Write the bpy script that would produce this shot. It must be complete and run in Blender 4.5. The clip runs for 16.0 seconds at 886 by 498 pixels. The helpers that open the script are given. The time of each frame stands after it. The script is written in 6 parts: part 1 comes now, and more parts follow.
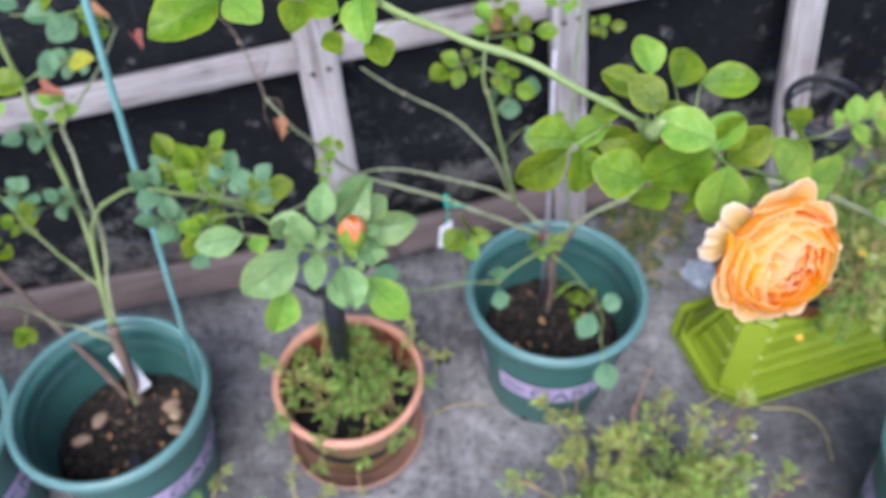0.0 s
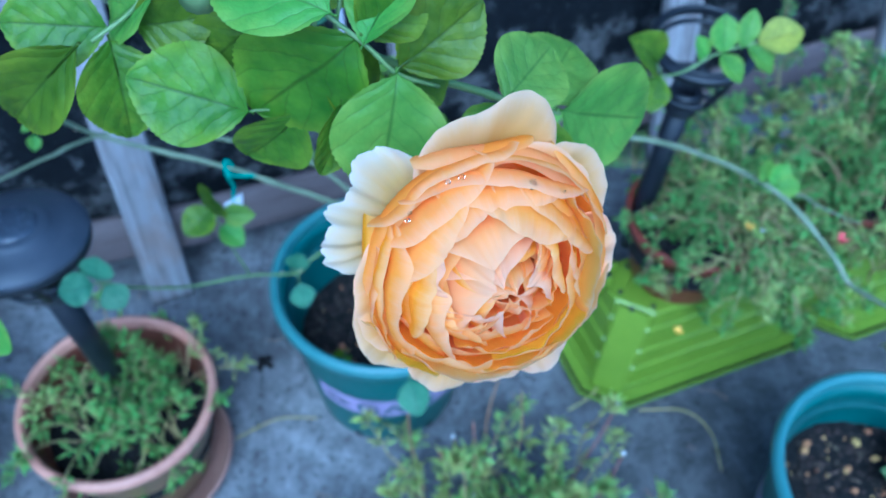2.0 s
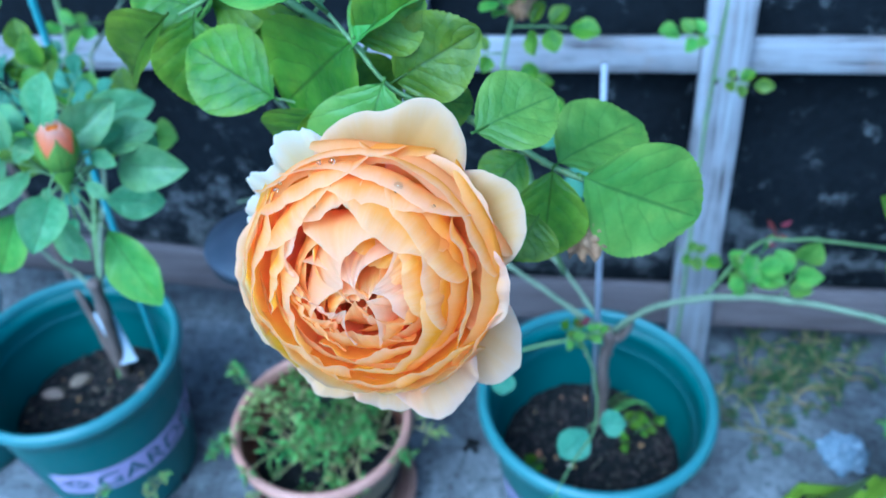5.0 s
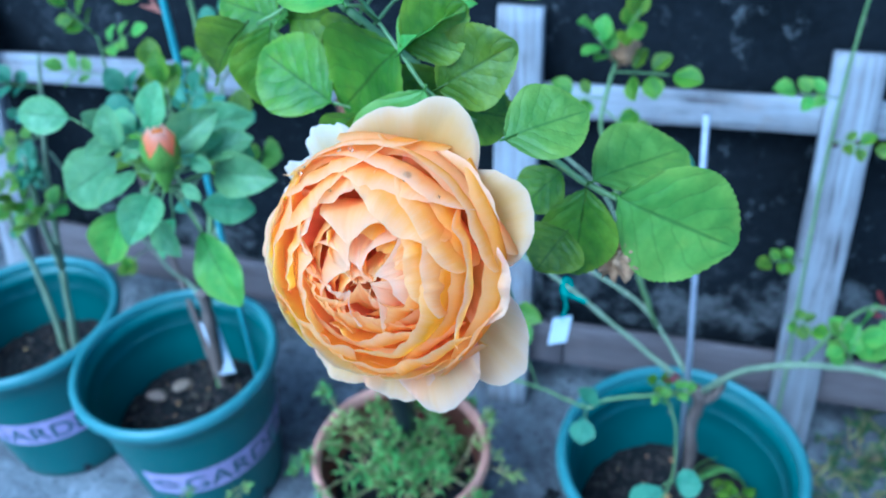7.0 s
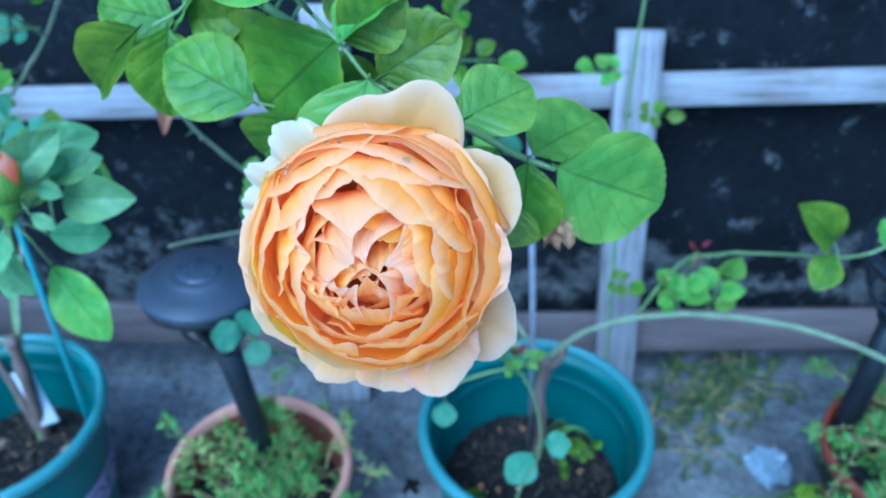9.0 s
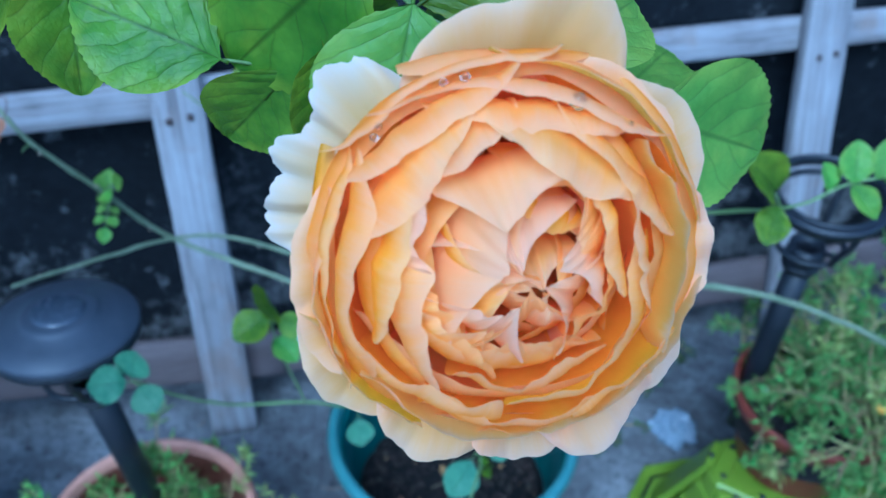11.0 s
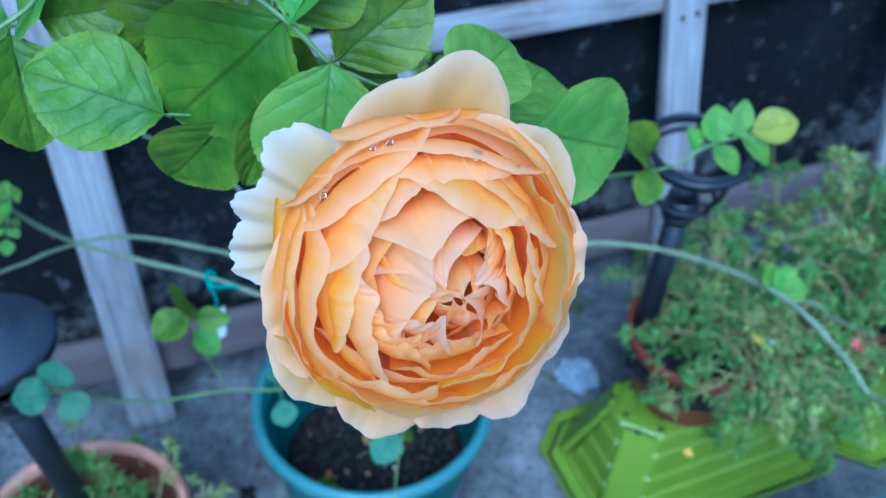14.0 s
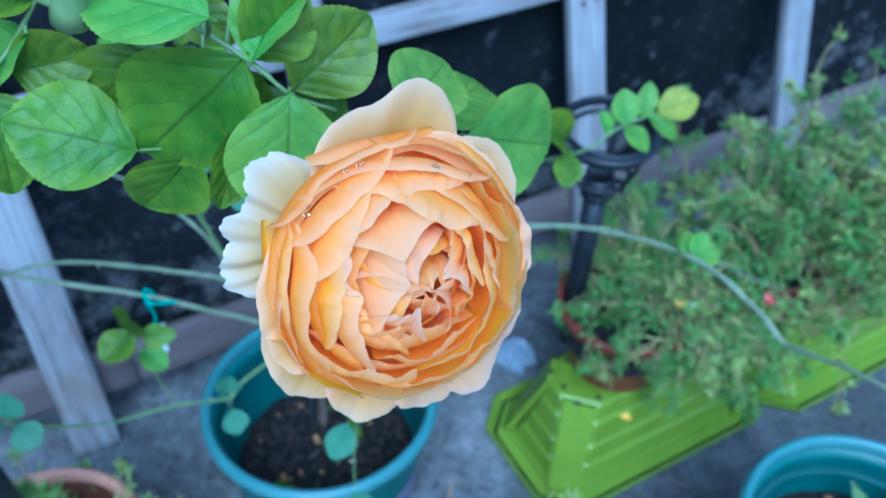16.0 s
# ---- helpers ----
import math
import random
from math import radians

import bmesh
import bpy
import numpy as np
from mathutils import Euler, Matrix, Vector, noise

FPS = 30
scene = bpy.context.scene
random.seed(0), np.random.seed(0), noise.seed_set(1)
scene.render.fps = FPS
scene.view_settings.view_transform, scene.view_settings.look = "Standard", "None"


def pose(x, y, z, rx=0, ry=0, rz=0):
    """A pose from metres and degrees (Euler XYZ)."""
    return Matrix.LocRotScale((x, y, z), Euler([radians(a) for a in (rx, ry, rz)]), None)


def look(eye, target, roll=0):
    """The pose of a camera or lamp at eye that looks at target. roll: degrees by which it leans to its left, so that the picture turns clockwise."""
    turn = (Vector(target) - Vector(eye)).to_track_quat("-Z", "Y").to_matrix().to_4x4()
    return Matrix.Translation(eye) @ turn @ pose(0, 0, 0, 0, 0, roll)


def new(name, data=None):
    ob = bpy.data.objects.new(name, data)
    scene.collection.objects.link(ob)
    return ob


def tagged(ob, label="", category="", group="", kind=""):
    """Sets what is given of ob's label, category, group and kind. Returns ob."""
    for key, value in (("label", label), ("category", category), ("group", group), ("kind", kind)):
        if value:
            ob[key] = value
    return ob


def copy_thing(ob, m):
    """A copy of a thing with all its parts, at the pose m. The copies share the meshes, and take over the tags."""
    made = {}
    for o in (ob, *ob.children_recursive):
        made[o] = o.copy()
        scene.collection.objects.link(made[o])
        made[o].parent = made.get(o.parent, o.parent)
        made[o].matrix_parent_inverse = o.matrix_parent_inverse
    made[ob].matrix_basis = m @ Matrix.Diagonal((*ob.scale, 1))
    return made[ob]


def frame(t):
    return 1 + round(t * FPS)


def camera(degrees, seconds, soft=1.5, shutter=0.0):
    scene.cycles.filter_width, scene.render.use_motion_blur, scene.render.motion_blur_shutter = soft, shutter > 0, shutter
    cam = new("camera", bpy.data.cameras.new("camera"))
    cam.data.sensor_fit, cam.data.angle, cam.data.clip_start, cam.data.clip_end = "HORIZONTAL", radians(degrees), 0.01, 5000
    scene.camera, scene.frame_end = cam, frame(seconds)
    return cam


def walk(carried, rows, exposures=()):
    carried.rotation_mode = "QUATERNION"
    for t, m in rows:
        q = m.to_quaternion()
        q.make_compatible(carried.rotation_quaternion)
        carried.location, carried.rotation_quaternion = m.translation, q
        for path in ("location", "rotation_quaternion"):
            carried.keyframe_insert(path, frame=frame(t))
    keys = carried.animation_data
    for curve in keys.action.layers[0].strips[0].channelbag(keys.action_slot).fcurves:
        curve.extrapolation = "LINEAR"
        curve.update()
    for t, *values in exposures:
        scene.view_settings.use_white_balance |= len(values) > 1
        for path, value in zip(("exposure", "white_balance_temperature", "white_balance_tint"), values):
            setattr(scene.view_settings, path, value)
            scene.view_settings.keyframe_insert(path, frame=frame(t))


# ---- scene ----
cam = camera(56.2, 16.0)
PATH = [
    (0, (-0.2495, -0.8923, 1.4498), (0.0236, 0.0368, 0.3042), -1.41),
    (0.5, (-0.1664, -0.8859, 1.4073), (0.1468, 0.0037, 0.2408), -1.12),
    (1, (-0.1037, -0.8759, 1.3718), (0.2481, -0.0098, 0.1987), 0.65),
    (1.5, (-0.061, -0.8077, 1.2864), (0.3185, 0.0457, 0.1126), 2.37),
    (2, (-0.019, -0.7646, 1.233), (0.3611, 0.0864, 0.0578), 3.35),
    (2.5, (0.001, -0.7486, 1.1907), (0.3692, 0.1169, 0.0222), 4.23),
    (3, (0.0039, -0.7523, 1.1885), (0.3381, 0.1499, 0.0377), 4.19),
    (3.5, (0.0142, -0.7749, 1.1993), (0.2604, 0.1919, 0.0792), 2.73),
    (4, (0.0461, -0.7857, 1.1948), (0.1476, 0.2425, 0.1073), 0.38),
    (4.5, (0.081, -0.7927, 1.1916), (0.035, 0.277, 0.1411), -2.25),
    (5, (0.108, -0.8018, 1.2019), (-0.0679, 0.2883, 0.1866), -3.86),
    (5.2, (0.1138, -0.805, 1.2036), (-0.1086, 0.2909, 0.2038), -3.71),
    (7.5, (0.1449, -0.8138, 1.1876), (-0.2513, 0.2938, 0.2568), -5.56),
    (8, (0.1266, -0.8063, 1.1831), (-0.1512, 0.3267, 0.2403), -3.77),
    (8.5, (0.0993, -0.8111, 1.1863), (-0.044, 0.3404, 0.2358), -2.02),
    (9, (0.0824, -0.827, 1.1926), (0.0609, 0.3345, 0.2436), -1.23),
    (11.5, (0.0105, -0.7394, 1.1282), (0.3199, 0.3665, 0.1631), 1.94),
    (12, (0.0133, -0.7424, 1.1397), (0.3554, 0.3359, 0.1547), 2.77),
    (12.5, (0.0161, -0.7437, 1.1435), (0.3813, 0.3177, 0.1484), 2.69),
    (13, (0.0138, -0.7593, 1.1548), (0.3976, 0.2881, 0.152), 2.54),
    (13.5, (0.0087, -0.7694, 1.1714), (0.4155, 0.2713, 0.1707), 2.09),
    (14, (0.0009, -0.7705, 1.1732), (0.434, 0.2613, 0.1743), 2.12),
    (14.5, (-0.0022, -0.7764, 1.1746), (0.4583, 0.2459, 0.1781), 1.95),
    (15, (-0.0109, -0.7775, 1.1774), (0.4786, 0.2317, 0.1814), 1.76),
    (15.5, (-0.0091, -0.7783, 1.1871), (0.5138, 0.2114, 0.1886), 1.22),
    (16, (-0.019, -0.7858, 1.1961), (0.5344, 0.1788, 0.1895), 1.57),
]
EXPOSURES = [(0.0, 1.1, 5700, 15), (0.5, 1.05, 5600, 14), (1.0, 1.0, 4980, 14), (1.5, 0.90, 4350, 8), (2.0, 0.75, 3680, -4), (3.0, 0.65, 3630, -7), (5.0, 0.97, 3680, -7), (7.5, 1.01, 3680, -7), (9.0, 0.96, 3640, -6), (11.5, 0.57, 3720, -4), (16.0, 0.76, 3700, -6)]
walk(cam, [(t, look(eye, target, roll)) for t, eye, target, roll in PATH], EXPOSURES)
cam.data.dof.use_dof = True
cam.data.dof.focus_distance = 0.205
cam.data.dof.aperture_fstop = 18.5

# ---- light ----
world = bpy.data.worlds.new("overcast_sky")
scene.world = world
world.use_nodes = True
wn, wl = world.node_tree.nodes, world.node_tree.links
sky = wn.new("ShaderNodeTexSky")
sky.sky_type = 'NISHITA'
sky.sun_disc = False
sky.sun_elevation, sky.sun_rotation = radians(52), radians(205)
sky.air_density, sky.dust_density = 1.0, 4.0
wl.new(sky.outputs[0], wn["Background"].inputs[0])
wn["Background"].inputs[1].default_value = 0.13
sun = new("sun", bpy.data.lights.new("sun", 'SUN'))
sun.data.energy, sun.data.angle, sun.data.color = 1.3, radians(40), (1.0, 0.97, 0.93)
sun.matrix_world = look((-1.3, -2.6, 4.0), (0, 0, 0))


# ---- materials ----
def nodes_of(name):
    m = bpy.data.materials.new(name)
    m.use_nodes = True
    return m, m.node_tree.nodes, m.node_tree.links, m.node_tree.nodes["Principled BSDF"]


def coords(n, l, scale=1.0, stretch=(1, 1, 1), kind="Object"):
    tc, mp = n.new("ShaderNodeTexCoord"), n.new("ShaderNodeMapping")
    l.new(tc.outputs[kind], mp.inputs[0])
    mp.inputs[3].default_value = tuple(scale * s for s in stretch)
    return mp.outputs[0]


def noise_fac(n, l, vec, scale, detail=6.0, rough=0.6, distort=0.0):
    t = n.new("ShaderNodeTexNoise")
    l.new(vec, t.inputs["Vector"])
    t.inputs["Scale"].default_value, t.inputs["Detail"].default_value = scale, detail
    t.inputs["Roughness"].default_value, t.inputs["Distortion"].default_value = rough, distort
    return t.outputs["Fac"]


def ramp(n, l, fac, stops):
    r = n.new("ShaderNodeValToRGB")
    while len(r.color_ramp.elements) < len(stops):
        r.color_ramp.elements.new(0.5)
    for e, (p, c) in zip(r.color_ramp.elements, stops):
        e.position, e.color = p, (*c, 1) if len(c) == 3 else c
    l.new(fac, r.inputs[0])
    return r.outputs[0]


def mixed(n, l, fac, a, b, mode='MIX'):
    m = n.new("ShaderNodeMix")
    m.data_type, m.blend_type = 'RGBA', mode
    for sock, val in ((m.inputs[0], fac), (m.inputs[6], a), (m.inputs[7], b)):
        if isinstance(val, (int, float)):
            sock.default_value = val
        elif isinstance(val, tuple):
            sock.default_value = (*val, 1)
        else:
            l.new(val, sock)
    return m.outputs[2]


def math_node(n, l, op, a, b=None, c=None):
    m = n.new("ShaderNodeMath")
    m.operation = op
    for i, val in enumerate((a, b, c)):
        if val is None:
            continue
        if isinstance(val, (int, float)):
            m.inputs[i].default_value = val
        else:
            l.new(val, m.inputs[i])
    return m.outputs[0]


def bumped(n, l, p, height, strength, dist=0.002):
    b = n.new("ShaderNodeBump")
    b.inputs["Strength"].default_value, b.inputs["Distance"].default_value = strength, dist
    l.new(height, b.inputs["Height"])
    l.new(b.outputs[0], p.inputs["Normal"])


def plain(name, a, b, scale=8.0, rough=0.6, bump=0.15, dist=0.001, metal=0.0, stretch=(1, 1, 1), vary=0.0, spec=0.5, fine=10.0, thin=0.0):
    """Two colours mottled at two scales, with fine relief; vary: brightness steps from piece to piece."""
    m, n, l, p = nodes_of(name)
    v = coords(n, l, 1.0, stretch)
    f1, f2 = noise_fac(n, l, v, scale), noise_fac(n, l, v, scale * fine, 4.0)
    f = math_node(n, l, 'ADD', math_node(n, l, 'MULTIPLY', f1, 0.7), math_node(n, l, 'MULTIPLY', f2, 0.3))
    col = ramp(n, l, f, [(0.34, a), (0.66, b)])
    if vary:
        oi, ge = n.new("ShaderNodeObjectInfo"), n.new("ShaderNodeNewGeometry")
        r = math_node(n, l, 'FRACT', math_node(n, l, 'ADD', oi.outputs["Random"], ge.outputs["Random Per Island"]))
        hsv = n.new("ShaderNodeHueSaturation")
        l.new(math_node(n, l, 'MULTIPLY_ADD', r, vary, 1 - vary / 2), hsv.inputs["Value"])
        l.new(math_node(n, l, 'MULTIPLY_ADD', r, 0.06, 0.47), hsv.inputs["Hue"])
        l.new(col, hsv.inputs["Color"])
        col = hsv.outputs[0]
    l.new(col, p.inputs["Base Color"])
    p.inputs["Metallic"].default_value = metal
    p.inputs["Specular IOR Level"].default_value = spec
    l.new(math_node(n, l, 'MULTIPLY_ADD', f2, 0.3, rough - 0.15), p.inputs["Roughness"])
    bumped(n, l, p, f2, bump, dist)
    if thin:
        see_through(m, n, l, p, col, thin)
    return m


def see_through(m, n, l, p, col, amount):
    """Light that shines through a thin blade or petal."""
    t, mx = n.new("ShaderNodeBsdfTranslucent"), n.new("ShaderNodeMixShader")
    l.new(col, t.inputs[0])
    mx.inputs[0].default_value = amount
    l.new(p.outputs[0], mx.inputs[1])
    l.new(t.outputs[0], mx.inputs[2])
    l.new(mx.outputs[0], n["Material Output"].inputs[0])


def leaf_material(name, dark, light, edge, gloss=0.42, through_light=0.3, mottle=0.5):
    """A rose leaf: midrib and side veins over its length, quilted between them, yellowing at places."""
    m, n, l, p = nodes_of(name)
    uv = n.new("ShaderNodeTexCoord").outputs["UV"]
    sep = n.new("ShaderNodeSeparateXYZ")
    l.new(uv, sep.inputs[0])
    across = math_node(n, l, 'ABSOLUTE', math_node(n, l, 'SUBTRACT', sep.outputs[0], 0.5))
    wob = noise_fac(n, l, coords(n, l, 1.0), 3.0, 2.0)
    run = math_node(n, l, 'ADD', math_node(n, l, 'SUBTRACT', sep.outputs[1], math_node(n, l, 'MULTIPLY', across, 0.75)), math_node(n, l, 'MULTIPLY', wob, 0.26))
    saw = math_node(n, l, 'PINGPONG', math_node(n, l, 'MULTIPLY', run, 5.0), 0.5)
    vein = math_node(n, l, 'SMOOTH_MIN', math_node(n, l, 'MULTIPLY', saw, 15.0), math_node(n, l, 'MULTIPLY', across, 34.0), 0.3)
    vein = math_node(n, l, 'MINIMUM', vein, 1.0)
    vo = n.new("ShaderNodeTexVoronoi")
    vo.feature = 'DISTANCE_TO_EDGE'
    vo.inputs["Scale"].default_value = 15.0
    jit = n.new("ShaderNodeVectorMath")
    jit.operation = 'MULTIPLY_ADD'
    nz = n.new("ShaderNodeTexNoise")
    nz.inputs["Scale"].default_value = 5.0
    l.new(uv, nz.inputs["Vector"])
    l.new(nz.outputs["Color"], jit.inputs[0])
    jit.inputs[1].default_value = (0.10, 0.10, 0.0)
    l.new(uv, jit.inputs[2])
    l.new(jit.outputs[0], vo.inputs["Vector"])
    net = math_node(n, l, 'MINIMUM', math_node(n, l, 'MULTIPLY', vo.outputs["Distance"], 5.0), 1.0)
    big = noise_fac(n, l, coords(n, l, 1.0), 1.4, 4.0)
    base = mixed(n, l, ramp(n, l, big, [(0.38, (0, 0, 0)), (0.62, (1, 1, 1))]), dark, light)
    oi = n.new("ShaderNodeObjectInfo")
    hsv = n.new("ShaderNodeHueSaturation")
    l.new(math_node(n, l, 'MULTIPLY_ADD', oi.outputs["Random"], 0.40, 0.84), hsv.inputs["Value"])
    l.new(math_node(n, l, 'MULTIPLY_ADD', oi.outputs["Random"], 0.028, 0.488), hsv.inputs["Hue"])
    l.new(base, hsv.inputs["Color"])
    spots = ramp(n, l, noise_fac(n, l, coords(n, l, 1.0), 2.2, 3.0), [(0.54, (0, 0, 0)), (0.80, (1, 1, 1))])
    col = mixed(n, l, math_node(n, l, 'MULTIPLY', spots, mottle), hsv.outputs[0], edge)
    margin = ramp(n, l, across, [(0.30, (0, 0, 0)), (0.5, (1, 1, 1))])
    col = mixed(n, l, math_node(n, l, 'MULTIPLY', math_node(n, l, 'MULTIPLY', margin, wob), mottle), col, edge)
    col = mixed(n, l, math_node(n, l, 'MULTIPLY', math_node(n, l, 'SUBTRACT', 1.0, vein), 0.34), col, tuple(0.55 * c for c in dark))
    col = mixed(n, l, math_node(n, l, 'MULTIPLY', math_node(n, l, 'SUBTRACT', 1.0, net), 0.09), col, tuple(0.6 * c for c in dark))
    rib = ramp(n, l, across, [(0.006, (1, 1, 1)), (0.022, (0, 0, 0))])
    col = mixed(n, l, math_node(n, l, 'MULTIPLY', rib, 0.4), col, tuple(0.42 * c for c in dark))
    l.new(col, p.inputs["Base Color"])
    p.inputs["Roughness"].default_value = gloss + 0.03
    p.inputs["Specular IOR Level"].default_value = 0.34
    puff = math_node(n, l, 'MINIMUM', math_node(n, l, 'POWER', math_node(n, l, 'MULTIPLY', saw, 2.0), 0.55), math_node(n, l, 'MULTIPLY', across, 14.0))
    h = math_node(n, l, 'ADD', math_node(n, l, 'MULTIPLY', puff, 0.50), math_node(n, l, 'MULTIPLY', noise_fac(n, l, coords(n, l, 1.0), 7.0, 3.0), 0.9))
    h = math_node(n, l, 'ADD', h, math_node(n, l, 'MULTIPLY', net, 0.07))
    bumped(n, l, p, h, 0.62, 0.0010)
    see_through(m, n, l, p, col, through_light)
    return m


def petal_material(name, base, mid, rim, thin=0.69):
    """Petal colour along its length, pale at the rim, deep at the base, faintly streaked."""
    m, n, l, p = nodes_of(name)
    uv = n.new("ShaderNodeTexCoord").outputs["UV"]
    sep = n.new("ShaderNodeSeparateXYZ")
    l.new(uv, sep.inputs[0])
    mp = n.new("ShaderNodeMapping")
    l.new(uv, mp.inputs[0])
    mp.inputs[3].default_value = (26, 1.6, 1)
    streak = noise_fac(n, l, mp.outputs[0], 1.0, 3.0)
    soft = noise_fac(n, l, coords(n, l, 1.0), 120.0, 3.0)
    s = math_node(n, l, 'ADD', sep.outputs[1], math_node(n, l, 'MULTIPLY_ADD', soft, 0.14, -0.07))
    s = math_node(n, l, 'ADD', s, math_node(n, l, 'MULTIPLY_ADD', streak, 0.14, -0.07))
    col = ramp(n, l, s, [(0.60, base), (0.83, mid), (0.985, rim)])
    oi = n.new("ShaderNodeObjectInfo")
    hsv = n.new("ShaderNodeHueSaturation")
    l.new(math_node(n, l, 'MULTIPLY_ADD', oi.outputs["Random"], 0.012, 0.494), hsv.inputs["Hue"])
    l.new(math_node(n, l, 'MULTIPLY_ADD', oi.outputs["Random"], 0.22, 0.88), hsv.inputs["Saturation"])
    l.new(col, hsv.inputs["Color"])
    l.new(hsv.outputs[0], p.inputs["Base Color"])
    p.inputs["Roughness"].default_value = 0.55
    p.inputs["Specular IOR Level"].default_value = 0.05
    bumped(n, l, p, streak, 0.06, 0.0005)
    see_through(m, n, l, p, hsv.outputs[0], thin)
    return m


def concrete():
    m, n, l, p = nodes_of("old_concrete")
    v = coords(n, l, 1.0)
    f1, f2, f3 = noise_fac(n, l, v, 3.0, 8.0, 0.65), noise_fac(n, l, v, 26.0, 8.0, 0.7), noise_fac(n, l, v, 190.0, 3.0)
    f = math_node(n, l, 'ADD', math_node(n, l, 'MULTIPLY', f1, 0.5), math_node(n, l, 'MULTIPLY', f2, 0.5))
    col = ramp(n, l, f, [(0.35, (0.035, 0.034, 0.035)), (0.48, (0.13, 0.128, 0.13)), (0.66, (0.32, 0.317, 0.32))])
    dots = ramp(n, l, noise_fac(n, l, v, 75.0, 4.0), [(0.34, (0.18, 0.18, 0.18)), (0.44, (1, 1, 1))])
    col = mixed(n, l, 0.85, col, dots, 'MULTIPLY')
    grain = ramp(n, l, f3, [(0.3, (0.72, 0.72, 0.72)), (0.7, (1.18, 1.18, 1.18))])
    col = mixed(n, l, 0.9, col, grain, 'MULTIPLY')
    moss = ramp(n, l, noise_fac(n, l, v, 5.5, 5.0), [(0.60, (0, 0, 0)), (0.74, (1, 1, 1))])
    col = mixed(n, l, math_node(n, l, 'MULTIPLY', moss, 0.35), col, (0.07, 0.075, 0.05))
    # tone halves towards a ragged spot between lime planter and front pot
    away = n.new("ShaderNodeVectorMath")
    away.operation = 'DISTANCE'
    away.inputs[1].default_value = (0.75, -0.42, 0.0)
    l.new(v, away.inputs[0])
    darker = math_node(n, l, 'ADD', away.outputs["Value"], math_node(n, l, 'MULTIPLY_ADD', f1, 0.7, -0.35))
    col = mixed(n, l, 1.0, col, ramp(n, l, darker, [(0.30, (0.5, 0.5, 0.5)), (0.62, (1, 1, 1))]), 'MULTIPLY')
    pale = ramp(n, l, noise_fac(n, l, v, 330.0, 2.0), [(0.62, (0, 0, 0)), (0.70, (1, 1, 1))])
    col = mixed(n, l, math_node(n, l, 'MULTIPLY', pale, 0.55), col, (0.42, 0.42, 0.43))
    l.new(col, p.inputs["Base Color"])
    p.inputs["Roughness"].default_value = 0.85
    bumped(n, l, p, math_node(n, l, 'ADD', f2, math_node(n, l, 'MULTIPLY', f3, 0.5)), 0.5, 0.003)
    return m


def mould_wall():
    """Black mould on old plaster, with grey worn patches near its foot and streaks."""
    m, n, l, p = nodes_of("mouldy_render")
    v = coords(n, l, 1.0)
    f1, f2 = noise_fac(n, l, v, 4.0, 8.0, 0.65), noise_fac(n, l, v, 60.0, 6.0, 0.7)
    col = ramp(n, l, math_node(n, l, 'ADD', math_node(n, l, 'MULTIPLY', f1, 0.6), math_node(n, l, 'MULTIPLY', f2, 0.4)),
               [(0.38, (0.0050, 0.0057, 0.0070)), (0.56, (0.0125, 0.0138, 0.0165)), (0.74, (0.085, 0.086, 0.090))])
    sep = n.new("ShaderNodeSeparateXYZ")
    l.new(v, sep.inputs[0])
    worn = noise_fac(n, l, v, 9.0, 9.0, 0.72)
    band = math_node(n, l, 'ADD', worn, math_node(n, l, 'MULTIPLY', math_node(n, l, 'ABSOLUTE', math_node(n, l, 'SUBTRACT', sep.outputs[2], 0.09)), -0.85))
    patch = ramp(n, l, band, [(0.46, (0, 0, 0)), (0.55, (1, 1, 1))])
    pale = ramp(n, l, f2, [(0.35, (0.06, 0.06, 0.06)), (0.65, (0.22, 0.215, 0.21))])
    col = mixed(n, l, math_node(n, l, 'MULTIPLY', patch, 0.8), col, pale)
    spots = ramp(n, l, noise_fac(n, l, v, 22.0, 9.0, 0.8), [(0.58, (0, 0, 0)), (0.66, (1, 1, 1))])
    col = mixed(n, l, math_node(n, l, 'MULTIPLY', spots, 0.65), col, (0.20, 0.20, 0.20))
    l.new(col, p.inputs["Base Color"])
    p.inputs["Roughness"].default_value = 0.9
    p.inputs["Specular IOR Level"].default_value = 0.12
    bumped(n, l, p, math_node(n, l, 'ADD', f2, worn), 0.6, 0.004)
    return m


def grey_wood():
    m, n, l, p = nodes_of("weathered_wood")
    v = coords(n, l, 1.0)
    grain = noise_fac(n, l, coords(n, l, 1.0, (1, 1, 1), "UV"), 1.0, 6.0, 0.65, 0.6)
    big = noise_fac(n, l, v, 7.0, 5.0)
    f = math_node(n, l, 'ADD', math_node(n, l, 'MULTIPLY', grain, 0.6), math_node(n, l, 'MULTIPLY', big, 0.4))
    col = ramp(n, l, f, [(0.34, (0.06, 0.048, 0.045)), (0.45, (0.22, 0.20, 0.198)), (0.60, (0.34, 0.325, 0.33)), (0.80, (0.45, 0.44, 0.455))])
    brown = ramp(n, l, noise_fac(n, l, v, 11.0, 4.0), [(0.58, (0, 0, 0)), (0.72, (1, 1, 1))])
    col = mixed(n, l, math_node(n, l, 'MULTIPLY', brown, 0.5), col, (0.22, 0.15, 0.11))
    l.new(col, p.inputs["Base Color"])
    p.inputs["Roughness"].default_value = 0.8
    bumped(n, l, p, grain, 0.6, 0.002)
    return m


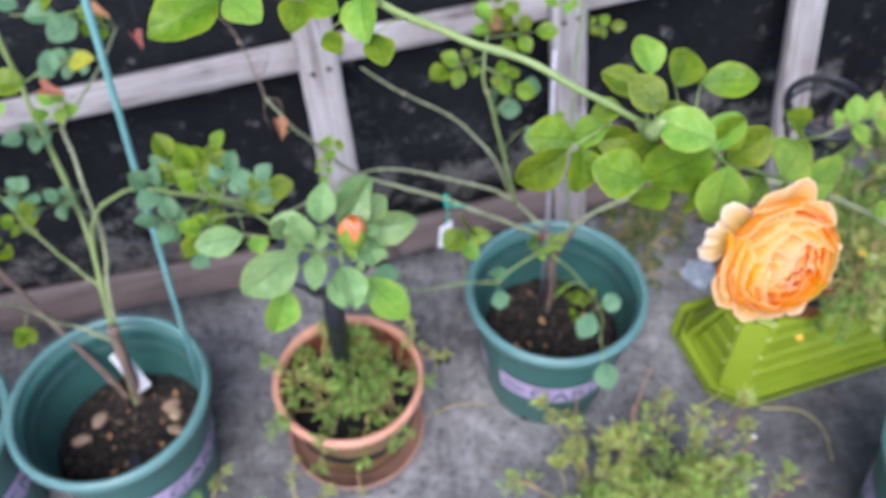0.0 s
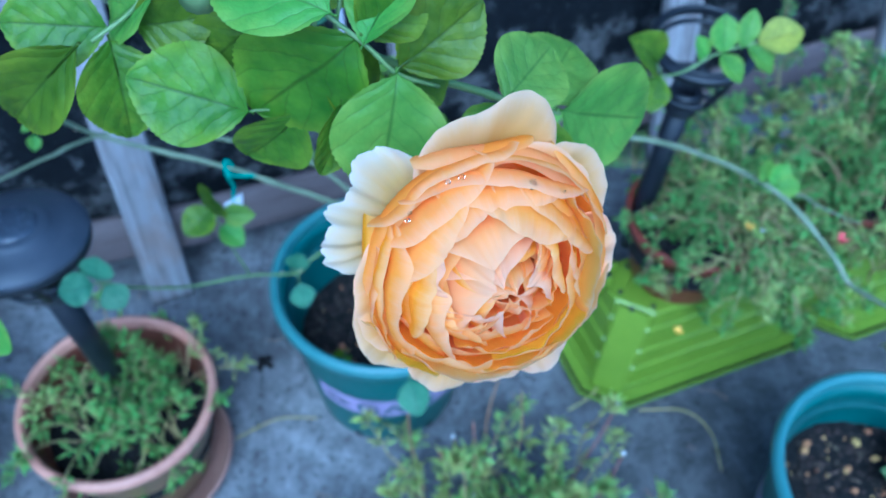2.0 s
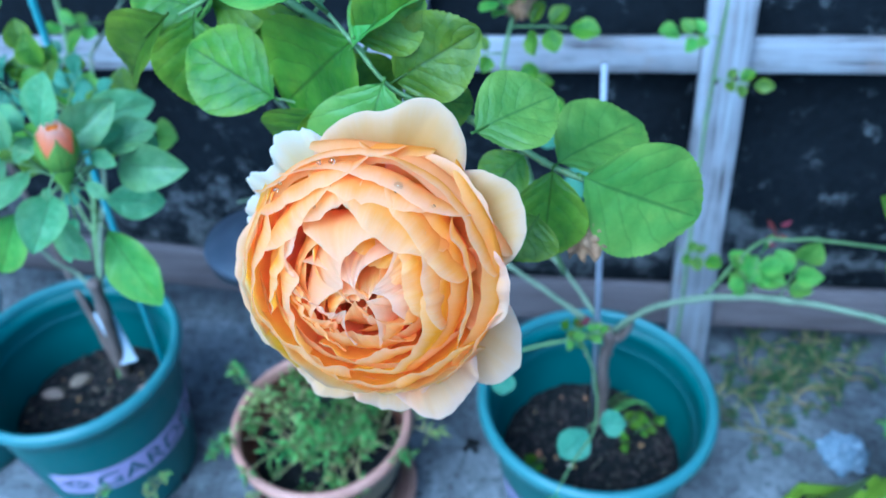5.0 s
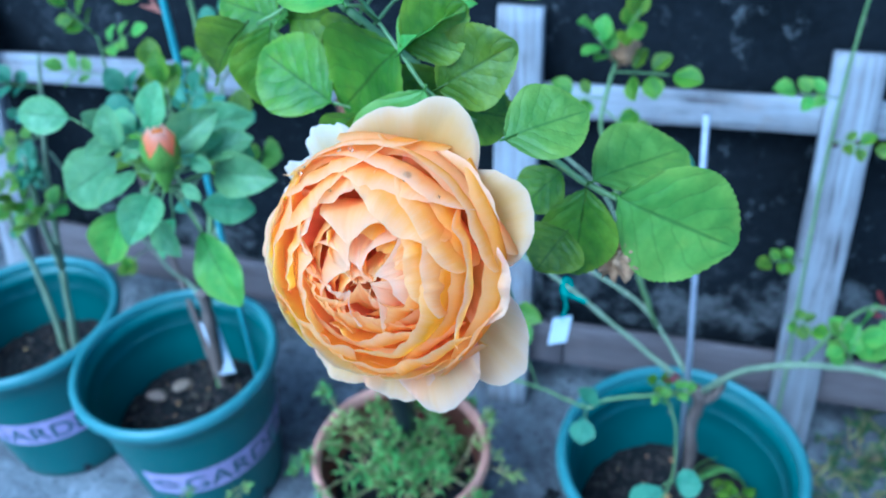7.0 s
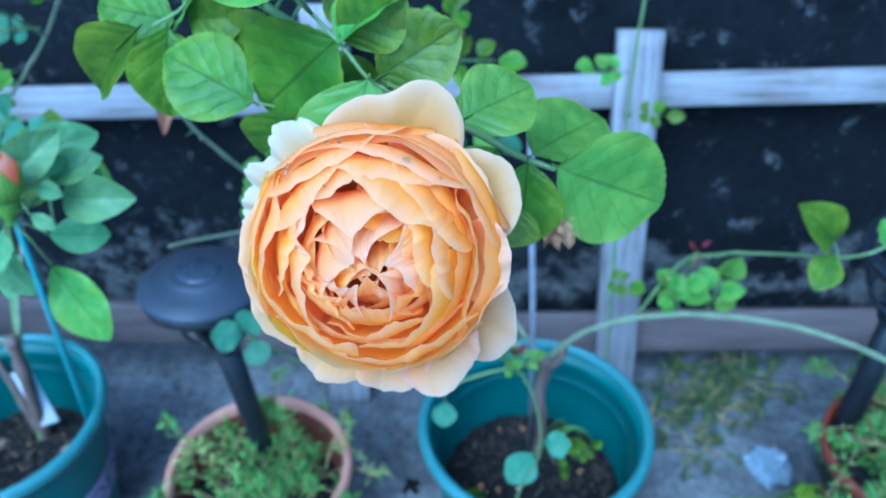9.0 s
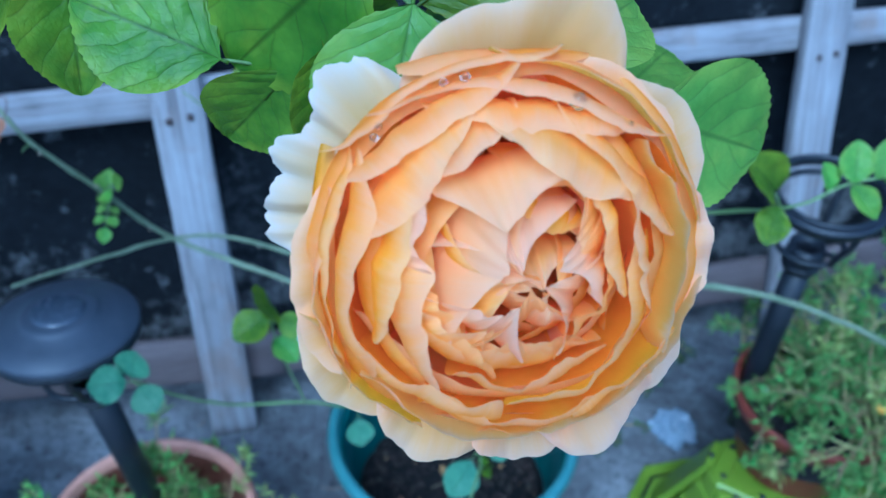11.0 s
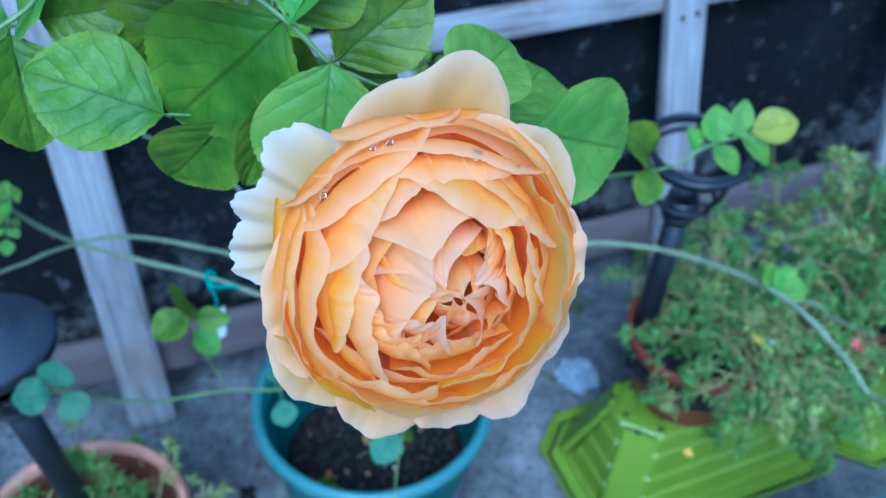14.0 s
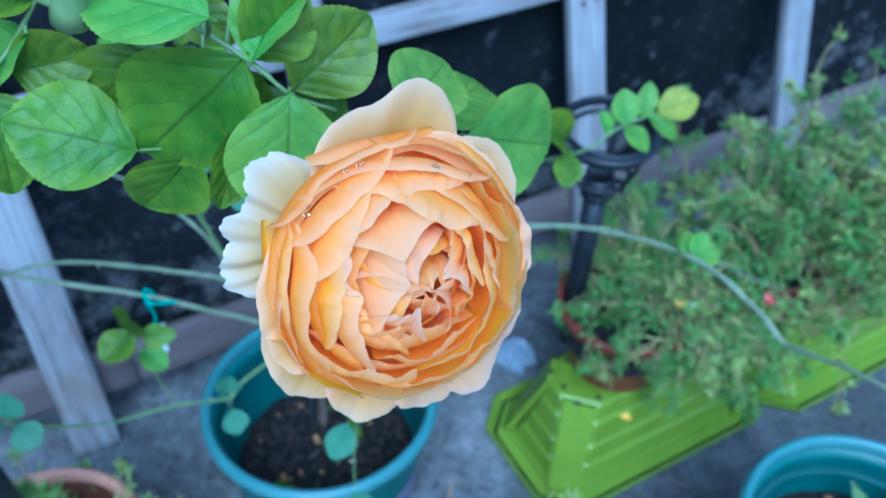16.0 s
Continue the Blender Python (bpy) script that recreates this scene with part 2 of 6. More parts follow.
def soil_material():
    m, n, l, p = nodes_of("dark_soil")
    v = coords(n, l, 1.0)
    f1, f2 = noise_fac(n, l, v, 30.0, 8.0, 0.7), noise_fac(n, l, v, 260.0, 4.0)
    col = ramp(n, l, math_node(n, l, 'ADD', math_node(n, l, 'MULTIPLY', f1, 0.5), math_node(n, l, 'MULTIPLY', f2, 0.5)),
               [(0.40, (0.002, 0.0017, 0.0015)), (0.58, (0.008, 0.0058, 0.0046)), (0.76, (0.045, 0.031, 0.022))])
    l.new(col, p.inputs["Base Color"])
    p.inputs["Roughness"].default_value = 0.9
    bumped(n, l, p, math_node(n, l, 'ADD', f1, f2), 0.9, 0.006)
    return m


CONCRETE, MOULD, WOOD, SOIL = concrete(), mould_wall(), grey_wood(), soil_material()
PLASTIC = plain("teal_plastic", (0.034, 0.105, 0.094), (0.046, 0.130, 0.116), 9, 0.42, 0.08)
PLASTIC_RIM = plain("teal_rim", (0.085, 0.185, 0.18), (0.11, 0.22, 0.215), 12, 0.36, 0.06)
LILAC = plain("lilac_label", (0.40, 0.31, 0.50), (0.50, 0.40, 0.60), 14, 0.5, 0.05)
INK = plain("dark_green_ink", (0.02, 0.09, 0.085), (0.03, 0.11, 0.10), 30, 0.5, 0.03)
CLAY = plain("terracotta", (0.40, 0.18, 0.115), (0.56, 0.30, 0.205), 11, 0.6, 0.2)
CLAY_GLAZE = plain("stained_terracotta", (0.085, 0.070, 0.022), (0.23, 0.135, 0.062), 13, 0.32, 0.2)
CLAY_DARK = plain("deep_brown_terracotta", (0.10, 0.035, 0.018), (0.17, 0.062, 0.035), 10, 0.5, 0.2)
CLAY_SAUCER = plain("brown_glazed_saucer", (0.20, 0.105, 0.075), (0.34, 0.20, 0.15), 13, 0.35, 0.2)
RED_PLASTIC = plain("brick_red_plastic", (0.15, 0.032, 0.018), (0.21, 0.05, 0.03), 9, 0.45, 0.08)
LIME = plain("lime_plastic", (0.165, 0.235, 0.010), (0.225, 0.305, 0.015), 6, 0.42, 0.06)
BLACK = plain("black_plastic", (0.010, 0.011, 0.016), (0.018, 0.020, 0.026), 20, 0.4, 0.06)
LAMP_TOP = plain("dusty_slate_plastic", (0.040, 0.045, 0.062), (0.066, 0.072, 0.092), 16, 0.5, 0.08)
CELL = plain("solar_cell", (0.045, 0.052, 0.072), (0.070, 0.078, 0.10), 25, 0.25, 0.02)
TURQ = plain("turquoise_coating", (0.12, 0.29, 0.29), (0.17, 0.37, 0.36), 30, 0.4, 0.1)
WHITE = plain("white_plastic", (0.66, 0.67, 0.72), (0.78, 0.79, 0.83), 20, 0.45, 0.04)
POLE = plain("galvanised_pole", (0.24, 0.23, 0.26), (0.46, 0.45, 0.50), 35, 0.4, 0.1, metal=0.3)
TIE = plain("green_twine", (0.01, 0.33, 0.24), (0.02, 0.42, 0.30), 40, 0.5, 0.1)
KICK = plain("damp_brown_board", (0.075, 0.055, 0.05), (0.17, 0.135, 0.13), 9, 0.8, 0.5, stretch=(0.4, 1, 5))
NAIL = plain("rusty_nail", (0.03, 0.02, 0.018), (0.07, 0.04, 0.03), 60, 0.7, 0.2)
PEBBLE = plain("ochre_pebble", (0.36, 0.17, 0.05), (0.55, 0.33, 0.13), 60, 0.8, 0.4, vary=0.4)
CRUMB = plain("soil_crumb", (0.020, 0.015, 0.012), (0.075, 0.050, 0.036), 40, 0.9, 0.3, vary=0.5)
CHIP = plain("bark_chip", (0.20, 0.13, 0.08), (0.38, 0.28, 0.19), 50, 0.8, 0.4, vary=0.3)
GREEN_CANE = plain("green_cane", (0.15, 0.22, 0.065), (0.25, 0.33, 0.12), 25, 0.5, 0.2)
OLD_CANE = plain("grey_green_cane", (0.15, 0.18, 0.09), (0.29, 0.32, 0.19), 30, 0.65, 0.35)
BARK = plain("brown_bark", (0.09, 0.06, 0.045), (0.22, 0.16, 0.125), 45, 0.8, 0.6, stretch=(1, 1, 0.3))
THORN = plain("pale_thorn", (0.35, 0.27, 0.18), (0.5, 0.42, 0.3), 60, 0.5, 0.1)
STEM = plain("fleshy_stem", (0.26, 0.26, 0.08), (0.46, 0.34, 0.15), 30, 0.6, 0.2, vary=0.5)
RED_STALK = plain("reddish_stalk", (0.24, 0.08, 0.05), (0.40, 0.20, 0.12), 30, 0.6, 0.2, vary=0.3)
NEEDLE = plain("needle_leaf", (0.22, 0.40, 0.065), (0.40, 0.57, 0.13), 22, 0.5, 0.1, vary=0.7, thin=0.3)
NEEDLE_PALE = plain("pale_needle_leaf", (0.34, 0.50, 0.09), (0.55, 0.68, 0.19), 22, 0.5, 0.1, vary=0.6, thin=0.35)
NEEDLE_DEEP = plain("deep_needle_leaf", (0.17, 0.32, 0.050), (0.33, 0.49, 0.115), 22, 0.5, 0.1, vary=0.7, thin=0.3)
WEED = plain("dark_weed_leaf", (0.06, 0.13, 0.03), (0.15, 0.25, 0.06), 22, 0.5, 0.1, vary=0.5, thin=0.3)
NEEDLE_DRY = plain("straw_needle_leaf", (0.42, 0.53, 0.10), (0.66, 0.69, 0.22), 22, 0.6, 0.1, vary=0.6, thin=0.35)
FLOWER_WHITE = plain("white_floret", (0.6, 0.58, 0.52), (0.8, 0.8, 0.78), 50, 0.7, 0.1)
FLOWER_YELLOW = plain("yellow_floret", (0.8, 0.42, 0.03), (0.85, 0.55, 0.08), 50, 0.6, 0.1)
FLOWER_RED = plain("pink_red_floret", (0.55, 0.05, 0.06), (0.7, 0.14, 0.13), 50, 0.6, 0.1)
DRY_BLOOM = plain("withered_petal", (0.24, 0.12, 0.05), (0.48, 0.30, 0.15), 60, 0.8, 0.6)
DRY_LEAF = plain("brown_dry_leaf", (0.16, 0.06, 0.03), (0.40, 0.18, 0.10), 40, 0.7, 0.5, vary=0.3)
RED_SHOOT = plain("red_young_leaf", (0.10, 0.012, 0.014), (0.20, 0.035, 0.03), 40, 0.45, 0.2, vary=0.3)
AGAVE = plain("agave_skin", (0.09, 0.15, 0.045), (0.17, 0.24, 0.08), 8, 0.5, 0.15, stretch=(1, 1, 0.3))
FILM = plain("bluish_plastic_film", (0.22, 0.27, 0.33), (0.38, 0.43, 0.50), 40, 0.2, 0.3)
LEAF = leaf_material("rose_leaf", (0.080, 0.152, 0.007), (0.210, 0.318, 0.015), (0.40, 0.46, 0.018), 0.36, 0.36, 0.55)
LEAF_LIGHT = leaf_material("young_rose_leaf", (0.150, 0.290, 0.036), (0.280, 0.440, 0.060), (0.40, 0.48, 0.06), 0.36, 0.36, 0.6)
# bud bush leaves: sky sheen is mixed into this paler, cooler base colour
LEAF_PALE = leaf_material("sheen_rose_leaf", (0.155, 0.285, 0.100), (0.300, 0.445, 0.190), (0.30, 0.42, 0.08), 0.30, 0.30, 0.5)
LEAF_BLUE = leaf_material("old_rose_leaf", (0.080, 0.180, 0.088), (0.155, 0.285, 0.145), (0.18, 0.29, 0.12), 0.42, 0.25, 0.3)
LEAF_YELLOW = leaf_material("yellowing_rose_leaf", (0.28, 0.30, 0.03), (0.50, 0.46, 0.04), (0.10, 0.18, 0.05), 0.5, 0.3, 0.6)
PETAL = petal_material("apricot_petal", (1.0, 0.515, 0.012), (1.0, 0.625, 0.085), (0.97, 0.75, 0.385), 0.72)
PETAL_IN = petal_material("deep_apricot_petal", (1.0, 0.52, 0.015), (1.0, 0.60, 0.06), (0.98, 0.69, 0.25), 0.70)
PETAL_OUT = petal_material("cream_petal", (1.0, 0.53, 0.09), (1.0, 0.61, 0.25), (1.0, 0.685, 0.43), 0.57)
PETAL_PALE = petal_material("pale_apricot_petal", (1.0, 0.585, 0.22), (0.97, 0.66, 0.33), (0.95, 0.73, 0.48))
PETAL_WHITE = petal_material("bleached_petal", (0.97, 0.66, 0.30), (0.95, 0.74, 0.52), (0.95, 0.82, 0.72), 0.58)
PETAL_HEART = petal_material("salmon_petal", (1.0, 0.46, 0.03), (1.0, 0.53, 0.09), (0.99, 0.62, 0.22))
BUD_PETAL = petal_material("orange_bud_petal", (0.96, 0.40, 0.12), (0.96, 0.48, 0.22), (0.97, 0.66, 0.46))


# ---- building helpers ----
ORIGIN = {}


def thing(name, at, label, category, group="", kind=""):
    ob = tagged(new(name), label, category, group, kind)
    ob.location = at
    ob.empty_display_size = 0.03
    ORIGIN[ob.name] = Vector(at)
    return ob


def mesh_of(name, verts, faces, uvs=None, smooth=True):
    me = bpy.data.meshes.new(name)
    me.from_pydata([tuple(v) for v in verts], [], [tuple(f) for f in faces])
    if uvs is not None:
        layer = me.uv_layers.new(name="UVMap")
        idx = np.empty(len(me.loops), dtype=np.int32)
        me.loops.foreach_get("vertex_index", idx)
        layer.data.foreach_set("uv", np.asarray(uvs, dtype=np.float32)[idx].ravel())
    if smooth:
        me.polygons.foreach_set("use_smooth", np.ones(len(me.polygons), dtype=bool))
    me.update()
    return me


def part(name, geo, material, parent=None, label="", smooth=True, kind=""):
    """Links (verts, faces[, uvs]) or a bmesh, given in world places, as one mesh object under parent."""
    if isinstance(geo, bmesh.types.BMesh):
        me = bpy.data.meshes.new(name)
        geo.to_mesh(me)
        geo.free()
        if smooth:
            me.polygons.foreach_set("use_smooth", np.ones(len(me.polygons), dtype=bool))
    elif isinstance(geo, bpy.types.Mesh):
        me = geo
    else:
        me = mesh_of(name, *geo, smooth=smooth)
    if not me.materials:
        me.materials.append(material)
    ob = new(name, me)
    if parent is not None:
        ob.parent = parent
        org = ORIGIN.get(parent.name, Vector())
        me.transform(Matrix.Translation(-org))
        ORIGIN[ob.name] = org
    tagged(ob, label, "", "", kind)
    return ob


def placed(name, me, m, parent, label=""):
    """Links shared mesh data at the world pose m under parent."""
    ob = new(name, me)
    ob.parent = parent
    ob.matrix_basis = Matrix.Translation(-ORIGIN.get(parent.name, Vector())) @ m
    tagged(ob, label)
    return ob


def lathe(profile, seg=64, centre=(0, 0, 0), squash=None):
    verts, faces = [], []
    for r, z in profile:
        for i in range(seg):
            a = 2 * math.pi * i / seg
            verts.append((centre[0] + r * math.cos(a), centre[1] + r * math.sin(a), centre[2] + z))
    for j in range(len(profile) - 1):
        for i in range(seg):
            k = (i + 1) % seg
            faces.append((j * seg + i, j * seg + k, (j + 1) * seg + k, (j + 1) * seg + i))
    return verts, faces


def spline(points, steps=6):
    p = [Vector(q) for q in points]
    p = [2 * p[0] - p[1]] + p + [2 * p[-1] - p[-2]]
    out = []
    for i in range(1, len(p) - 2):
        for s in range(steps):
            t = s / steps
            a, b, c, d = p[i - 1], p[i], p[i + 1], p[i + 2]
            out.append(0.5 * ((2 * b) + (c - a) * t + (2 * a - 5 * b + 4 * c - d) * t * t + (3 * b - a - 3 * c + d) * t ** 3))
    out.append(p[-2])
    return out


def tube(path, r0, r1, seg=8, rough=0.0, knots=0.0):
    """A tapered round stem along a path, closed at both ends."""
    n = len(path)
    verts, faces = [], []
    side = Vector((0.3, 0.5, 0.81))
    for i, q in enumerate(path):
        d = (path[min(i + 1, n - 1)] - path[max(i - 1, 0)]).normalized()
        x = (side - d * side.dot(d)).normalized()
        y = d.cross(x)
        side = x
        r = r0 + (r1 - r0) * i / max(1, n - 1)
        if knots and i % 7 == 3:
            r *= 1 + knots
        for k in range(seg):
            a = 2 * math.pi * k / seg
            rr = r * (1 + rough * noise.noise(Vector((q.x * 90 + k, q.y * 90, q.z * 90))))
            verts.append(q + (x * math.cos(a) + y * math.sin(a)) * rr)
    for i in range(n - 1):
        for k in range(seg):
            j = (k + 1) % seg
            faces.append((i * seg + k, i * seg + j, (i + 1) * seg + j, (i + 1) * seg + k))
    faces.append(tuple(range(seg - 1, -1, -1)))
    faces.append(tuple((n - 1) * seg + k for k in range(seg)))
    return verts, faces


def joined(*geos):
    verts, faces = [], []
    for v, f in geos:
        o = len(verts)
        verts += list(v)
        faces += [tuple(i + o for i in g) for g in f]
    return verts, faces


def box(cx, cy, cz, sx, sy, sz, bevel=0.0, m=None):
    bm = bmesh.new()
    bmesh.ops.create_cube(bm, size=1.0)
    bmesh.ops.scale(bm, vec=(sx, sy, sz), verts=bm.verts)
    if bevel:
        bmesh.ops.bevel(bm, geom=bm.edges[:], offset=bevel, segments=2, affect='EDGES', profile=0.6)
    if m is not None:
        bmesh.ops.transform(bm, matrix=m, verts=bm.verts)
    bmesh.ops.translate(bm, vec=(cx, cy, cz), verts=bm.verts)
    return bm


def board(p0, p1, width, thick, across, seed=0, n=26, wear=0.0016):
    """A sawn board from p0 to p1, worn and a little uneven; across: the way its width runs."""
    p0, p1, across = Vector(p0), Vector(p1), Vector(across).normalized()
    run = (p1 - p0).normalized()
    out = run.cross(across).normalized()
    ring = [(-1, -0.8), (-0.9, -1), (-0.3, -1), (0.3, -1), (0.9, -1), (1, -0.8), (1, 0.8), (0.9, 1), (0.3, 1), (-0.3, 1), (-0.9, 1), (-1, 0.8)]
    verts, faces, uvs = [], [], []
    for i in range(n + 1):
        q = p0.lerp(p1, i / n)
        for k, (a, b) in enumerate(ring):
            w = noise.noise(Vector((i * 0.7, k * 0.9, seed * 7.1))) * wear + noise.noise(Vector((i * 0.13, seed * 3.0, 0))) * wear
            verts.append(q + across * (a * width / 2 + w) + out * (b * thick / 2 + w * 0.6))
            uvs.append(((a * width + b * thick) * 55 + seed * 3, (q - p0).length * 4.5 + seed))
    m = len(ring)
    for i in range(n):
        for k in range(m):
            j = (k + 1) % m
            faces.append((i * m + k, i * m + j, (i + 1) * m + j, (i + 1) * m + k))
    faces.append(tuple(range(m - 1, -1, -1)))
    faces.append(tuple(n * m + k for k in range(m)))
    return verts, faces, uvs


def blob(r, seed, flat=0.7, sub=2):
    bm = bmesh.new()
    bmesh.ops.create_icosphere(bm, subdivisions=sub, radius=r)
    for v in bm.verts:
        v.co *= 1 + 0.35 * noise.noise(v.co / r * 0.9 + Vector((seed, 0, 0)))
        v.co.z *= flat
    return bm


# ---- leaves ----
def leaf_mesh(name, seed, ratio=0.72, fold=0.12, droop=0.10, curl=0.0, nv=44, nu=12, teeth=True, wave=0.03):
    """One rose leaflet, 1 long along +Y from its stalk, face up: oval, toothed, folded on the midrib, wavy."""
    verts, faces, uvs = [], [], []
    for j in range(nv + 1):
        v = j / nv
        w = ratio / 2 * (math.sin(math.pi * min(1, v ** 0.98)) ** 0.74) * (1.0 + 0.05 * v)
        if v > 0.93:
            w *= 0.96
        for i in range(nu + 1):
            u = 2 * i / nu - 1
            tooth = 0.0
            if teeth and abs(u) > 0.99 and 0.08 < v < 0.97:
                tooth = (0.016 if j % 2 else -0.008)
            x = u * w + math.copysign(tooth, u) * ratio * 0.8
            y = v + (0.012 if abs(u) > 0.99 and j % 2 else 0)
            z = fold * abs(x) * 1.2 - droop * v * v + curl * abs(u) ** 2 * w
            z += wave * noise.noise(Vector((x * 3.2 + seed, y * 2.6, seed * 1.7))) + 0.012 * abs(u) * math.sin(v * 17 + seed)
            z -= 0.0016 * (1 - abs(math.sin((v - 0.35 * abs(u) + 0.03 * math.sin(seed + 5 * u)) * math.pi * 6))) * (0.3 + abs(u))
            z += 0.010 * noise.noise(Vector((x * 9 + seed, y * 9, seed)))
            verts.append((x, y, z))
            uvs.append((0.5 + u * 0.5, v))
    for j in range(nv):
        for i in range(nu):
            a = j * (nu + 1) + i
            faces.append((a, a + 1, a + nu + 2, a + nu + 1))
    st, sf = tube([Vector((0, -0.05, 0.006)), Vector((0, -0.02, 0.0)), Vector((0, 0.35, -0.012))], 0.013, 0.007, 5)
    o = len(verts)
    verts += st
    uvs += [(0.5, 0.3)] * len(st)
    faces += [tuple(k + o for k in f) for f in sf]
    return mesh_of(name, verts, faces, uvs)


LEAF_SHAPES = {}
CANES = {}


def stalk(parent, base):
    """A thin leaf stalk from the nearest cane of the plant to a leaf's foot."""
    paths = CANES.get(parent.name)
    if not paths:
        return
    base = Vector(base)
    near = min((q for p in paths for q in p), key=lambda q: (q - base).length)
    if 0.003 < (near - base).length < 0.11:
        bow = near.lerp(base, 0.55) + Vector((0, 0, 0.10 * (near - base).length))
        part("leaf_stalk", tube([near, bow, base], 0.0009, 0.0006, 5), GREEN_CANE, parent)




def leaf_shape(material, k):
    key = (material.name, k)
    if key not in LEAF_SHAPES:
        opts = [dict(ratio=0.72, fold=0.16, droop=0.14), dict(ratio=0.74, fold=0.34, droop=0.22), dict(ratio=0.60, fold=0.14, droop=0.10, wave=0.05),
                dict(ratio=0.70, fold=0.42, droop=0.28, curl=0.08), dict(ratio=0.55, fold=0.6, droop=0.3), dict(ratio=0.78, fold=0.12, droop=0.16, wave=0.05), dict(ratio=0.6, fold=1.0, droop=0.7, curl=0.8, wave=0.3)]
        LEAF_SHAPES[key] = leaf_mesh("leaf", 3.1 * k + 1, **opts[k])
        LEAF_SHAPES[key].materials.append(material)
    return LEAF_SHAPES[key]


def leaf(parent, base, tip, material, k=0, face=None, wide=1.0, label="", name="leaf"):
    """A leaflet from its stalk end to its tip, with its face turned towards a way."""
    base, tip = Vector(base), Vector(tip)
    y = tip - base
    size = y.length
    y.normalize()
    z = Vector(face) if face is not None else Vector((-0.1, -0.5, 0.85))
    x = y.cross(z)
    if x.length < 1e-3:
        x = y.cross(Vector((1, 0, 0)))
    x.normalize()
    z = x.cross(y)
    dip = math.atan((0.14, 0.22, 0.10, 0.28, 0.30, 0.16, 0.70)[k])
    y, z = y * math.cos(dip) + z * math.sin(dip), z * math.cos(dip) - y * math.sin(dip)
    size *= math.cos(dip)
    turn = radians(16) * math.sin(base.x * 911 + base.y * 577 + base.z * 733)
    x, z = x * math.cos(turn) + z * math.sin(turn), z * math.cos(turn) - x * math.sin(turn)
    m = Matrix.Translation(base) @ Matrix((x, y, z)).transposed().to_4x4() @ Matrix.Diagonal((size * wide * 1.14, size, size, 1))
    return placed(name, leaf_shape(material, k), m, parent, label)


def compound(parent, base, way, length, material, rng, pairs=2, spread=0.6, face=(-0.1, -0.6, 0.8), size=None):
    """A compound rose leaf: a thin stalk with paired leaflets and one at its end."""
    base, way = Vector(base), Vector(way).normalized()
    up = Vector(face).normalized()
    side = way.cross(up).normalized()
    sag = [base + way * length * t - up * length * 0.12 * t * t for t in (0, 0.33, 0.66, 1.0)]
    part("leaf_stalk", tube(sag, 0.0011, 0.0007, 5), GREEN_CANE, parent)
    size = size or length * 0.55
    ends = [(sag[3], way, 1.1)]
    for q in range(pairs):
        at = sag[2 - q] if q < 2 else sag[0]
        for s in (-1, 1):
            ends.append((at, (way * (1 - spread) + side * s * spread).normalized(), 0.95 - 0.12 * q))
    for at, d, f in ends:
        d = (d + Vector((rng.uniform(-.2, .2), rng.uniform(-.2, .2), rng.uniform(-.25, .1)))).normalized()
        fc = (up + Vector((rng.uniform(-.4, .4), rng.uniform(-.4, .4), rng.uniform(-.2, .2)))).normalized()
        leaf(parent, at + d * size * 0.12, at + d * size * f * rng.uniform(0.85, 1.15), material, rng.randrange(4), fc)


def thorns(parent, path, rng, count, size=0.006):
    for _ in range(count):
        i = rng.randrange(1, len(path) - 2)
        d = (path[i + 1] - path[i]).normalized()
        o = Vector((rng.uniform(-1, 1), rng.uniform(-1, 1), rng.uniform(-1, 1)))
        o = (o - d * o.dot(d)).normalized()
        part("thorn", tube([path[i], path[i] + o * size * 0.6 - d * size * 0.1, path[i] + o * size - d * size * 0.35], size * 0.28, size * 0.03, 5), THORN, parent)


def cane(parent, points, r0, r1, material, rng, spines=0, rough=0.12, steps=7, name="cane", knots=0.25):
    path = spline(points, steps)
    path = [q + 0.0012 * Vector((noise.noise(q * 40), noise.noise(q * 40 + Vector((9, 0, 0))), noise.noise(q * 40 + Vector((0, 7, 0))))) for q in path]
    part(name, tube(path, r0, r1, 8, rough, knots), material, parent)
    CANES.setdefault(parent.name, []).append(path)
    if spines:
        thorns(parent, path, rng, spines)
    return path


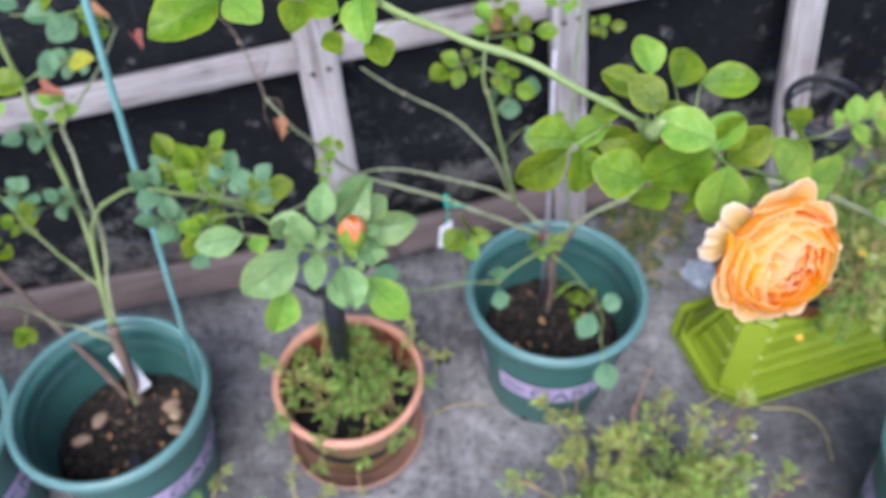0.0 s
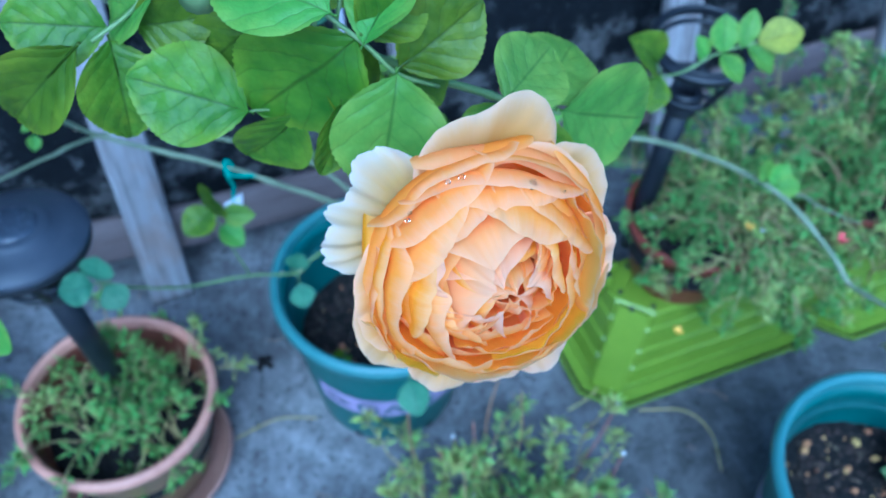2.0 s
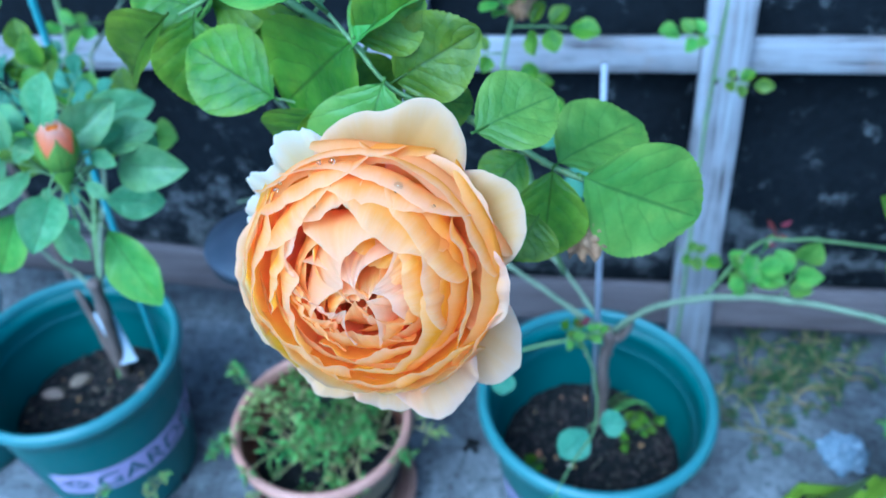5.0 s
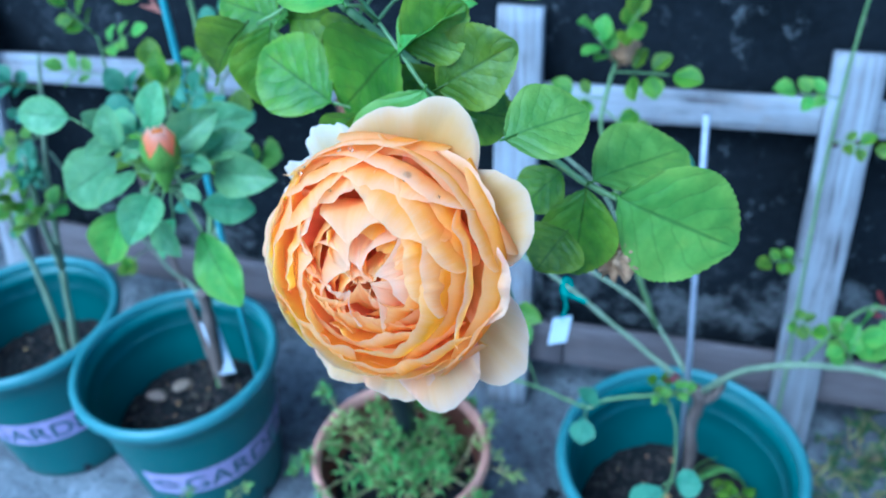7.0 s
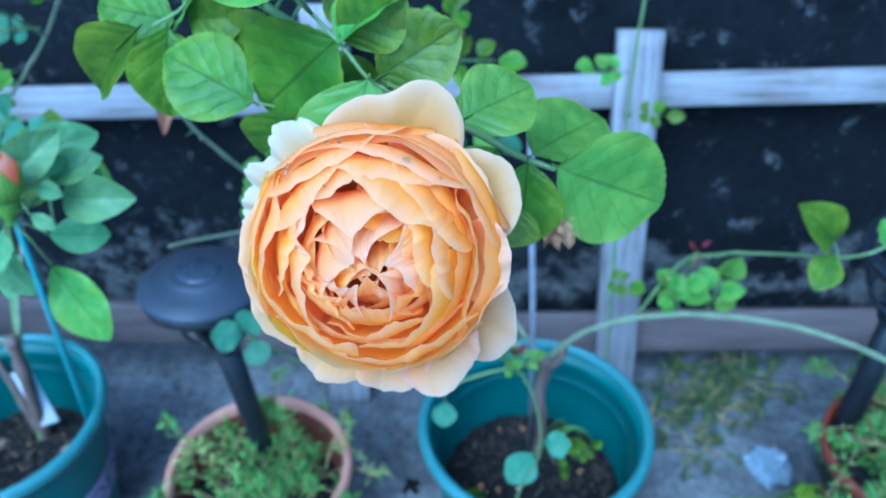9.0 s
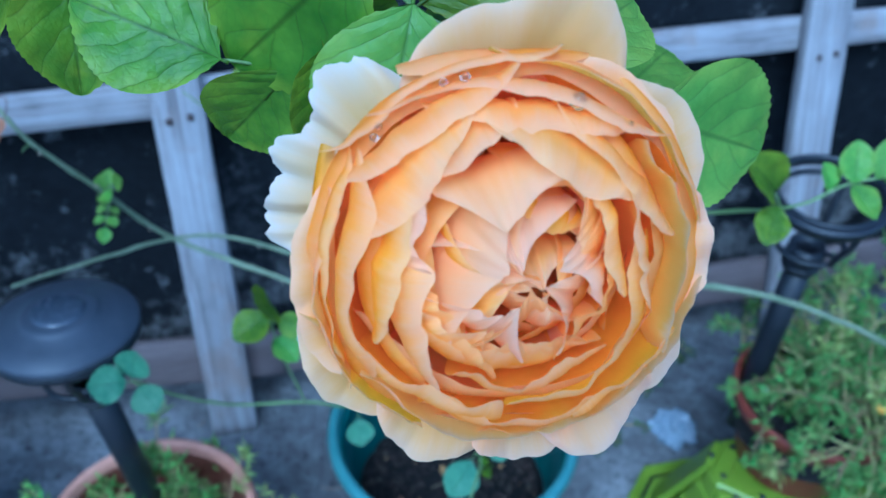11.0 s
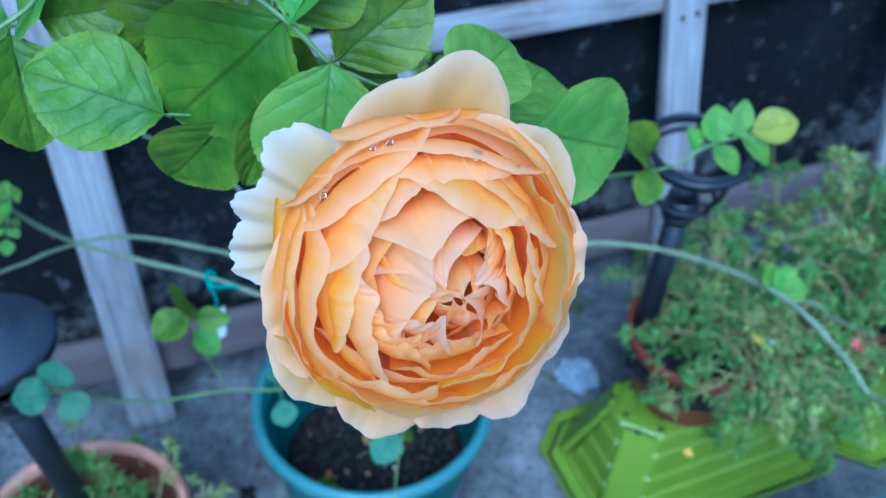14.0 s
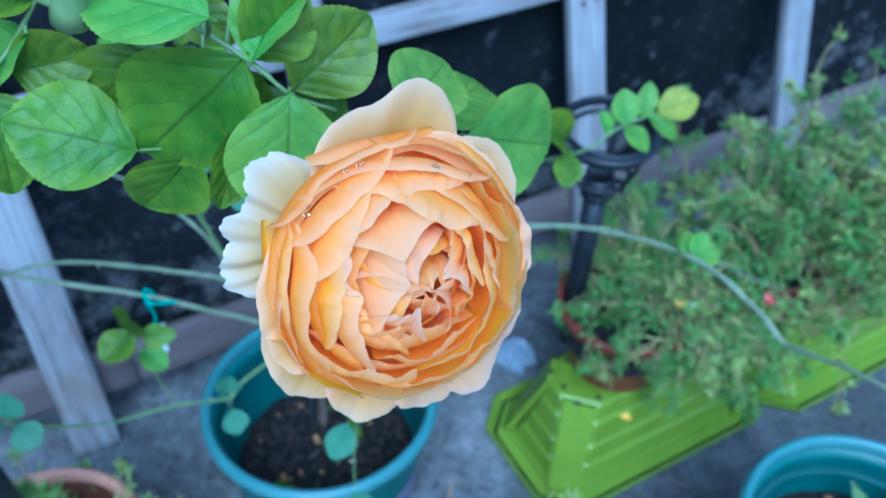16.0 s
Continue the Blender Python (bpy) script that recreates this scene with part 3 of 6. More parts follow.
# ---- trailing plants with needle leaves ----
def needle_plant(name, parent_thing, roots, rng, length, per_stem, leaf_len=0.015, spread=0.5, droop=0.35, rise=0.7, dry=0.15, leaf_skin=None):
    """Fleshy stems that wander from their roots, set with whorls of needle leaves; joined, as nobody could count them."""
    sv, sf, lv, lf, dv, df = [], [], [], [], [], []
    tips = []
    for root in roots:
        q = Vector(root)
        a = rng.uniform(0, 2 * math.pi)
        d = Vector((math.cos(a) * spread, math.sin(a) * spread, rise))
        d.normalize()
        total = length * rng.uniform(0.55, 1.25)
        n = 8
        path = [q.copy()]
        for i in range(n):
            d = (d + Vector((rng.uniform(-.33, .33), rng.uniform(-.33, .33), rng.uniform(-.25, .25) - droop * i / n * 0.5))).normalized()
            q = q + d * total / n
            q.z = max(q.z, 0.004)
            path.append(q.copy())
        v, f = tube(path, rng.uniform(0.0013, 0.0024), 0.0009, 5)
        o = len(sv)
        sv += v
        sf += [tuple(i + o for i in g) for g in f]
        tips.append(path[-1])
        is_dry = rng.random() < dry
        spots = [(1.0, 0.45)] + [(rng.uniform(0.45, 0.95), 0.55 / 3) for _ in range(3)]
        for spot, share in spots:
            i = min(n - 1, int(spot * n))
            hub = path[i].lerp(path[i + 1], min(1, spot * n - i))
            dd = (path[i + 1] - path[i]).normalized()
            if spot < 1:
                o = Vector((rng.uniform(-1, 1), rng.uniform(-1, 1), rng.uniform(-0.2, 1))).normalized()
                end = hub + (o + dd * 0.8).normalized() * leaf_len * rng.uniform(0.5, 1.4)
                tv, tf = tube([hub, hub.lerp(end, 0.5), end], 0.0009, 0.0006, 3)
                k0 = len(sv)
                sv += tv
                sf += [tuple(q + k0 for q in g) for g in tf]
                dd = (end - hub).normalized()
                hub = end
            for k in range(max(5, int(per_stem * share))):
                back = rng.random() ** 2 * leaf_len * 0.9
                at = hub - dd * back
                side = Vector((rng.uniform(-1, 1), rng.uniform(-1, 1), rng.uniform(-1, 1)))
                side = (side - dd * side.dot(dd)).normalized()
                grow = (side + dd * rng.uniform(0.0, 1.0)).normalized()
                ln = leaf_len * rng.uniform(0.65, 1.2)
                x = grow.cross(dd).normalized() if grow.cross(dd).length > 1e-4 else Vector((1, 0, 0))
                y = grow.cross(x)
                wd = ln * 0.095
                mid = at + grow * ln * 0.55 + dd * ln * 0.06
                tv, tf = (dv, df) if is_dry else (lv, lf)
                o = len(tv)
                tv += [at, mid + x * wd, mid - x * wd * 0.5 + y * wd * 0.8, mid - x * wd * 0.5 - y * wd * 0.8, at + grow * ln + dd * ln * 0.15]
                tf += [(o, o + 1, o + 2), (o, o + 2, o + 3), (o, o + 3, o + 1), (o + 4, o + 2, o + 1), (o + 4, o + 3, o + 2), (o + 4, o + 1, o + 3)]
    part("stem_tangle", (sv, sf), STEM, parent_thing, kind="stuff")
    part("foliage", (lv, lf), leaf_skin or NEEDLE, parent_thing, kind="stuff")
    if dv:
        part("dry_foliage", (dv, df), NEEDLE_DRY, parent_thing, "straw-coloured drying needle leaves", kind="stuff")
    return tips


def floret(parent, at, size, material, rng, name="floret"):
    geos = []
    for k in range(5):
        a = k * 2 * math.pi / 5 + rng.random()
        d = Vector((math.cos(a), math.sin(a), 0.5)).normalized()
        s = Vector((-math.sin(a), math.cos(a), 0))
        at = Vector(at)
        geos.append(([at, at + d * size * .6 + s * size * .35, at + d * size, at + d * size * .6 - s * size * .35], [(0, 1, 2, 3)]))
    geos.append(tube([Vector(at) - Vector((0, 0, size * .5)), Vector(at), Vector(at) + Vector((0, 0, size * .25))], size * .25, size * .12, 6))
    part(name, joined(*geos), material, parent)


def lathe_along(base, way, profile, seg=18):
    """A round body along a way: (distance, radius) from ring to ring."""
    m = Matrix.Translation(base) @ Vector(way).to_track_quat('Z', 'Y').to_matrix().to_4x4()
    v, f = lathe([(r, s) for s, r in profile], seg)
    return [m @ Vector(q) for q in v], f


# ---- setting ----
def ground_height(x, y):
    return 0.0015 * noise.noise(Vector((x * 6, y * 6, 0)))


def build_ground():
    xs = [-60, -12, -4] + [-2.4 + 0.06 * i for i in range(88)] + [4, 12, 60]
    ys = [-60, -12, -4] + [-2.0 + 0.06 * i for i in range(40)] + [0.41, 0.6, 4, 12, 60]
    verts = [(x, y, ground_height(x, y)) for y in ys for x in xs]
    w = len(xs)
    faces = [(j * w + i, j * w + i + 1, (j + 1) * w + i + 1, (j + 1) * w + i) for j in range(len(ys) - 1) for i in range(w - 1)]
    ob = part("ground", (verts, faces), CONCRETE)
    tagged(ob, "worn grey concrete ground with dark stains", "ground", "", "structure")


def build_wall():
    nx, nz = 120, 50
    verts, faces = [], []
    for j in range(nz + 1):
        for i in range(nx + 1):
            x, z = -6 + 12 * i / nx, -0.12 + 2.6 * j / nz
            verts.append((x, 0.40 + 0.006 * noise.noise(Vector((x * 5, z * 5, 2))), z))
    for j in range(nz):
        for i in range(nx):
            a = j * (nx + 1) + i
            faces.append((a, a + 1, a + nx + 2, a + nx + 1))
    back = len(verts)
    verts += [(-6, 0.6, -0.12), (6, 0.6, -0.12), (6, 0.6, 2.48), (-6, 0.6, 2.48)]
    tl, tr = nz * (nx + 1), nz * (nx + 1) + nx
    faces += [(back + 1, back, back + 3, back + 2), (tl, tr, back + 2, back + 3), (0, tl, back + 3, back), (tr, nx, back + 1, back + 2)]
    tagged(part("wall_north", (verts, faces), MOULD), "old rendered wall black with mould, grey worn patches", "wall", "", "structure")


LEAN = 0.26


def on_fence(x, z, behind=0.0):
    """A point of the fence's front, which leans back against the wall; behind: depth behind that front."""
    return Vector((x, 0.18 + LEAN * z + behind, z))


def build_fence():
    fence = thing("wooden_fence", (0.4, 0.24, 0), "weathered grey timber fence frame leaning against the mouldy wall", "fence")
    up = Vector((0, LEAN, 1)).normalized()
    turn = Matrix.Rotation(radians(90) - math.atan(LEAN), 4, 'X')
    for k, (x, top, wide) in enumerate(((-1.17, 0.68, 0.074), (-0.113, 0.69, 0.072), (0.369, 0.646, 0.070), (0.905, 0.69, 0.074), (1.46, 0.69, 0.074), (2.03, 0.69, 0.078))):
        post = part("post", board(on_fence(x, -0.01, 0.016), on_fence(x, top, 0.016), wide, 0.030, (1, 0, 0), 2 + k), WOOD, fence)
        for dx, z in ((-0.014, 0.526), (0.016, 0.530)):
            part("nail", lathe([(0.0, 0.003), (0.004, 0.002), (0.0055, 0.0)], 10), NAIL, post).matrix_basis = Matrix.Translation(on_fence(x + dx, z, -0.0005) - ORIGIN[fence.name]) @ turn @ Matrix.Translation(ORIGIN[fence.name])
    part("rail", board(on_fence(-2.4, 0.518, 0.042), on_fence(2.6, 0.566, 0.042), 0.054, 0.020, up, 11, 90), WOOD, fence)
    part("kick_board", board(on_fence(-2.4, 0.270, 0.042), on_fence(-0.02, 0.108, 0.042), 0.080, 0.020, up, 14, 50), KICK, fence)
    part("kick_board", board(on_fence(-0.016, 0.112, 0.042), on_fence(2.6, 0.124, 0.042), 0.080, 0.020, up, 15, 50), KICK, fence)


build_ground()
build_wall()
build_fence()


# ---- green nursery pots ----
def bent_text(body, size, radius_at, z, start):
    """Letters of the built-in font wrapped round a pot, from the azimuth start."""
    cu = bpy.data.curves.new("text", 'FONT')
    cu.body, cu.size = body, size
    ob = new("text", cu)
    bpy.context.view_layer.update()
    me = bpy.data.meshes.new_from_object(ob.evaluated_get(bpy.context.evaluated_depsgraph_get()))
    bpy.data.objects.remove(ob)
    bpy.data.curves.remove(cu)
    for v in me.vertices:
        zz = z + v.co.y
        r = radius_at(zz) + 0.0022
        a = start + v.co.x / radius_at(z)
        v.co = Vector((r * math.cos(a), r * math.sin(a), zz))
    me.update()
    return me


def pot_radius(z):
    return 0.112 + 0.036 * z / 0.28


def green_pot():
    pot = thing("plant_pot", (0, 0, 0), "dark green plastic nursery pot with a lilac name label", "plant pot", "green pots by the fence")
    outer = [(0.0, 0.004), (0.105, 0.004), (0.111, 0.0)] + [(pot_radius(z), z) for z in (0.01, 0.03, 0.08, 0.13, 0.18, 0.23, 0.262)]
    inner = [(pot_radius(z) - 0.004, z) for z in (0.265, 0.258, 0.256, 0.244, 0.242, 0.2, 0.14, 0.10)]
    for i in (1, 3):
        inner[i] = (inner[i][0] - 0.0015, inner[i][1])
    body = part("body", lathe(outer + [(0.1505, 0.266), (0.1505, 0.274)] + [(0.147, 0.28)] + inner + [(0.0, 0.10)], 72), PLASTIC, pot)
    lip = [(0.1475, 0.268), (0.154, 0.270), (0.1585, 0.274), (0.161, 0.281), (0.160, 0.289), (0.1555, 0.294), (0.150, 0.2945), (0.1465, 0.290), (0.1455, 0.281), (0.1475, 0.268)]
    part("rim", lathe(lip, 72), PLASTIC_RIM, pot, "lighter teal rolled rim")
    for z in (0.247, 0.236):
        r = pot_radius(z) - 0.0042
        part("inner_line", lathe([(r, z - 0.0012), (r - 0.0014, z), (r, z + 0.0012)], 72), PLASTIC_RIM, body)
    for k in range(6):
        a = k * math.pi / 3 + 0.4
        m = Matrix.Rotation(a, 4, 'Z')
        part("drain_slot", box(0, 0, 0, 0.006, 0.012, 0.024, 0.002, m @ Matrix.Translation((0.1115, 0, 0.014))), BLACK, body)
    lab_v, lab_f = [], []
    n = 80
    for i in range(n + 1):
        a = radians(342) * i / n
        for z in (0.112, 0.130, 0.150, 0.170):
            r = pot_radius(z) + 0.0012
            lab_v.append((r * math.cos(a), r * math.sin(a), z))
    for i in range(n):
        for j in range(3):
            q = i * 4 + j
            lab_f.append((q, q + 4, q + 5, q + 1))
    label = part("label", (lab_v, lab_f), LILAC, pot, "lilac paper band printed in dark green")
    for s in (0.0, 0.5):
        a0 = radians(342) * s
        part("lettering", bent_text("GARDEN", 0.052, pot_radius, 0.122, a0 + 0.46), INK, label, smooth=False)
        geos = []
        rng = random.Random(5)
        for k in range(12):
            t = k * 2 * math.pi / 12
            c, sn = math.cos(t), math.sin(t)
            for rad, wd in ((0.019, 0.0026), (0.011, 0.0022)):
                pts = [(0.004 * c, 0.004 * sn), (rad * .7 * c - wd * sn, rad * .7 * sn + wd * c), (rad * c, rad * sn), (rad * .7 * c + wd * .2 * sn, rad * .7 * sn - wd * .2 * c)]
                vs = []
                for px, py in pts:
                    zz = 0.141 + py
                    a = a0 + 0.24 + px * 1.35 / pot_radius(zz)
                    vs.append((((pot_radius(zz) + 0.0022) * math.cos(a)), ((pot_radius(zz) + 0.0022) * math.sin(a)), zz))
                geos.append((vs, [(0, 1, 2, 3)]))
        part("emblem", joined(*geos), INK, label, smooth=False)
    return pot


def soil_in(at, radius, z, seed, name="potting_soil", mat=None, label="dark moist potting soil with pale grit"):
    rings, seg = 34, 96
    verts, faces = [(at[0], at[1], z)], []
    for j in range(1, rings + 1):
        for i in range(seg):
            a = 2 * math.pi * i / seg
            r = radius * j / rings
            x, y = at[0] + r * math.cos(a), at[1] + r * math.sin(a)
            verts.append((x, y, z + 0.006 * noise.noise(Vector((x * 30, y * 30, seed))) + 0.005 * noise.noise(Vector((x * 110, y * 110, seed))) + 0.003 * noise.noise(Vector((x * 260, y * 260, seed))) - 0.004 * (j / rings) ** 3))
    faces += [(0, 1 + i, 1 + (i + 1) % seg) for i in range(seg)]
    for j in range(rings - 1):
        for i in range(seg):
            a, b = 1 + j * seg + i, 1 + j * seg + (i + 1) % seg
            faces.append((a, a + seg, b + seg, b))
    low = len(verts)
    for i in range(seg):
        a = 2 * math.pi * i / seg
        verts.append((at[0] + radius * 0.97 * math.cos(a), at[1] + radius * 0.97 * math.sin(a), z - 0.05))
    top = 1 + (rings - 1) * seg
    faces += [(top + i, low + i, low + (i + 1) % seg, top + (i + 1) % seg) for i in range(seg)]
    faces.append(tuple(low + i for i in range(seg)))
    ob = thing(name, (at[0], at[1], z - 0.05), label, "soil")
    part("surface", (verts, faces), mat or SOIL, ob)
    return ob


POTS = {"middle": (0.190, -0.098), "left": (-0.575, -0.077), "far": (-0.885, -0.05), "front": (0.682, -0.613)}
first = green_pot()
first.matrix_basis = pose(*POTS["middle"], 0, 0, 0, 205)
for key, turn in (("left", 263), ("far", 230), ("front", 118)):
    copy_thing(first, pose(*POTS[key], 0, 0, 0, turn))

GRIT = [blob(1.0, k, 0.75, 1) for k in range(4)]
GRIT_MESH = []
for k, bm in enumerate(GRIT):
    me = bpy.data.meshes.new("pebble")
    bm.to_mesh(me)
    bm.free()
    me.polygons.foreach_set("use_smooth", np.ones(len(me.polygons), dtype=bool))
    me.materials.append(PEBBLE)
    GRIT_MESH.append(me)


def crumbs(soil, at, radius, z, count, rng):
    """Loose dark crumbs over the soil, joined: nobody could count them."""
    verts, faces = [], []
    for _ in range(count):
        a, r, s = rng.uniform(0, 6.28), radius * math.sqrt(rng.random()), 0.0014 + 0.0042 * rng.random() ** 3
        c = Vector((at[0] + r * math.cos(a), at[1] + r * math.sin(a), z + 0.3 * s))
        spin = Euler((rng.random() * 6, rng.random() * 6, rng.random() * 6)).to_matrix()
        o = len(verts)
        for d in ((1, 0, 0), (-1, 0, 0), (0, 1, 0), (0, -1, 0), (0, 0, 1), (0, 0, -1)):
            verts.append(c + spin @ (Vector(d) * s * rng.uniform(0.7, 1.3)))
        faces += [(o + i, o + j, o + k) for i, j, k in ((0, 2, 4), (2, 1, 4), (1, 3, 4), (3, 0, 4), (2, 0, 5), (1, 2, 5), (3, 1, 5), (0, 3, 5))]
    part("loose_soil", (verts, faces), CRUMB, soil, "loose brown crumbs of soil", smooth=False, kind="stuff")


def grit(soil, at, radius, z, count, rng, biggest=0.006):
    for _ in range(count):
        a, r = rng.uniform(0, 6.28), radius * math.sqrt(rng.random()) * 0.95
        s = biggest * rng.random() ** 2.2 + 0.0012
        m = Matrix.Translation((at[0] + r * math.cos(a), at[1] + r * math.sin(a), z + 0.25 * s)) @ Euler((rng.random() * 3, rng.random() * 3, rng.random() * 6)).to_matrix().to_4x4() @ Matrix.Diagonal((s, s * rng.uniform(.7, 1), s * .8, 1))
        placed("pebble", GRIT_MESH[rng.randrange(4)], m, soil)


rng = random.Random(3)
for key, z, count in (("middle", 0.155, 28), ("left", 0.155, 40), ("far", 0.165, 16), ("front", 0.20, 110)):
    s = soil_in(POTS[key], pot_radius(z) - 0.0045, z, rng.random() * 9)
    grit(s, POTS[key], pot_radius(z) - 0.012, z, count, rng, 0.0075)
    crumbs(s, POTS[key], pot_radius(z) - 0.010, z, 900, random.Random(count))
    if key == "left":
        for x, y, a in ((-0.505, -0.040, 0.4), (-0.500, -0.058, 1.4), (-0.503, -0.090, 2.2), (-0.63, -0.03, 0.9), (-0.66, -0.06, 0.2)):
            bm = blob(0.014, x * 40, 0.35, 2)
            bmesh.ops.transform(bm, matrix=Matrix.Translation((x, y, z + 0.003)) @ Euler((0.3, 0.25, a)).to_matrix().to_4x4() @ Matrix.Diagonal((1.3, 0.8, 1, 1)), verts=bm.verts)
            part("bark_chip", bm, CHIP, s)
        part("black_chip", box(-0.575, -0.13, z + 0.006, 0.022, 0.026, 0.010, 0.003, Matrix.Rotation(0.3, 4, 'Z')), BLACK, s, "small black plastic piece")
    for _ in range(9 if key != "front" else 22):
        a, r = rng.uniform(0, 6.28), 0.1 * math.sqrt(rng.random())
        q = Vector((POTS[key][0] + r * math.cos(a), POTS[key][1] + r * math.sin(a), z + 0.004))
        d = Vector((rng.uniform(-1, 1), rng.uniform(-1, 1), 0.12)).normalized() * rng.uniform(0.006, 0.015)
        part("twig", tube([q - d, q + Vector((0, 0, .002)), q + d], 0.0008, 0.0005, 5), CHIP, s)


# ---- terracotta pot with its saucer ----
def clay_pot():
    c = (-0.197, -0.117)
    pot = thing("terracotta_pot", (*c, 0.012), "glazed terracotta pot with mossy stains standing in a saucer", "plant pot")
    prof = [(0.0, 0.012), (0.082, 0.012), (0.087, 0.018), (0.098, 0.07), (0.109, 0.13), (0.1165, 0.18), (0.120, 0.20)]
    part("body", lathe(prof, 72, (*c, 0)), CLAY_GLAZE, pot, "brown-green stained glaze")
    rim = [(0.119, 0.196), (0.127, 0.200), (0.131, 0.207), (0.1315, 0.216), (0.128, 0.222), (0.122, 0.222), (0.1185, 0.217), (0.1175, 0.20)]
    part("rim", lathe(rim, 72, (*c, 0)), CLAY, pot, "bare orange clay rim")
    # the inside wall takes a much deeper brown than the rim
    part("inside", lathe([(0.1175, 0.205), (0.113, 0.18), (0.104, 0.12), (0.0, 0.115)], 72, (*c, 0)), CLAY_DARK, pot, "deep brown inside wall")
    sc = thing("pot_saucer", (c[0] - 0.004, c[1] + 0.004, 0), "brown glazed clay saucer on the concrete", "saucer")
    cs = (c[0] - 0.002, c[1] + 0.002, 0)
    part("dish", lathe([(0.0, 0.002), (0.104, 0.002), (0.113, 0.006), (0.124, 0.030), (0.1275, 0.040), (0.1265, 0.0425), (0.1225, 0.0425), (0.1195, 0.038), (0.110, 0.012), (0.0, 0.0105)], 72, cs), CLAY_SAUCER, sc)
    grit(soil_in(c, 0.110, 0.152, 4.4), c, 0.10, 0.152, 14, random.Random(2), 0.005)
    return c


CLAY_AT = clay_pot()


# ---- solar stake lamps ----
def ring(centre, r, thick, height, m, seg=48):
    prof = [(r - thick, -height / 2), (r, -height / 2), (r + thick * 0.15, 0), (r, height / 2), (r - thick, height / 2), (r - thick * 1.1, 0), (r - thick, -height / 2)]
    v, f = lathe(prof, seg)
    mm = Matrix.Translation(centre) @ m
    return [mm @ Vector(q) for q in v], f


def stake_lamp(foot, cup, tilt, with_lamp):
    foot, cup = Vector(foot), Vector(cup)
    lamp = thing("solar_stake_lamp", foot, "black solar stake lamp with a round slate-grey top" if with_lamp else "black plastic lamp stake with an empty ring holder", "garden lamp", "solar stake lamps")
    d = (cup - foot).normalized()
    m = d.to_track_quat('Z', 'Y').to_matrix().to_4x4()
    t = Euler((radians(tilt[0]), radians(tilt[1]), 0)).to_matrix().to_4x4()
    part("stake", tube([foot - d * 0.05, foot, foot.lerp(cup, 0.5), cup - d * 0.025], 0.0155, 0.0155, 24), BLACK, lamp)
    socket = part("socket", ring(cup - d * 0.016, 0.0205, 0.0045, 0.036, m), BLACK, lamp)
    part("collar", ring(cup - d * 0.012, 0.0225, 0.003, 0.006, m), BLACK, socket)
    part("collar", ring(cup - d * 0.026, 0.0225, 0.003, 0.006, m), BLACK, socket)
    top = cup + d * 0.075
    part("lower_ring", ring(cup + d * 0.006, 0.040, 0.004, 0.006, t), BLACK, lamp)
    part("upper_ring", ring(top, 0.066, 0.008, 0.010, t), BLACK, lamp)
    part("inner_ring", ring(top + d * 0.004, 0.060, 0.003, 0.012, t), BLACK, lamp)
    part("half_ring", ring(top - d * 0.012, 0.058, 0.005, 0.005, t), BLACK, lamp)
    for k in range(3):
        a = 2 * math.pi * k / 3 + 0.6
        part("spoke", tube([cup + t @ Vector((math.cos(a + .5), math.sin(a + .5), 0)) * 0.018, cup + d * 0.006 + t @ Vector((math.cos(a + .5), math.sin(a + .5), 0)) * 0.038], 0.003, 0.003, 8), BLACK, socket)
        o = t @ Vector((math.cos(a), math.sin(a), 0))
        part("arm", tube(spline([cup + o * 0.040 + d * 0.006, cup + o * 0.048 + d * 0.03, top - d * 0.028 + o * 0.056, top + o * 0.061], 4), 0.0040, 0.0036, 8), BLACK, lamp)
    if with_lamp:
        prof = [(0.0, 0.019), (0.030, 0.019), (0.034, 0.017), (0.037, 0.0135), (0.050, 0.012), (0.054, 0.009), (0.0665, 0.005), (0.0685, 0.001), (0.0665, -0.004), (0.055, -0.007), (0.0, -0.006)]
        v, f = lathe(prof, 64)
        mm = Matrix.Translation(top + d * 0.010) @ t
        cap = part("cap", ([mm @ Vector(q) for q in v], f), LAMP_TOP, lamp, "round slate-grey lamp top in low steps")
        disc_v, disc_f = lathe([(0.0, 0.0225), (0.020, 0.0222), (0.023, 0.0205), (0.0245, 0.0185)], 40)
        part("solar_cell", ([mm @ Vector(q) for q in disc_v], disc_f), CELL, cap, "round dusty solar cell")
        part("globe", ([mm @ Vector((q[0], q[1], q[2] - 0.03)) for q in lathe([(0.0, -0.022), (0.022, -0.02), (0.036, -0.006), (0.040, 0.012), (0.038, 0.026)], 40)[0]], lathe([(0.0, -0.022), (0.022, -0.02), (0.036, -0.006), (0.040, 0.012), (0.038, 0.026)], 40)[1]), BLACK, lamp)
    return lamp


stake_lamp((-0.200, -0.062, 0.165), (-0.198, -0.128, 0.505), (-4, 2), True)
stake_lamp((0.612, -0.098, 0.235), (0.607, -0.112, 0.525), (6, -4), False)


# ---- upturned lime planters with pots on them ----
def octagon(x0, x1, y0, y1, cut):
    return [(x0 + cut, y0), (x1 - cut, y0), (x1, y0 + cut), (x1, y1 - cut), (x1 - cut, y1), (x0 + cut, y1), (x0, y1 - cut), (x0, y0 + cut)]


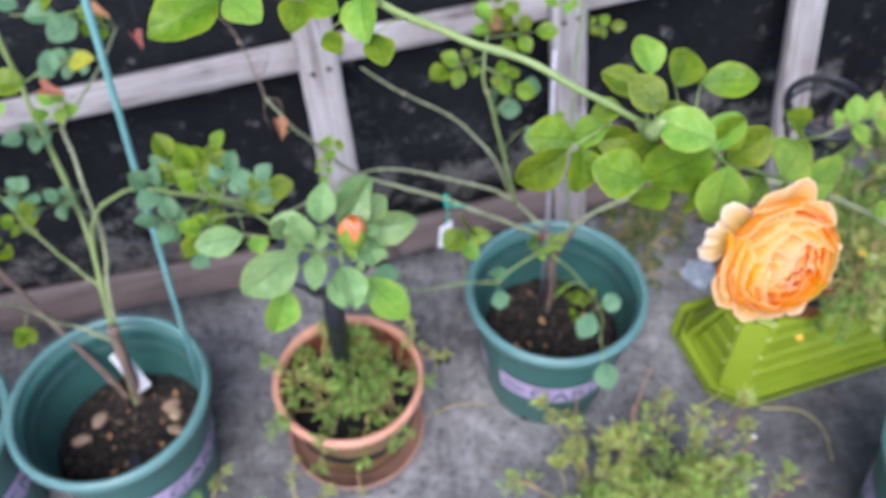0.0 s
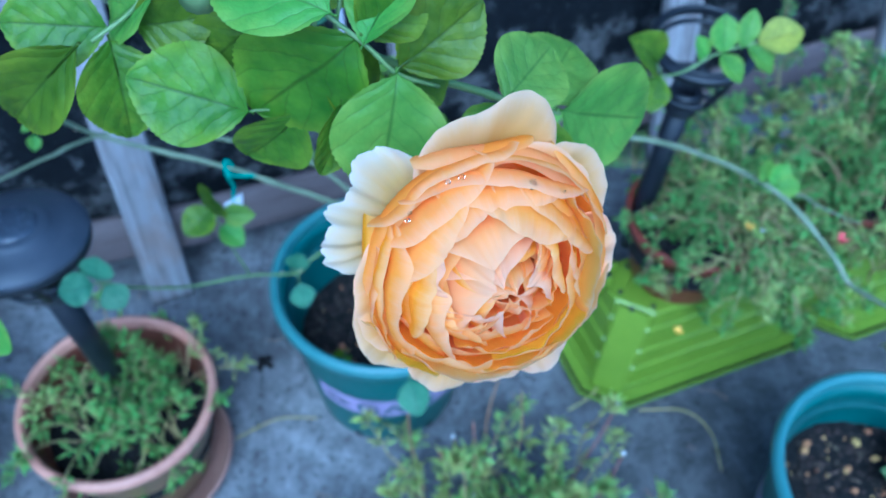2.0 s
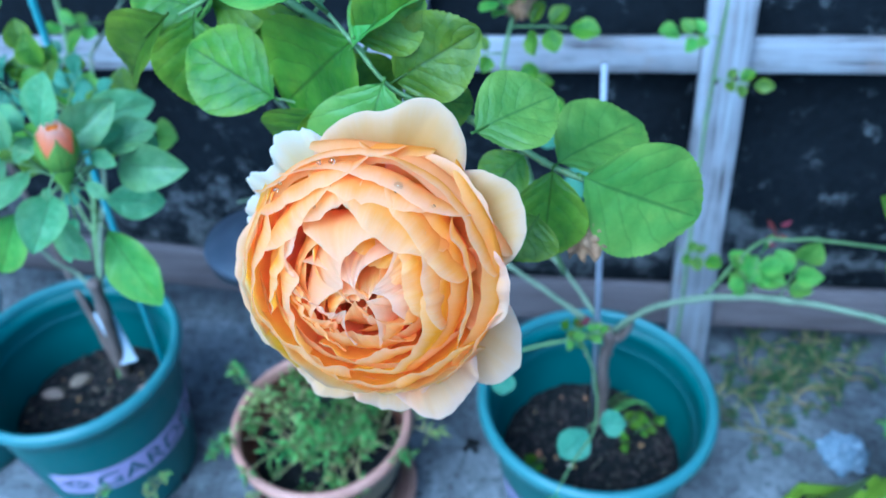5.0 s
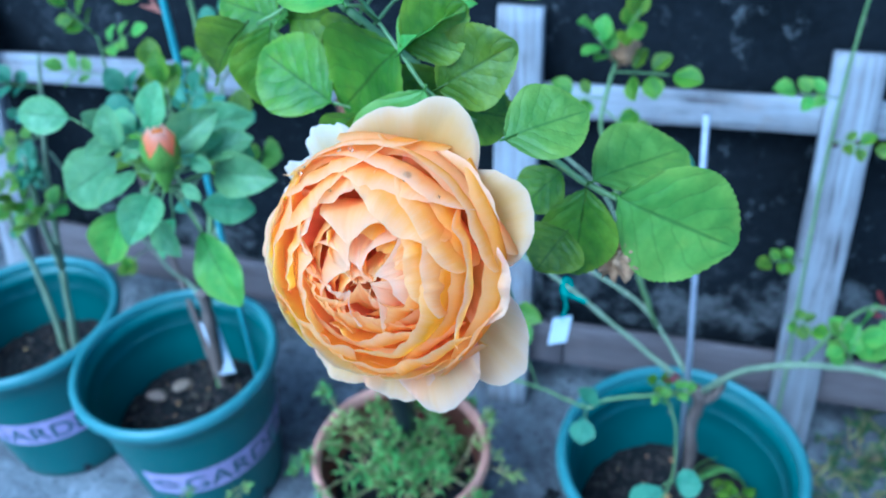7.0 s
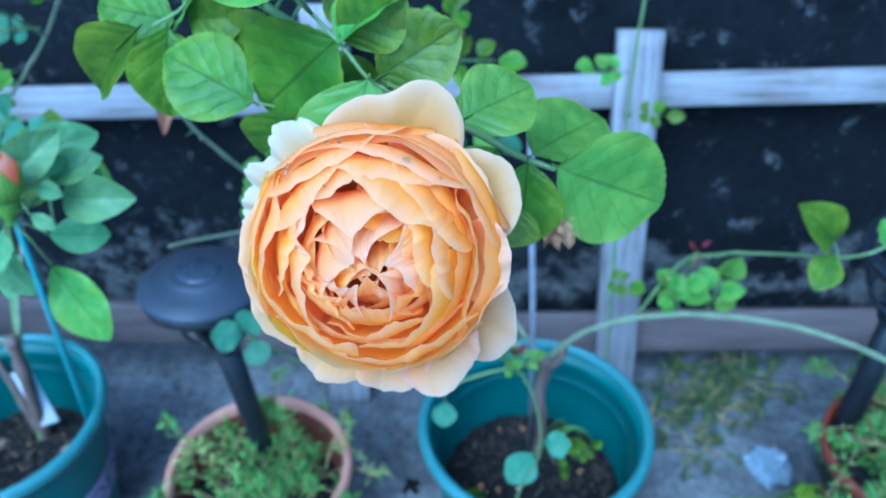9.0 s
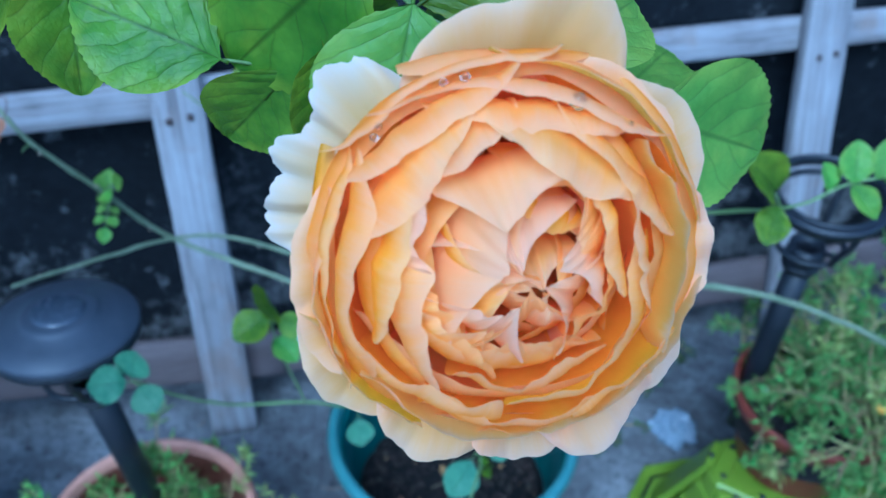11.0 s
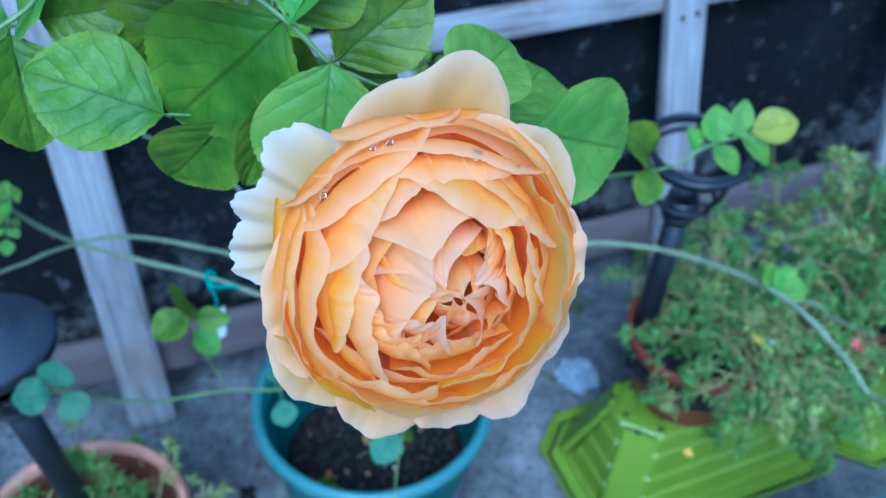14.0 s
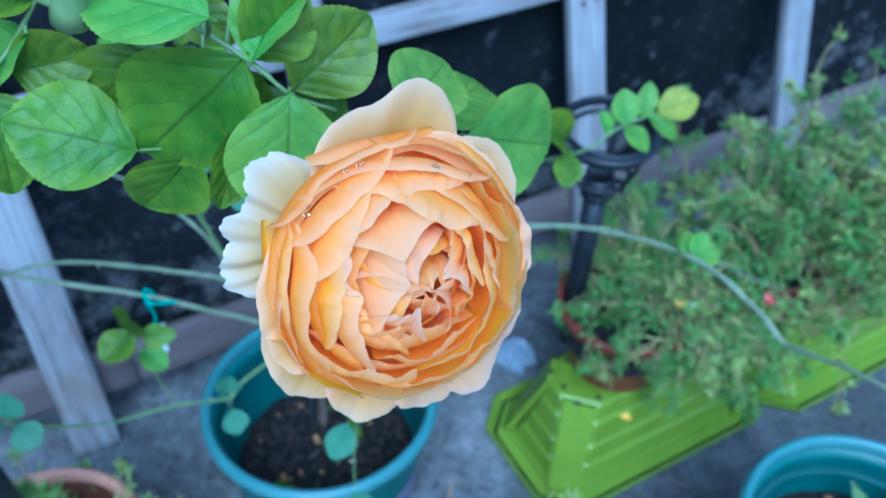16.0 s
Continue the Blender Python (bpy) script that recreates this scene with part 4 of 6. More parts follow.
def octa_lathe(sections, at):
    """Walls of a box with cut corners: (half length, half depth, cut, height) from ring to ring."""
    verts, faces = [], []
    for hx, hy, cut, z in sections:
        verts += [(at[0] + x, at[1] + y, at[2] + z) for x, y in octagon(-hx, hx, -hy, hy, cut)]
    for j in range(len(sections) - 1):
        for i in range(8):
            k = (i + 1) % 8
            faces.append((j * 8 + i, j * 8 + k, (j + 1) * 8 + k, (j + 1) * 8 + i))
    return verts, faces


def planter_stand(at, group="lime planters"):
    st = thing("upturned_planter", at, "lime green plastic trough planter turned upside down on its tray", "planter", group)
    hx, hy = 0.215, 0.106
    tray = [(hx - .004, hy - .004, .045, 0.0), (hx + .016, hy + .016, .050, 0.004), (hx + .024, hy + .024, .053, 0.019), (hx + .020, hy + .020, .052, 0.0195), (hx + .013, hy + .013, .050, 0.006), (0.01, 0.01, .004, 0.005)]
    part("tray", octa_lathe(tray, at), LIME, st, smooth=False)
    dirt = [(hx + .0127, hy + .0127, .050, 0.0061), (hx + .011, hy + .011, .0495, 0.0068), (hx + .0085, hy + .0085, .049, 0.0064), (hx + .007, hy + .007, .0485, 0.0052)]
    part("tray_dirt", octa_lathe(dirt, at), SOIL, st, "dark wet dirt washed into the tray")
    h = 0.165
    secs = []
    for f, inset, lip in ((0.05, 0.012, 0), (0.10, 0.012, 0), (0.105, 0.016, 0), (0.30, 0.022, 0), (0.33, 0.026, 0), (0.52, 0.030, 0), (0.55, 0.034, 0), (0.78, 0.040, 0), (0.81, 0.044, 0), (0.97, 0.048, 0), (1.0, 0.052, 0)):
        secs.append((hx - inset, hy - inset, 0.046, f * h))
    secs += [(hx - 0.075, hy - 0.075, 0.030, h), (hx - 0.077, hy - 0.077, 0.029, h - 0.006), (0.004, 0.003, .001, h - 0.006)]
    trough = part("trough", octa_lathe(secs, at), LIME, st, smooth=False)
    for sx in (-1, 1):
        for sy in (-1, 1):
            a = Vector((at[0] + sx * (hx - 0.031), at[1] + sy * (hy - 0.031), at[2]))
            p0 = a + Vector((sx * 0.004, sy * 0.004, 0.012))
            p1 = a + Vector((-sx * 0.038, -sy * 0.038, h - 0.002))
            v, f, u = board(p0, p1, 0.052, 0.012, Vector((sx, -sy, 0)), 3, 6, 0.0)
            part("corner_rib", (v, f, u), LIME, trough, smooth=False)
    hole = lathe([(0.0, 0.0012), (0.0042, 0.0012), (0.0046, 0.0)], 12)
    spots = [(sx * (hx - 0.064), t * (hy - 0.07)) for sx in (-1, 1) for t in (-1, 0, 1)] + [(t * (hx - 0.10), sy * (hy - 0.064)) for sy in (-1, 1) for t in (-1, -0.6, -0.2, 0.2, 0.6, 1)]
    for x, y in spots:
        part("drain_hole", ([(q[0] + at[0] + x, q[1] + at[1] + y, q[2] + at[2] + h) for q in hole[0]], hole[1]), BLACK, trough)
    return h


def red_pot(x, y, z, r, h, label):
    pot = thing("plant_pot", (x, y, z), label, "plant pot", "brick red pots on planters")
    prof = [(0.0, 0.0), (r * .70, 0.0), (r * .72, 0.004), (r * .93, h * .80), (r * .95, h * .82), (r, h * .83), (r * 1.02, h * .99), (r * 1.0, h), (r * .955, h * .99), (r * .93, h * .84), (r * .80, h * .5), (0, h * .48)]
    part("body", lathe(prof, 48, (x, y, z)), RED_PLASTIC, pot)
    grit(soil_in((x, y), r * .92, z + h * .84, x * 9), (x, y), r * .85, z + h * .84, 12, random.Random(6), 0.004)


H1 = planter_stand((0.712, -0.168, 0.0))
H2 = planter_stand((1.165, -0.190, 0.0))
red_pot(0.670, -0.155, H1, 0.105, 0.135, "brick red plastic pot on the upturned planter")
red_pot(0.985, -0.165, H2, 0.085, 0.10, "brick red plastic pot crowded with needle-leaved plants")
red_pot(1.235, -0.165, H2, 0.095, 0.12, "brick red plastic pot crowded with needle-leaved plants")


# ---- the apricot rose in bloom ----
def grid_faces(nu, nv):
    return [(j * (nu + 1) + i, j * (nu + 1) + i + 1, (j + 1) * (nu + 1) + i + 1, (j + 1) * (nu + 1) + i) for j in range(nv) for i in range(nu)]


def between(values, x):
    """A smooth curve through evenly spaced values, at x from 0 to 1."""
    n = len(values) - 1
    f = min(max(x, 0.0), 1.0) * n
    i = min(int(f), n - 1)
    t = f - i
    p = [values[min(max(k, 0), n)] for k in (i - 1, i, i + 1, i + 2)]
    return 0.5 * (2 * p[1] + (p[2] - p[0]) * t + (2 * p[0] - 5 * p[1] + 4 * p[2] - p[3]) * t * t + (3 * p[1] - p[0] - 3 * p[2] + p[3]) * t ** 3)


def dome(r):
    """How high the rims of the bloom's petals stand over its base plane, in bloom radii."""
    return 0.63 - 0.24 * r ** 3


def cup_petal(a0, a1, radii, lift, ruffle, seed, gap=0.20, deep=0.30, nu=32, nv=20):
    """An incurved petal of the cup between two azimuths: from the heart it bellies out and closes again to its rim; radii: the rim's, from a0 to a1."""
    verts, uvs = [], []
    belly = max(radii) + gap
    a0, a1 = a0 - 7, a1 + 7
    mid, half = radians((a0 + a1) / 2), radians((a1 - a0) / 2)
    for j in range(nv + 1):
        v = j / nv
        for i in range(nu + 1):
            u = 2 * i / nu - 1
            edge = between(radii, 0.5 + 0.5 * u * 1.08) + 0.10 * abs(u) ** 7
            edge += ruffle * (0.9 * noise.noise(Vector((u * 2.0 * half / 0.6, seed, 0.3))) + 0.5 * noise.noise(Vector((u * 4.0 * half / 0.6, seed, 4))) + 0.2 * noise.noise(Vector((u * 11, seed, 6))))
            top = dome(max(edge, 0.1)) + lift - 0.08 * abs(u) ** 6 + ruffle * 1.0 * noise.noise(Vector((u * 2.0 * half / 0.6, seed, 9)))
            c = (1 - v) ** 3, 3 * v * (1 - v) ** 2, 3 * v * v * (1 - v), v ** 3
            out = belly * 1.08 + 0.05 * noise.noise(Vector((u * 1.7, seed, 12)))
            r = c[0] * 0.08 + c[1] * belly * 0.75 + c[2] * out + c[3] * edge
            z = -c[0] * 0.25 - c[1] * deep + c[2] * (top - 0.09) + c[3] * top
            n1 = noise.noise(Vector((u * 2.1, v * 1.6, seed + 20)))
            crease = 0.5 - abs(noise.noise(Vector((u * 3.0, v * 0.9, seed + 30))))
            r += v * v * (0.030 * n1 + 0.030 * (crease - 0.3))
            z += v * v * 0.035 * (crease - 0.3)
            curl = max(0.0, (v - 0.86) / 0.14) ** 2 * (0.012 + 0.03 * noise.noise(Vector((u * 2.1, seed, 15))))
            r, z = r + curl, z + 0.4 * curl
            th = mid + u * half * (0.55 + 0.45 * min(1.0, v * 1.25) ** 0.8) + 0.05 * n1 * v
            verts.append((r * math.cos(th), r * math.sin(th), z))
            uvs.append((i / nu, v))
    return verts, grid_faces(nu, nv), uvs


def guard_petal(a0, a1, radii, back, jag, seed, nu=64, nv=20):
    """A broad outer petal spread open behind the cup; radii: its outline's, from a0 to a1; back: how far its end bends behind the base plane."""
    verts, uvs = [], []
    a0, a1 = a0 - 4, a1 + 4
    mid, half = radians((a0 + a1) / 2), radians((a1 - a0) / 2)
    for j in range(nv + 1):
        v = j / nv
        for i in range(nu + 1):
            u = 2 * i / nu - 1
            edge = between(radii, 0.5 + 0.5 * u * 1.06) - 0.12 * abs(u) ** 8
            edge += 0.022 * noise.noise(Vector((u * 3.5, seed, 0))) + 0.010 * noise.noise(Vector((u * 9, seed, 2)))
            edge += jag * (0.55 * abs(noise.noise(Vector((u * 4.2, seed, 4)))) - 0.2 + 0.24 * abs(math.sin(u * 15 + 5 * noise.noise(Vector((u * 3, seed, 5))))) + 0.10 * abs(math.sin(u * 37 + seed)))
            end = back + 0.06 * noise.noise(Vector((u * 2.2, seed, 7))) + 0.7 * jag * noise.noise(Vector((u * 6.5, seed, 8)))
            c = (1 - v) ** 3, 3 * v * (1 - v) ** 2, 3 * v * v * (1 - v), v ** 3
            r = c[0] * 0.08 + c[1] * 0.55 + c[2] * edge * 0.86 + c[3] * edge
            z = -c[0] * 0.27 - c[1] * 0.34 + c[2] * (end + 0.09) + c[3] * end
            z += v * (0.07 * noise.noise(Vector((u * 1.9, v * 1.5, seed))) - 0.05 * (0.5 - abs(noise.noise(Vector((u * 2.6, v * 0.8, seed + 30))))))
            th = mid + u * half * (0.42 + 0.58 * min(1.0, v * 1.3) ** 0.8)
            verts.append((r * math.cos(th), r * math.sin(th), z))
            uvs.append((i / nu, v))
    return verts, grid_faces(nu, nv), uvs


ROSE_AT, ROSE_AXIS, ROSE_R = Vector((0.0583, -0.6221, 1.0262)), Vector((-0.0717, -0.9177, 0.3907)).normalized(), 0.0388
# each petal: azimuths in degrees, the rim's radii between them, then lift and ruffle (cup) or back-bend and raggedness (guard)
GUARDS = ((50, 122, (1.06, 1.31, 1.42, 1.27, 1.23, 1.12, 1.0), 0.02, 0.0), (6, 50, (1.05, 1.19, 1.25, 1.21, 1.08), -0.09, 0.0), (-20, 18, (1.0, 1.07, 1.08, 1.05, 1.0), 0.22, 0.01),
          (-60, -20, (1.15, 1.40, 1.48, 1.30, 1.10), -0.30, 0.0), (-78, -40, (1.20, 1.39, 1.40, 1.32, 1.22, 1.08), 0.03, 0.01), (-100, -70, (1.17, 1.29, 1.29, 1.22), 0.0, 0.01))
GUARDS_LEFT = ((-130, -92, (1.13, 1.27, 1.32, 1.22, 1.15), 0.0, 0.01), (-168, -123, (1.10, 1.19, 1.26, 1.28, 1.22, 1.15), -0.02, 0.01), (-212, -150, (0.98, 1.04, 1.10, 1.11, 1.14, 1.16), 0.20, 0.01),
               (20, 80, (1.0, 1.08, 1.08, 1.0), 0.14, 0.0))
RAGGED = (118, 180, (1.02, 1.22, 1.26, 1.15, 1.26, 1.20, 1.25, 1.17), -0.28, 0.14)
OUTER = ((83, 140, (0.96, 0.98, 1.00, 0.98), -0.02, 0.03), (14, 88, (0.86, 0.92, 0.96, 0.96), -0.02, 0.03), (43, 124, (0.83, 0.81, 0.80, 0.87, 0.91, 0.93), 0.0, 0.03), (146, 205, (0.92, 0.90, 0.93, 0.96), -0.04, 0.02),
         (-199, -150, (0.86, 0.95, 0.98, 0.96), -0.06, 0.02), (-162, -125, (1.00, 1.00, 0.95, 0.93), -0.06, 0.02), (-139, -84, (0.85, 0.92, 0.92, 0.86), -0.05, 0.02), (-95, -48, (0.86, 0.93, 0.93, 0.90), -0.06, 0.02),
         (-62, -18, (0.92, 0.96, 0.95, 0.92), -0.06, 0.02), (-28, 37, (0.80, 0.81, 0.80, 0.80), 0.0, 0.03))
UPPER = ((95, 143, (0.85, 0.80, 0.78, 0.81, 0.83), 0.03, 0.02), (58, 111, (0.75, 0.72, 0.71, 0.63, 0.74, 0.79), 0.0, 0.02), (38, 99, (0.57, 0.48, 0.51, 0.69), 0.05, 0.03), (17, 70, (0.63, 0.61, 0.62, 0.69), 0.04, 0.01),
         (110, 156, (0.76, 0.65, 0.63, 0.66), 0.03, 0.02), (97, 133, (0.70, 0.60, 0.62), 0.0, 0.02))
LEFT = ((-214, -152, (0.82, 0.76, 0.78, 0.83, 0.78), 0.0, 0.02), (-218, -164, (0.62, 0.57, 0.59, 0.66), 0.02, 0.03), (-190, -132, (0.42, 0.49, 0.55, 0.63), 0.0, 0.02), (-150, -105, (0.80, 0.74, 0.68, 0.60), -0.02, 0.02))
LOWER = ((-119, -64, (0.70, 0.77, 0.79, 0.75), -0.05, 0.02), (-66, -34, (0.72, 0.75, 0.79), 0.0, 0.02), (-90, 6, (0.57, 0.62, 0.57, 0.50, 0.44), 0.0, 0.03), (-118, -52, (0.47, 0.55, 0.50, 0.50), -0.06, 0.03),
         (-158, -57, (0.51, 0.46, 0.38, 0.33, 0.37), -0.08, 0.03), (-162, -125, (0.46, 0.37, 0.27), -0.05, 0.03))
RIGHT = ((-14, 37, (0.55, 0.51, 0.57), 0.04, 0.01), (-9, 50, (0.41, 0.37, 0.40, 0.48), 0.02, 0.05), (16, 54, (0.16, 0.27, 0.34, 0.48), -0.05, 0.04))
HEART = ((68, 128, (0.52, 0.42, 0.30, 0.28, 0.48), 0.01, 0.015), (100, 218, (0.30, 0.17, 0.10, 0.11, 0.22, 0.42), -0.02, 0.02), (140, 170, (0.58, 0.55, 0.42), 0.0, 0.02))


def rose_frame():
    z = ROSE_AXIS
    x = Vector((0, 0, 1)).cross(z).normalized()
    y = z.cross(x)
    return Matrix.Translation(ROSE_AT) @ Matrix((x, y, z)).transposed().to_4x4() @ Matrix.Scale(ROSE_R, 4)


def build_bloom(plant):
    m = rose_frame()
    rng = random.Random(21)
    cup = lathe([(0.0, -0.52), (0.10, -0.50), (0.16, -0.42), (0.19, -0.32), (0.15, -0.24), (0.0, -0.22)], 20)
    bloom = part("bloom", ([m @ Vector(q) for q in cup[0]], cup[1]), GREEN_CANE, plant, "large apricot double rose bloom, fully open")

    def add(geo, material):
        v, f, u = geo
        part("petal", ([m @ Vector(q) for q in v], f, u), material, bloom)
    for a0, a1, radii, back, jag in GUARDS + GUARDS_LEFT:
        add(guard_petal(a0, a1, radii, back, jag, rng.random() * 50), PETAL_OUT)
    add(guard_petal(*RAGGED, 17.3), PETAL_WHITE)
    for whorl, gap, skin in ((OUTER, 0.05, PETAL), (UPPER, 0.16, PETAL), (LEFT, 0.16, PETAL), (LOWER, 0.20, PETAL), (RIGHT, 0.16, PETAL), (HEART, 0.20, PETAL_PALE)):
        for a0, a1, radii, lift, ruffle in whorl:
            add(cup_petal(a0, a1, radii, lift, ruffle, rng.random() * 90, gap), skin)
    # hidden shells further down in the cup, which close it between the rims that show
    for n, r1, lift in ((5, 0.90, -0.20), (4, 0.66, -0.14), (4, 0.44, -0.16), (4, 0.30, -0.22)):
        turn = rng.uniform(0, 360)
        for i in range(n):
            az, half = turn + 360 * i / n + rng.uniform(-10, 10), 250 / n * rng.uniform(0.9, 1.1)
            add(cup_petal(az - half, az + half, (r1 * 1.04, r1 * 0.96, r1, r1 * 1.05), lift + rng.uniform(-0.04, 0.04), 0.02, rng.random() * 90), PETAL_IN)
    # the crumpled heart: petals folded over it from every side
    for az, half, r1, lift in ((-140, 30, 0.36, -0.05), (-85, 34, 0.30, -0.07), (-35, 30, 0.32, -0.05), (5, 26, 0.28, -0.07), (190, 34, 0.24, -0.12), (75, 40, 0.22, -0.14)):
        add(cup_petal(az - half, az + half, (r1 + rng.uniform(0, 0.14), r1 + rng.uniform(-0.06, 0.04), r1 + rng.uniform(-0.04, 0.06), r1 + rng.uniform(0, 0.14)), lift, 0.04, rng.random() * 90, 0.18), PETAL_IN)
    for a0, a1, radii, lift, skin in ((-200, -50, (0.16, 0.04, -0.03, 0.05, 0.14), -0.02, PETAL_PALE), (-60, 70, (0.15, 0.03, -0.02, 0.06, 0.16), -0.05, PETAL_HEART), (50, 190, (0.14, 0.05, -0.02, 0.03, 0.15), -0.08, PETAL)):
        v, f, u = cup_petal(a0, a1, radii, lift, 0.025, rng.random() * 90, 0.15)
        add(([(x + 0.09, y - 0.08, z) for x, y, z in v], f, u), skin)
    # the last petals, folded over the middle
    for a0, a1, radii, lift, gap, skin in ((-125, -38, (0.34, 0.14, 0.03, 0.02, 0.10, 0.30), 0.0, 0.10, PETAL_HEART), (-62, 12, (0.36, 0.20, 0.10, 0.16, 0.34), -0.02, 0.14, PETAL_PALE),
                                           (-20, 48, (0.36, 0.26, 0.17, 0.20, 0.40), 0.01, 0.12, PETAL_PALE), (-168, -100, (0.40, 0.26, 0.16, 0.14, 0.30), 0.02, 0.12, PETAL_PALE),
                                           (92, 226, (0.20, 0.03, -0.06, -0.05, 0.06, 0.26), -0.06, 0.10, PETAL_PALE), (58, 150, (0.34, 0.18, 0.06, 0.02, 0.12, 0.34), -0.05, 0.12, PETAL_PALE), (110, 200, (0.10, -0.04, -0.12, -0.06, 0.10), -0.10, 0.14, PETAL_HEART),
                                           (150, 236, (0.34, 0.16, 0.06, 0.14, 0.34), -0.04, 0.14, PETAL)):
        add(cup_petal(a0, a1, radii, lift, 0.02, rng.random() * 90, gap), skin)
    for k in range(5):
        a = math.radians(72 * k + 20)
        base = m @ Vector((0.13 * math.cos(a), 0.13 * math.sin(a), -0.32))
        tip = m @ Vector((0.75 * math.cos(a), 0.75 * math.sin(a), -0.52))
        leaf(bloom, base, tip, LEAF_LIGHT, 4, -ROSE_AXIS, 0.5, name="sepal")
    for az, r, size in ((71, 0.845, 0.0016), (110, 0.97, 0.0007), (104, 0.96, 0.0009), (134, 0.95, 0.0008), (131, 0.97, 0.0006), (87, 0.66, 0.0006), (118, 0.70, 0.0005), (52, 0.86, 0.0006)):
        drop = blob(size, 3 + az, 0.7, 2)
        at = m @ Vector((r * math.cos(radians(az)), r * math.sin(radians(az)), dome(r) - 0.02))
        bmesh.ops.transform(drop, matrix=Matrix.Translation(at) @ ROSE_AXIS.to_track_quat('Z', 'Y').to_matrix().to_4x4(), verts=drop.verts)
        part("dew_drop", drop, DEW, bloom)


def glass(name):
    m, n, l, p = nodes_of(name)
    p.inputs["Transmission Weight"].default_value = 1.0
    p.inputs["Roughness"].default_value, p.inputs["IOR"].default_value = 0.03, 1.33
    return m


def crumple(r, seed):
    """A withered flower head: a ball of shrivelled, pointed petals."""
    bm = blob(r, seed, 1.0, 4)
    for v in bm.verts:
        v.co *= 0.75 + 0.9 * abs(noise.noise(v.co / r * 2.2 + Vector((seed, 3, 1)))) + 0.5 * noise.noise(v.co / r * 4.5)
    return bm


DEW = glass("dew")
rng = random.Random(8)
rose = thing("rose_bush", (-0.57, -0.02, 0.155), "tall climbing rose with an open apricot bloom", "rose bush", "roses in green pots")
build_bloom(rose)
cane(rose, [(-0.570, -0.020, 0.12), (-0.548, 0.010, 0.34), (-0.530, 0.075, 0.52), (-0.545, 0.16, 0.70), (-0.53, 0.16, 0.95), (-0.42, 0.02, 1.14), (-0.30, -0.20, 1.18), (-0.203, -0.336, 1.150), (-0.146, -0.412, 1.128), (-0.102, -0.462, 1.123), (-0.066, -0.484, 1.112), (-0.036, -0.505, 1.096), (-0.0014, -0.5184, 1.0745), (0.010, -0.523, 1.066)], 0.0042, 0.0022, GREEN_CANE, rng, 10)
cane(rose, [(0.002, -0.520, 1.074), (0.020, -0.538, 1.080), (0.041, -0.552, 1.064), (0.0525, -0.5575, 1.051), (0.070, -0.555, 1.038)], 0.0009, 0.0007, GREEN_CANE, rng)
cane(rose, [(0.008, -0.522, 1.067), (0.050, -0.532, 1.040), (0.088, -0.540, 1.020), (0.104, -0.546, 1.014), (0.113, -0.550, 1.012), (0.123, -0.554, 1.010)], 0.0019, 0.0011, GREEN_CANE, rng)
cane(rose, [(0.060, -0.545, 1.034), (0.064, -0.572, 1.020), tuple(ROSE_AT - ROSE_AXIS * 0.015)], 0.0024, 0.0030, GREEN_CANE, rng)
cane(rose, [(0.000, -0.519, 1.073), (-0.004, -0.532, 1.078), (-0.0052, -0.547, 1.086)], 0.0022, 0.0022, GREEN_CANE, rng)
cane(rose, [(0.041, -0.550, 1.062), (0.030, -0.537, 1.040), (0.0211, -0.536, 1.028), (0.0045, -0.5385, 1.032)], 0.0006, 0.0005, GREEN_CANE, rng)
cane(rose, [(-0.010, -0.515, 1.080), (-0.025, -0.508, 1.060), (-0.040, -0.508, 1.051)], 0.0009, 0.0007, GREEN_CANE, rng)
leaf(rose, (0.0041, -0.5386, 1.0321), (-0.0320, -0.5230, 1.0460), LEAF, 0, (0.02, -0.85, 0.53), 1.02)
leaf(rose, (0.0410, -0.5521, 1.0642), (0.0085, -0.5338, 1.0268), LEAF, 5, (-0.11, -0.84, 0.53), 1.04)
leaf(rose, (0.0521, -0.5593, 1.0524), (0.0390, -0.5760, 1.0150), LEAF_LIGHT, 0, (0.13, -0.67, 0.73), 1.15)
leaf(rose, (0.0549, -0.5541, 1.0500), (0.0850, -0.5528, 1.0690), LEAF, 2, (-0.24, -0.83, 0.49), 1.25)
leaf(rose, (0.0211, -0.5417, 1.0281), (0.0033, -0.5309, 1.0020), LEAF, 1, (-0.08, -0.85, 0.53), 1.05)
leaf(rose, (0.0330, -0.5560, 1.0420), (0.0235, -0.5640, 1.0180), LEAF, 3, (0.18, -0.65, 0.73), 0.9)
leaf(rose, (0.1226, -0.5543, 1.0110), (0.1670, -0.5512, 0.9885), LEAF_LIGHT, 0, (-0.18, -0.78, 0.60), 1.16)
leaf(rose, (0.1128, -0.5510, 1.0140), (0.1448, -0.5190, 1.0125), LEAF_LIGHT, 0, (-0.20, -0.65, 0.73), 0.98)
leaf(rose, (0.0850, -0.5760, 1.0450), (0.1107, -0.5575, 1.0490), LEAF_LIGHT, 2, (-0.04, -0.79, 0.61), 1.35)
leaf(rose, (0.1110, -0.5555, 1.0138), (0.1103, -0.5638, 0.9779), LEAF, 1, (-0.16, -0.77, 0.62), 0.95)
leaf(rose, (0.1064, -0.5690, 1.0033), (0.0985, -0.5850, 0.9950), LEAF, 1, (-0.18, -0.63, 0.76), 1.5)
leaf(rose, (0.1000, -0.5450, 1.0130), (0.0850, -0.5550, 1.0010), LEAF, 0, (-0.01, -0.78, 0.63), 1.2)
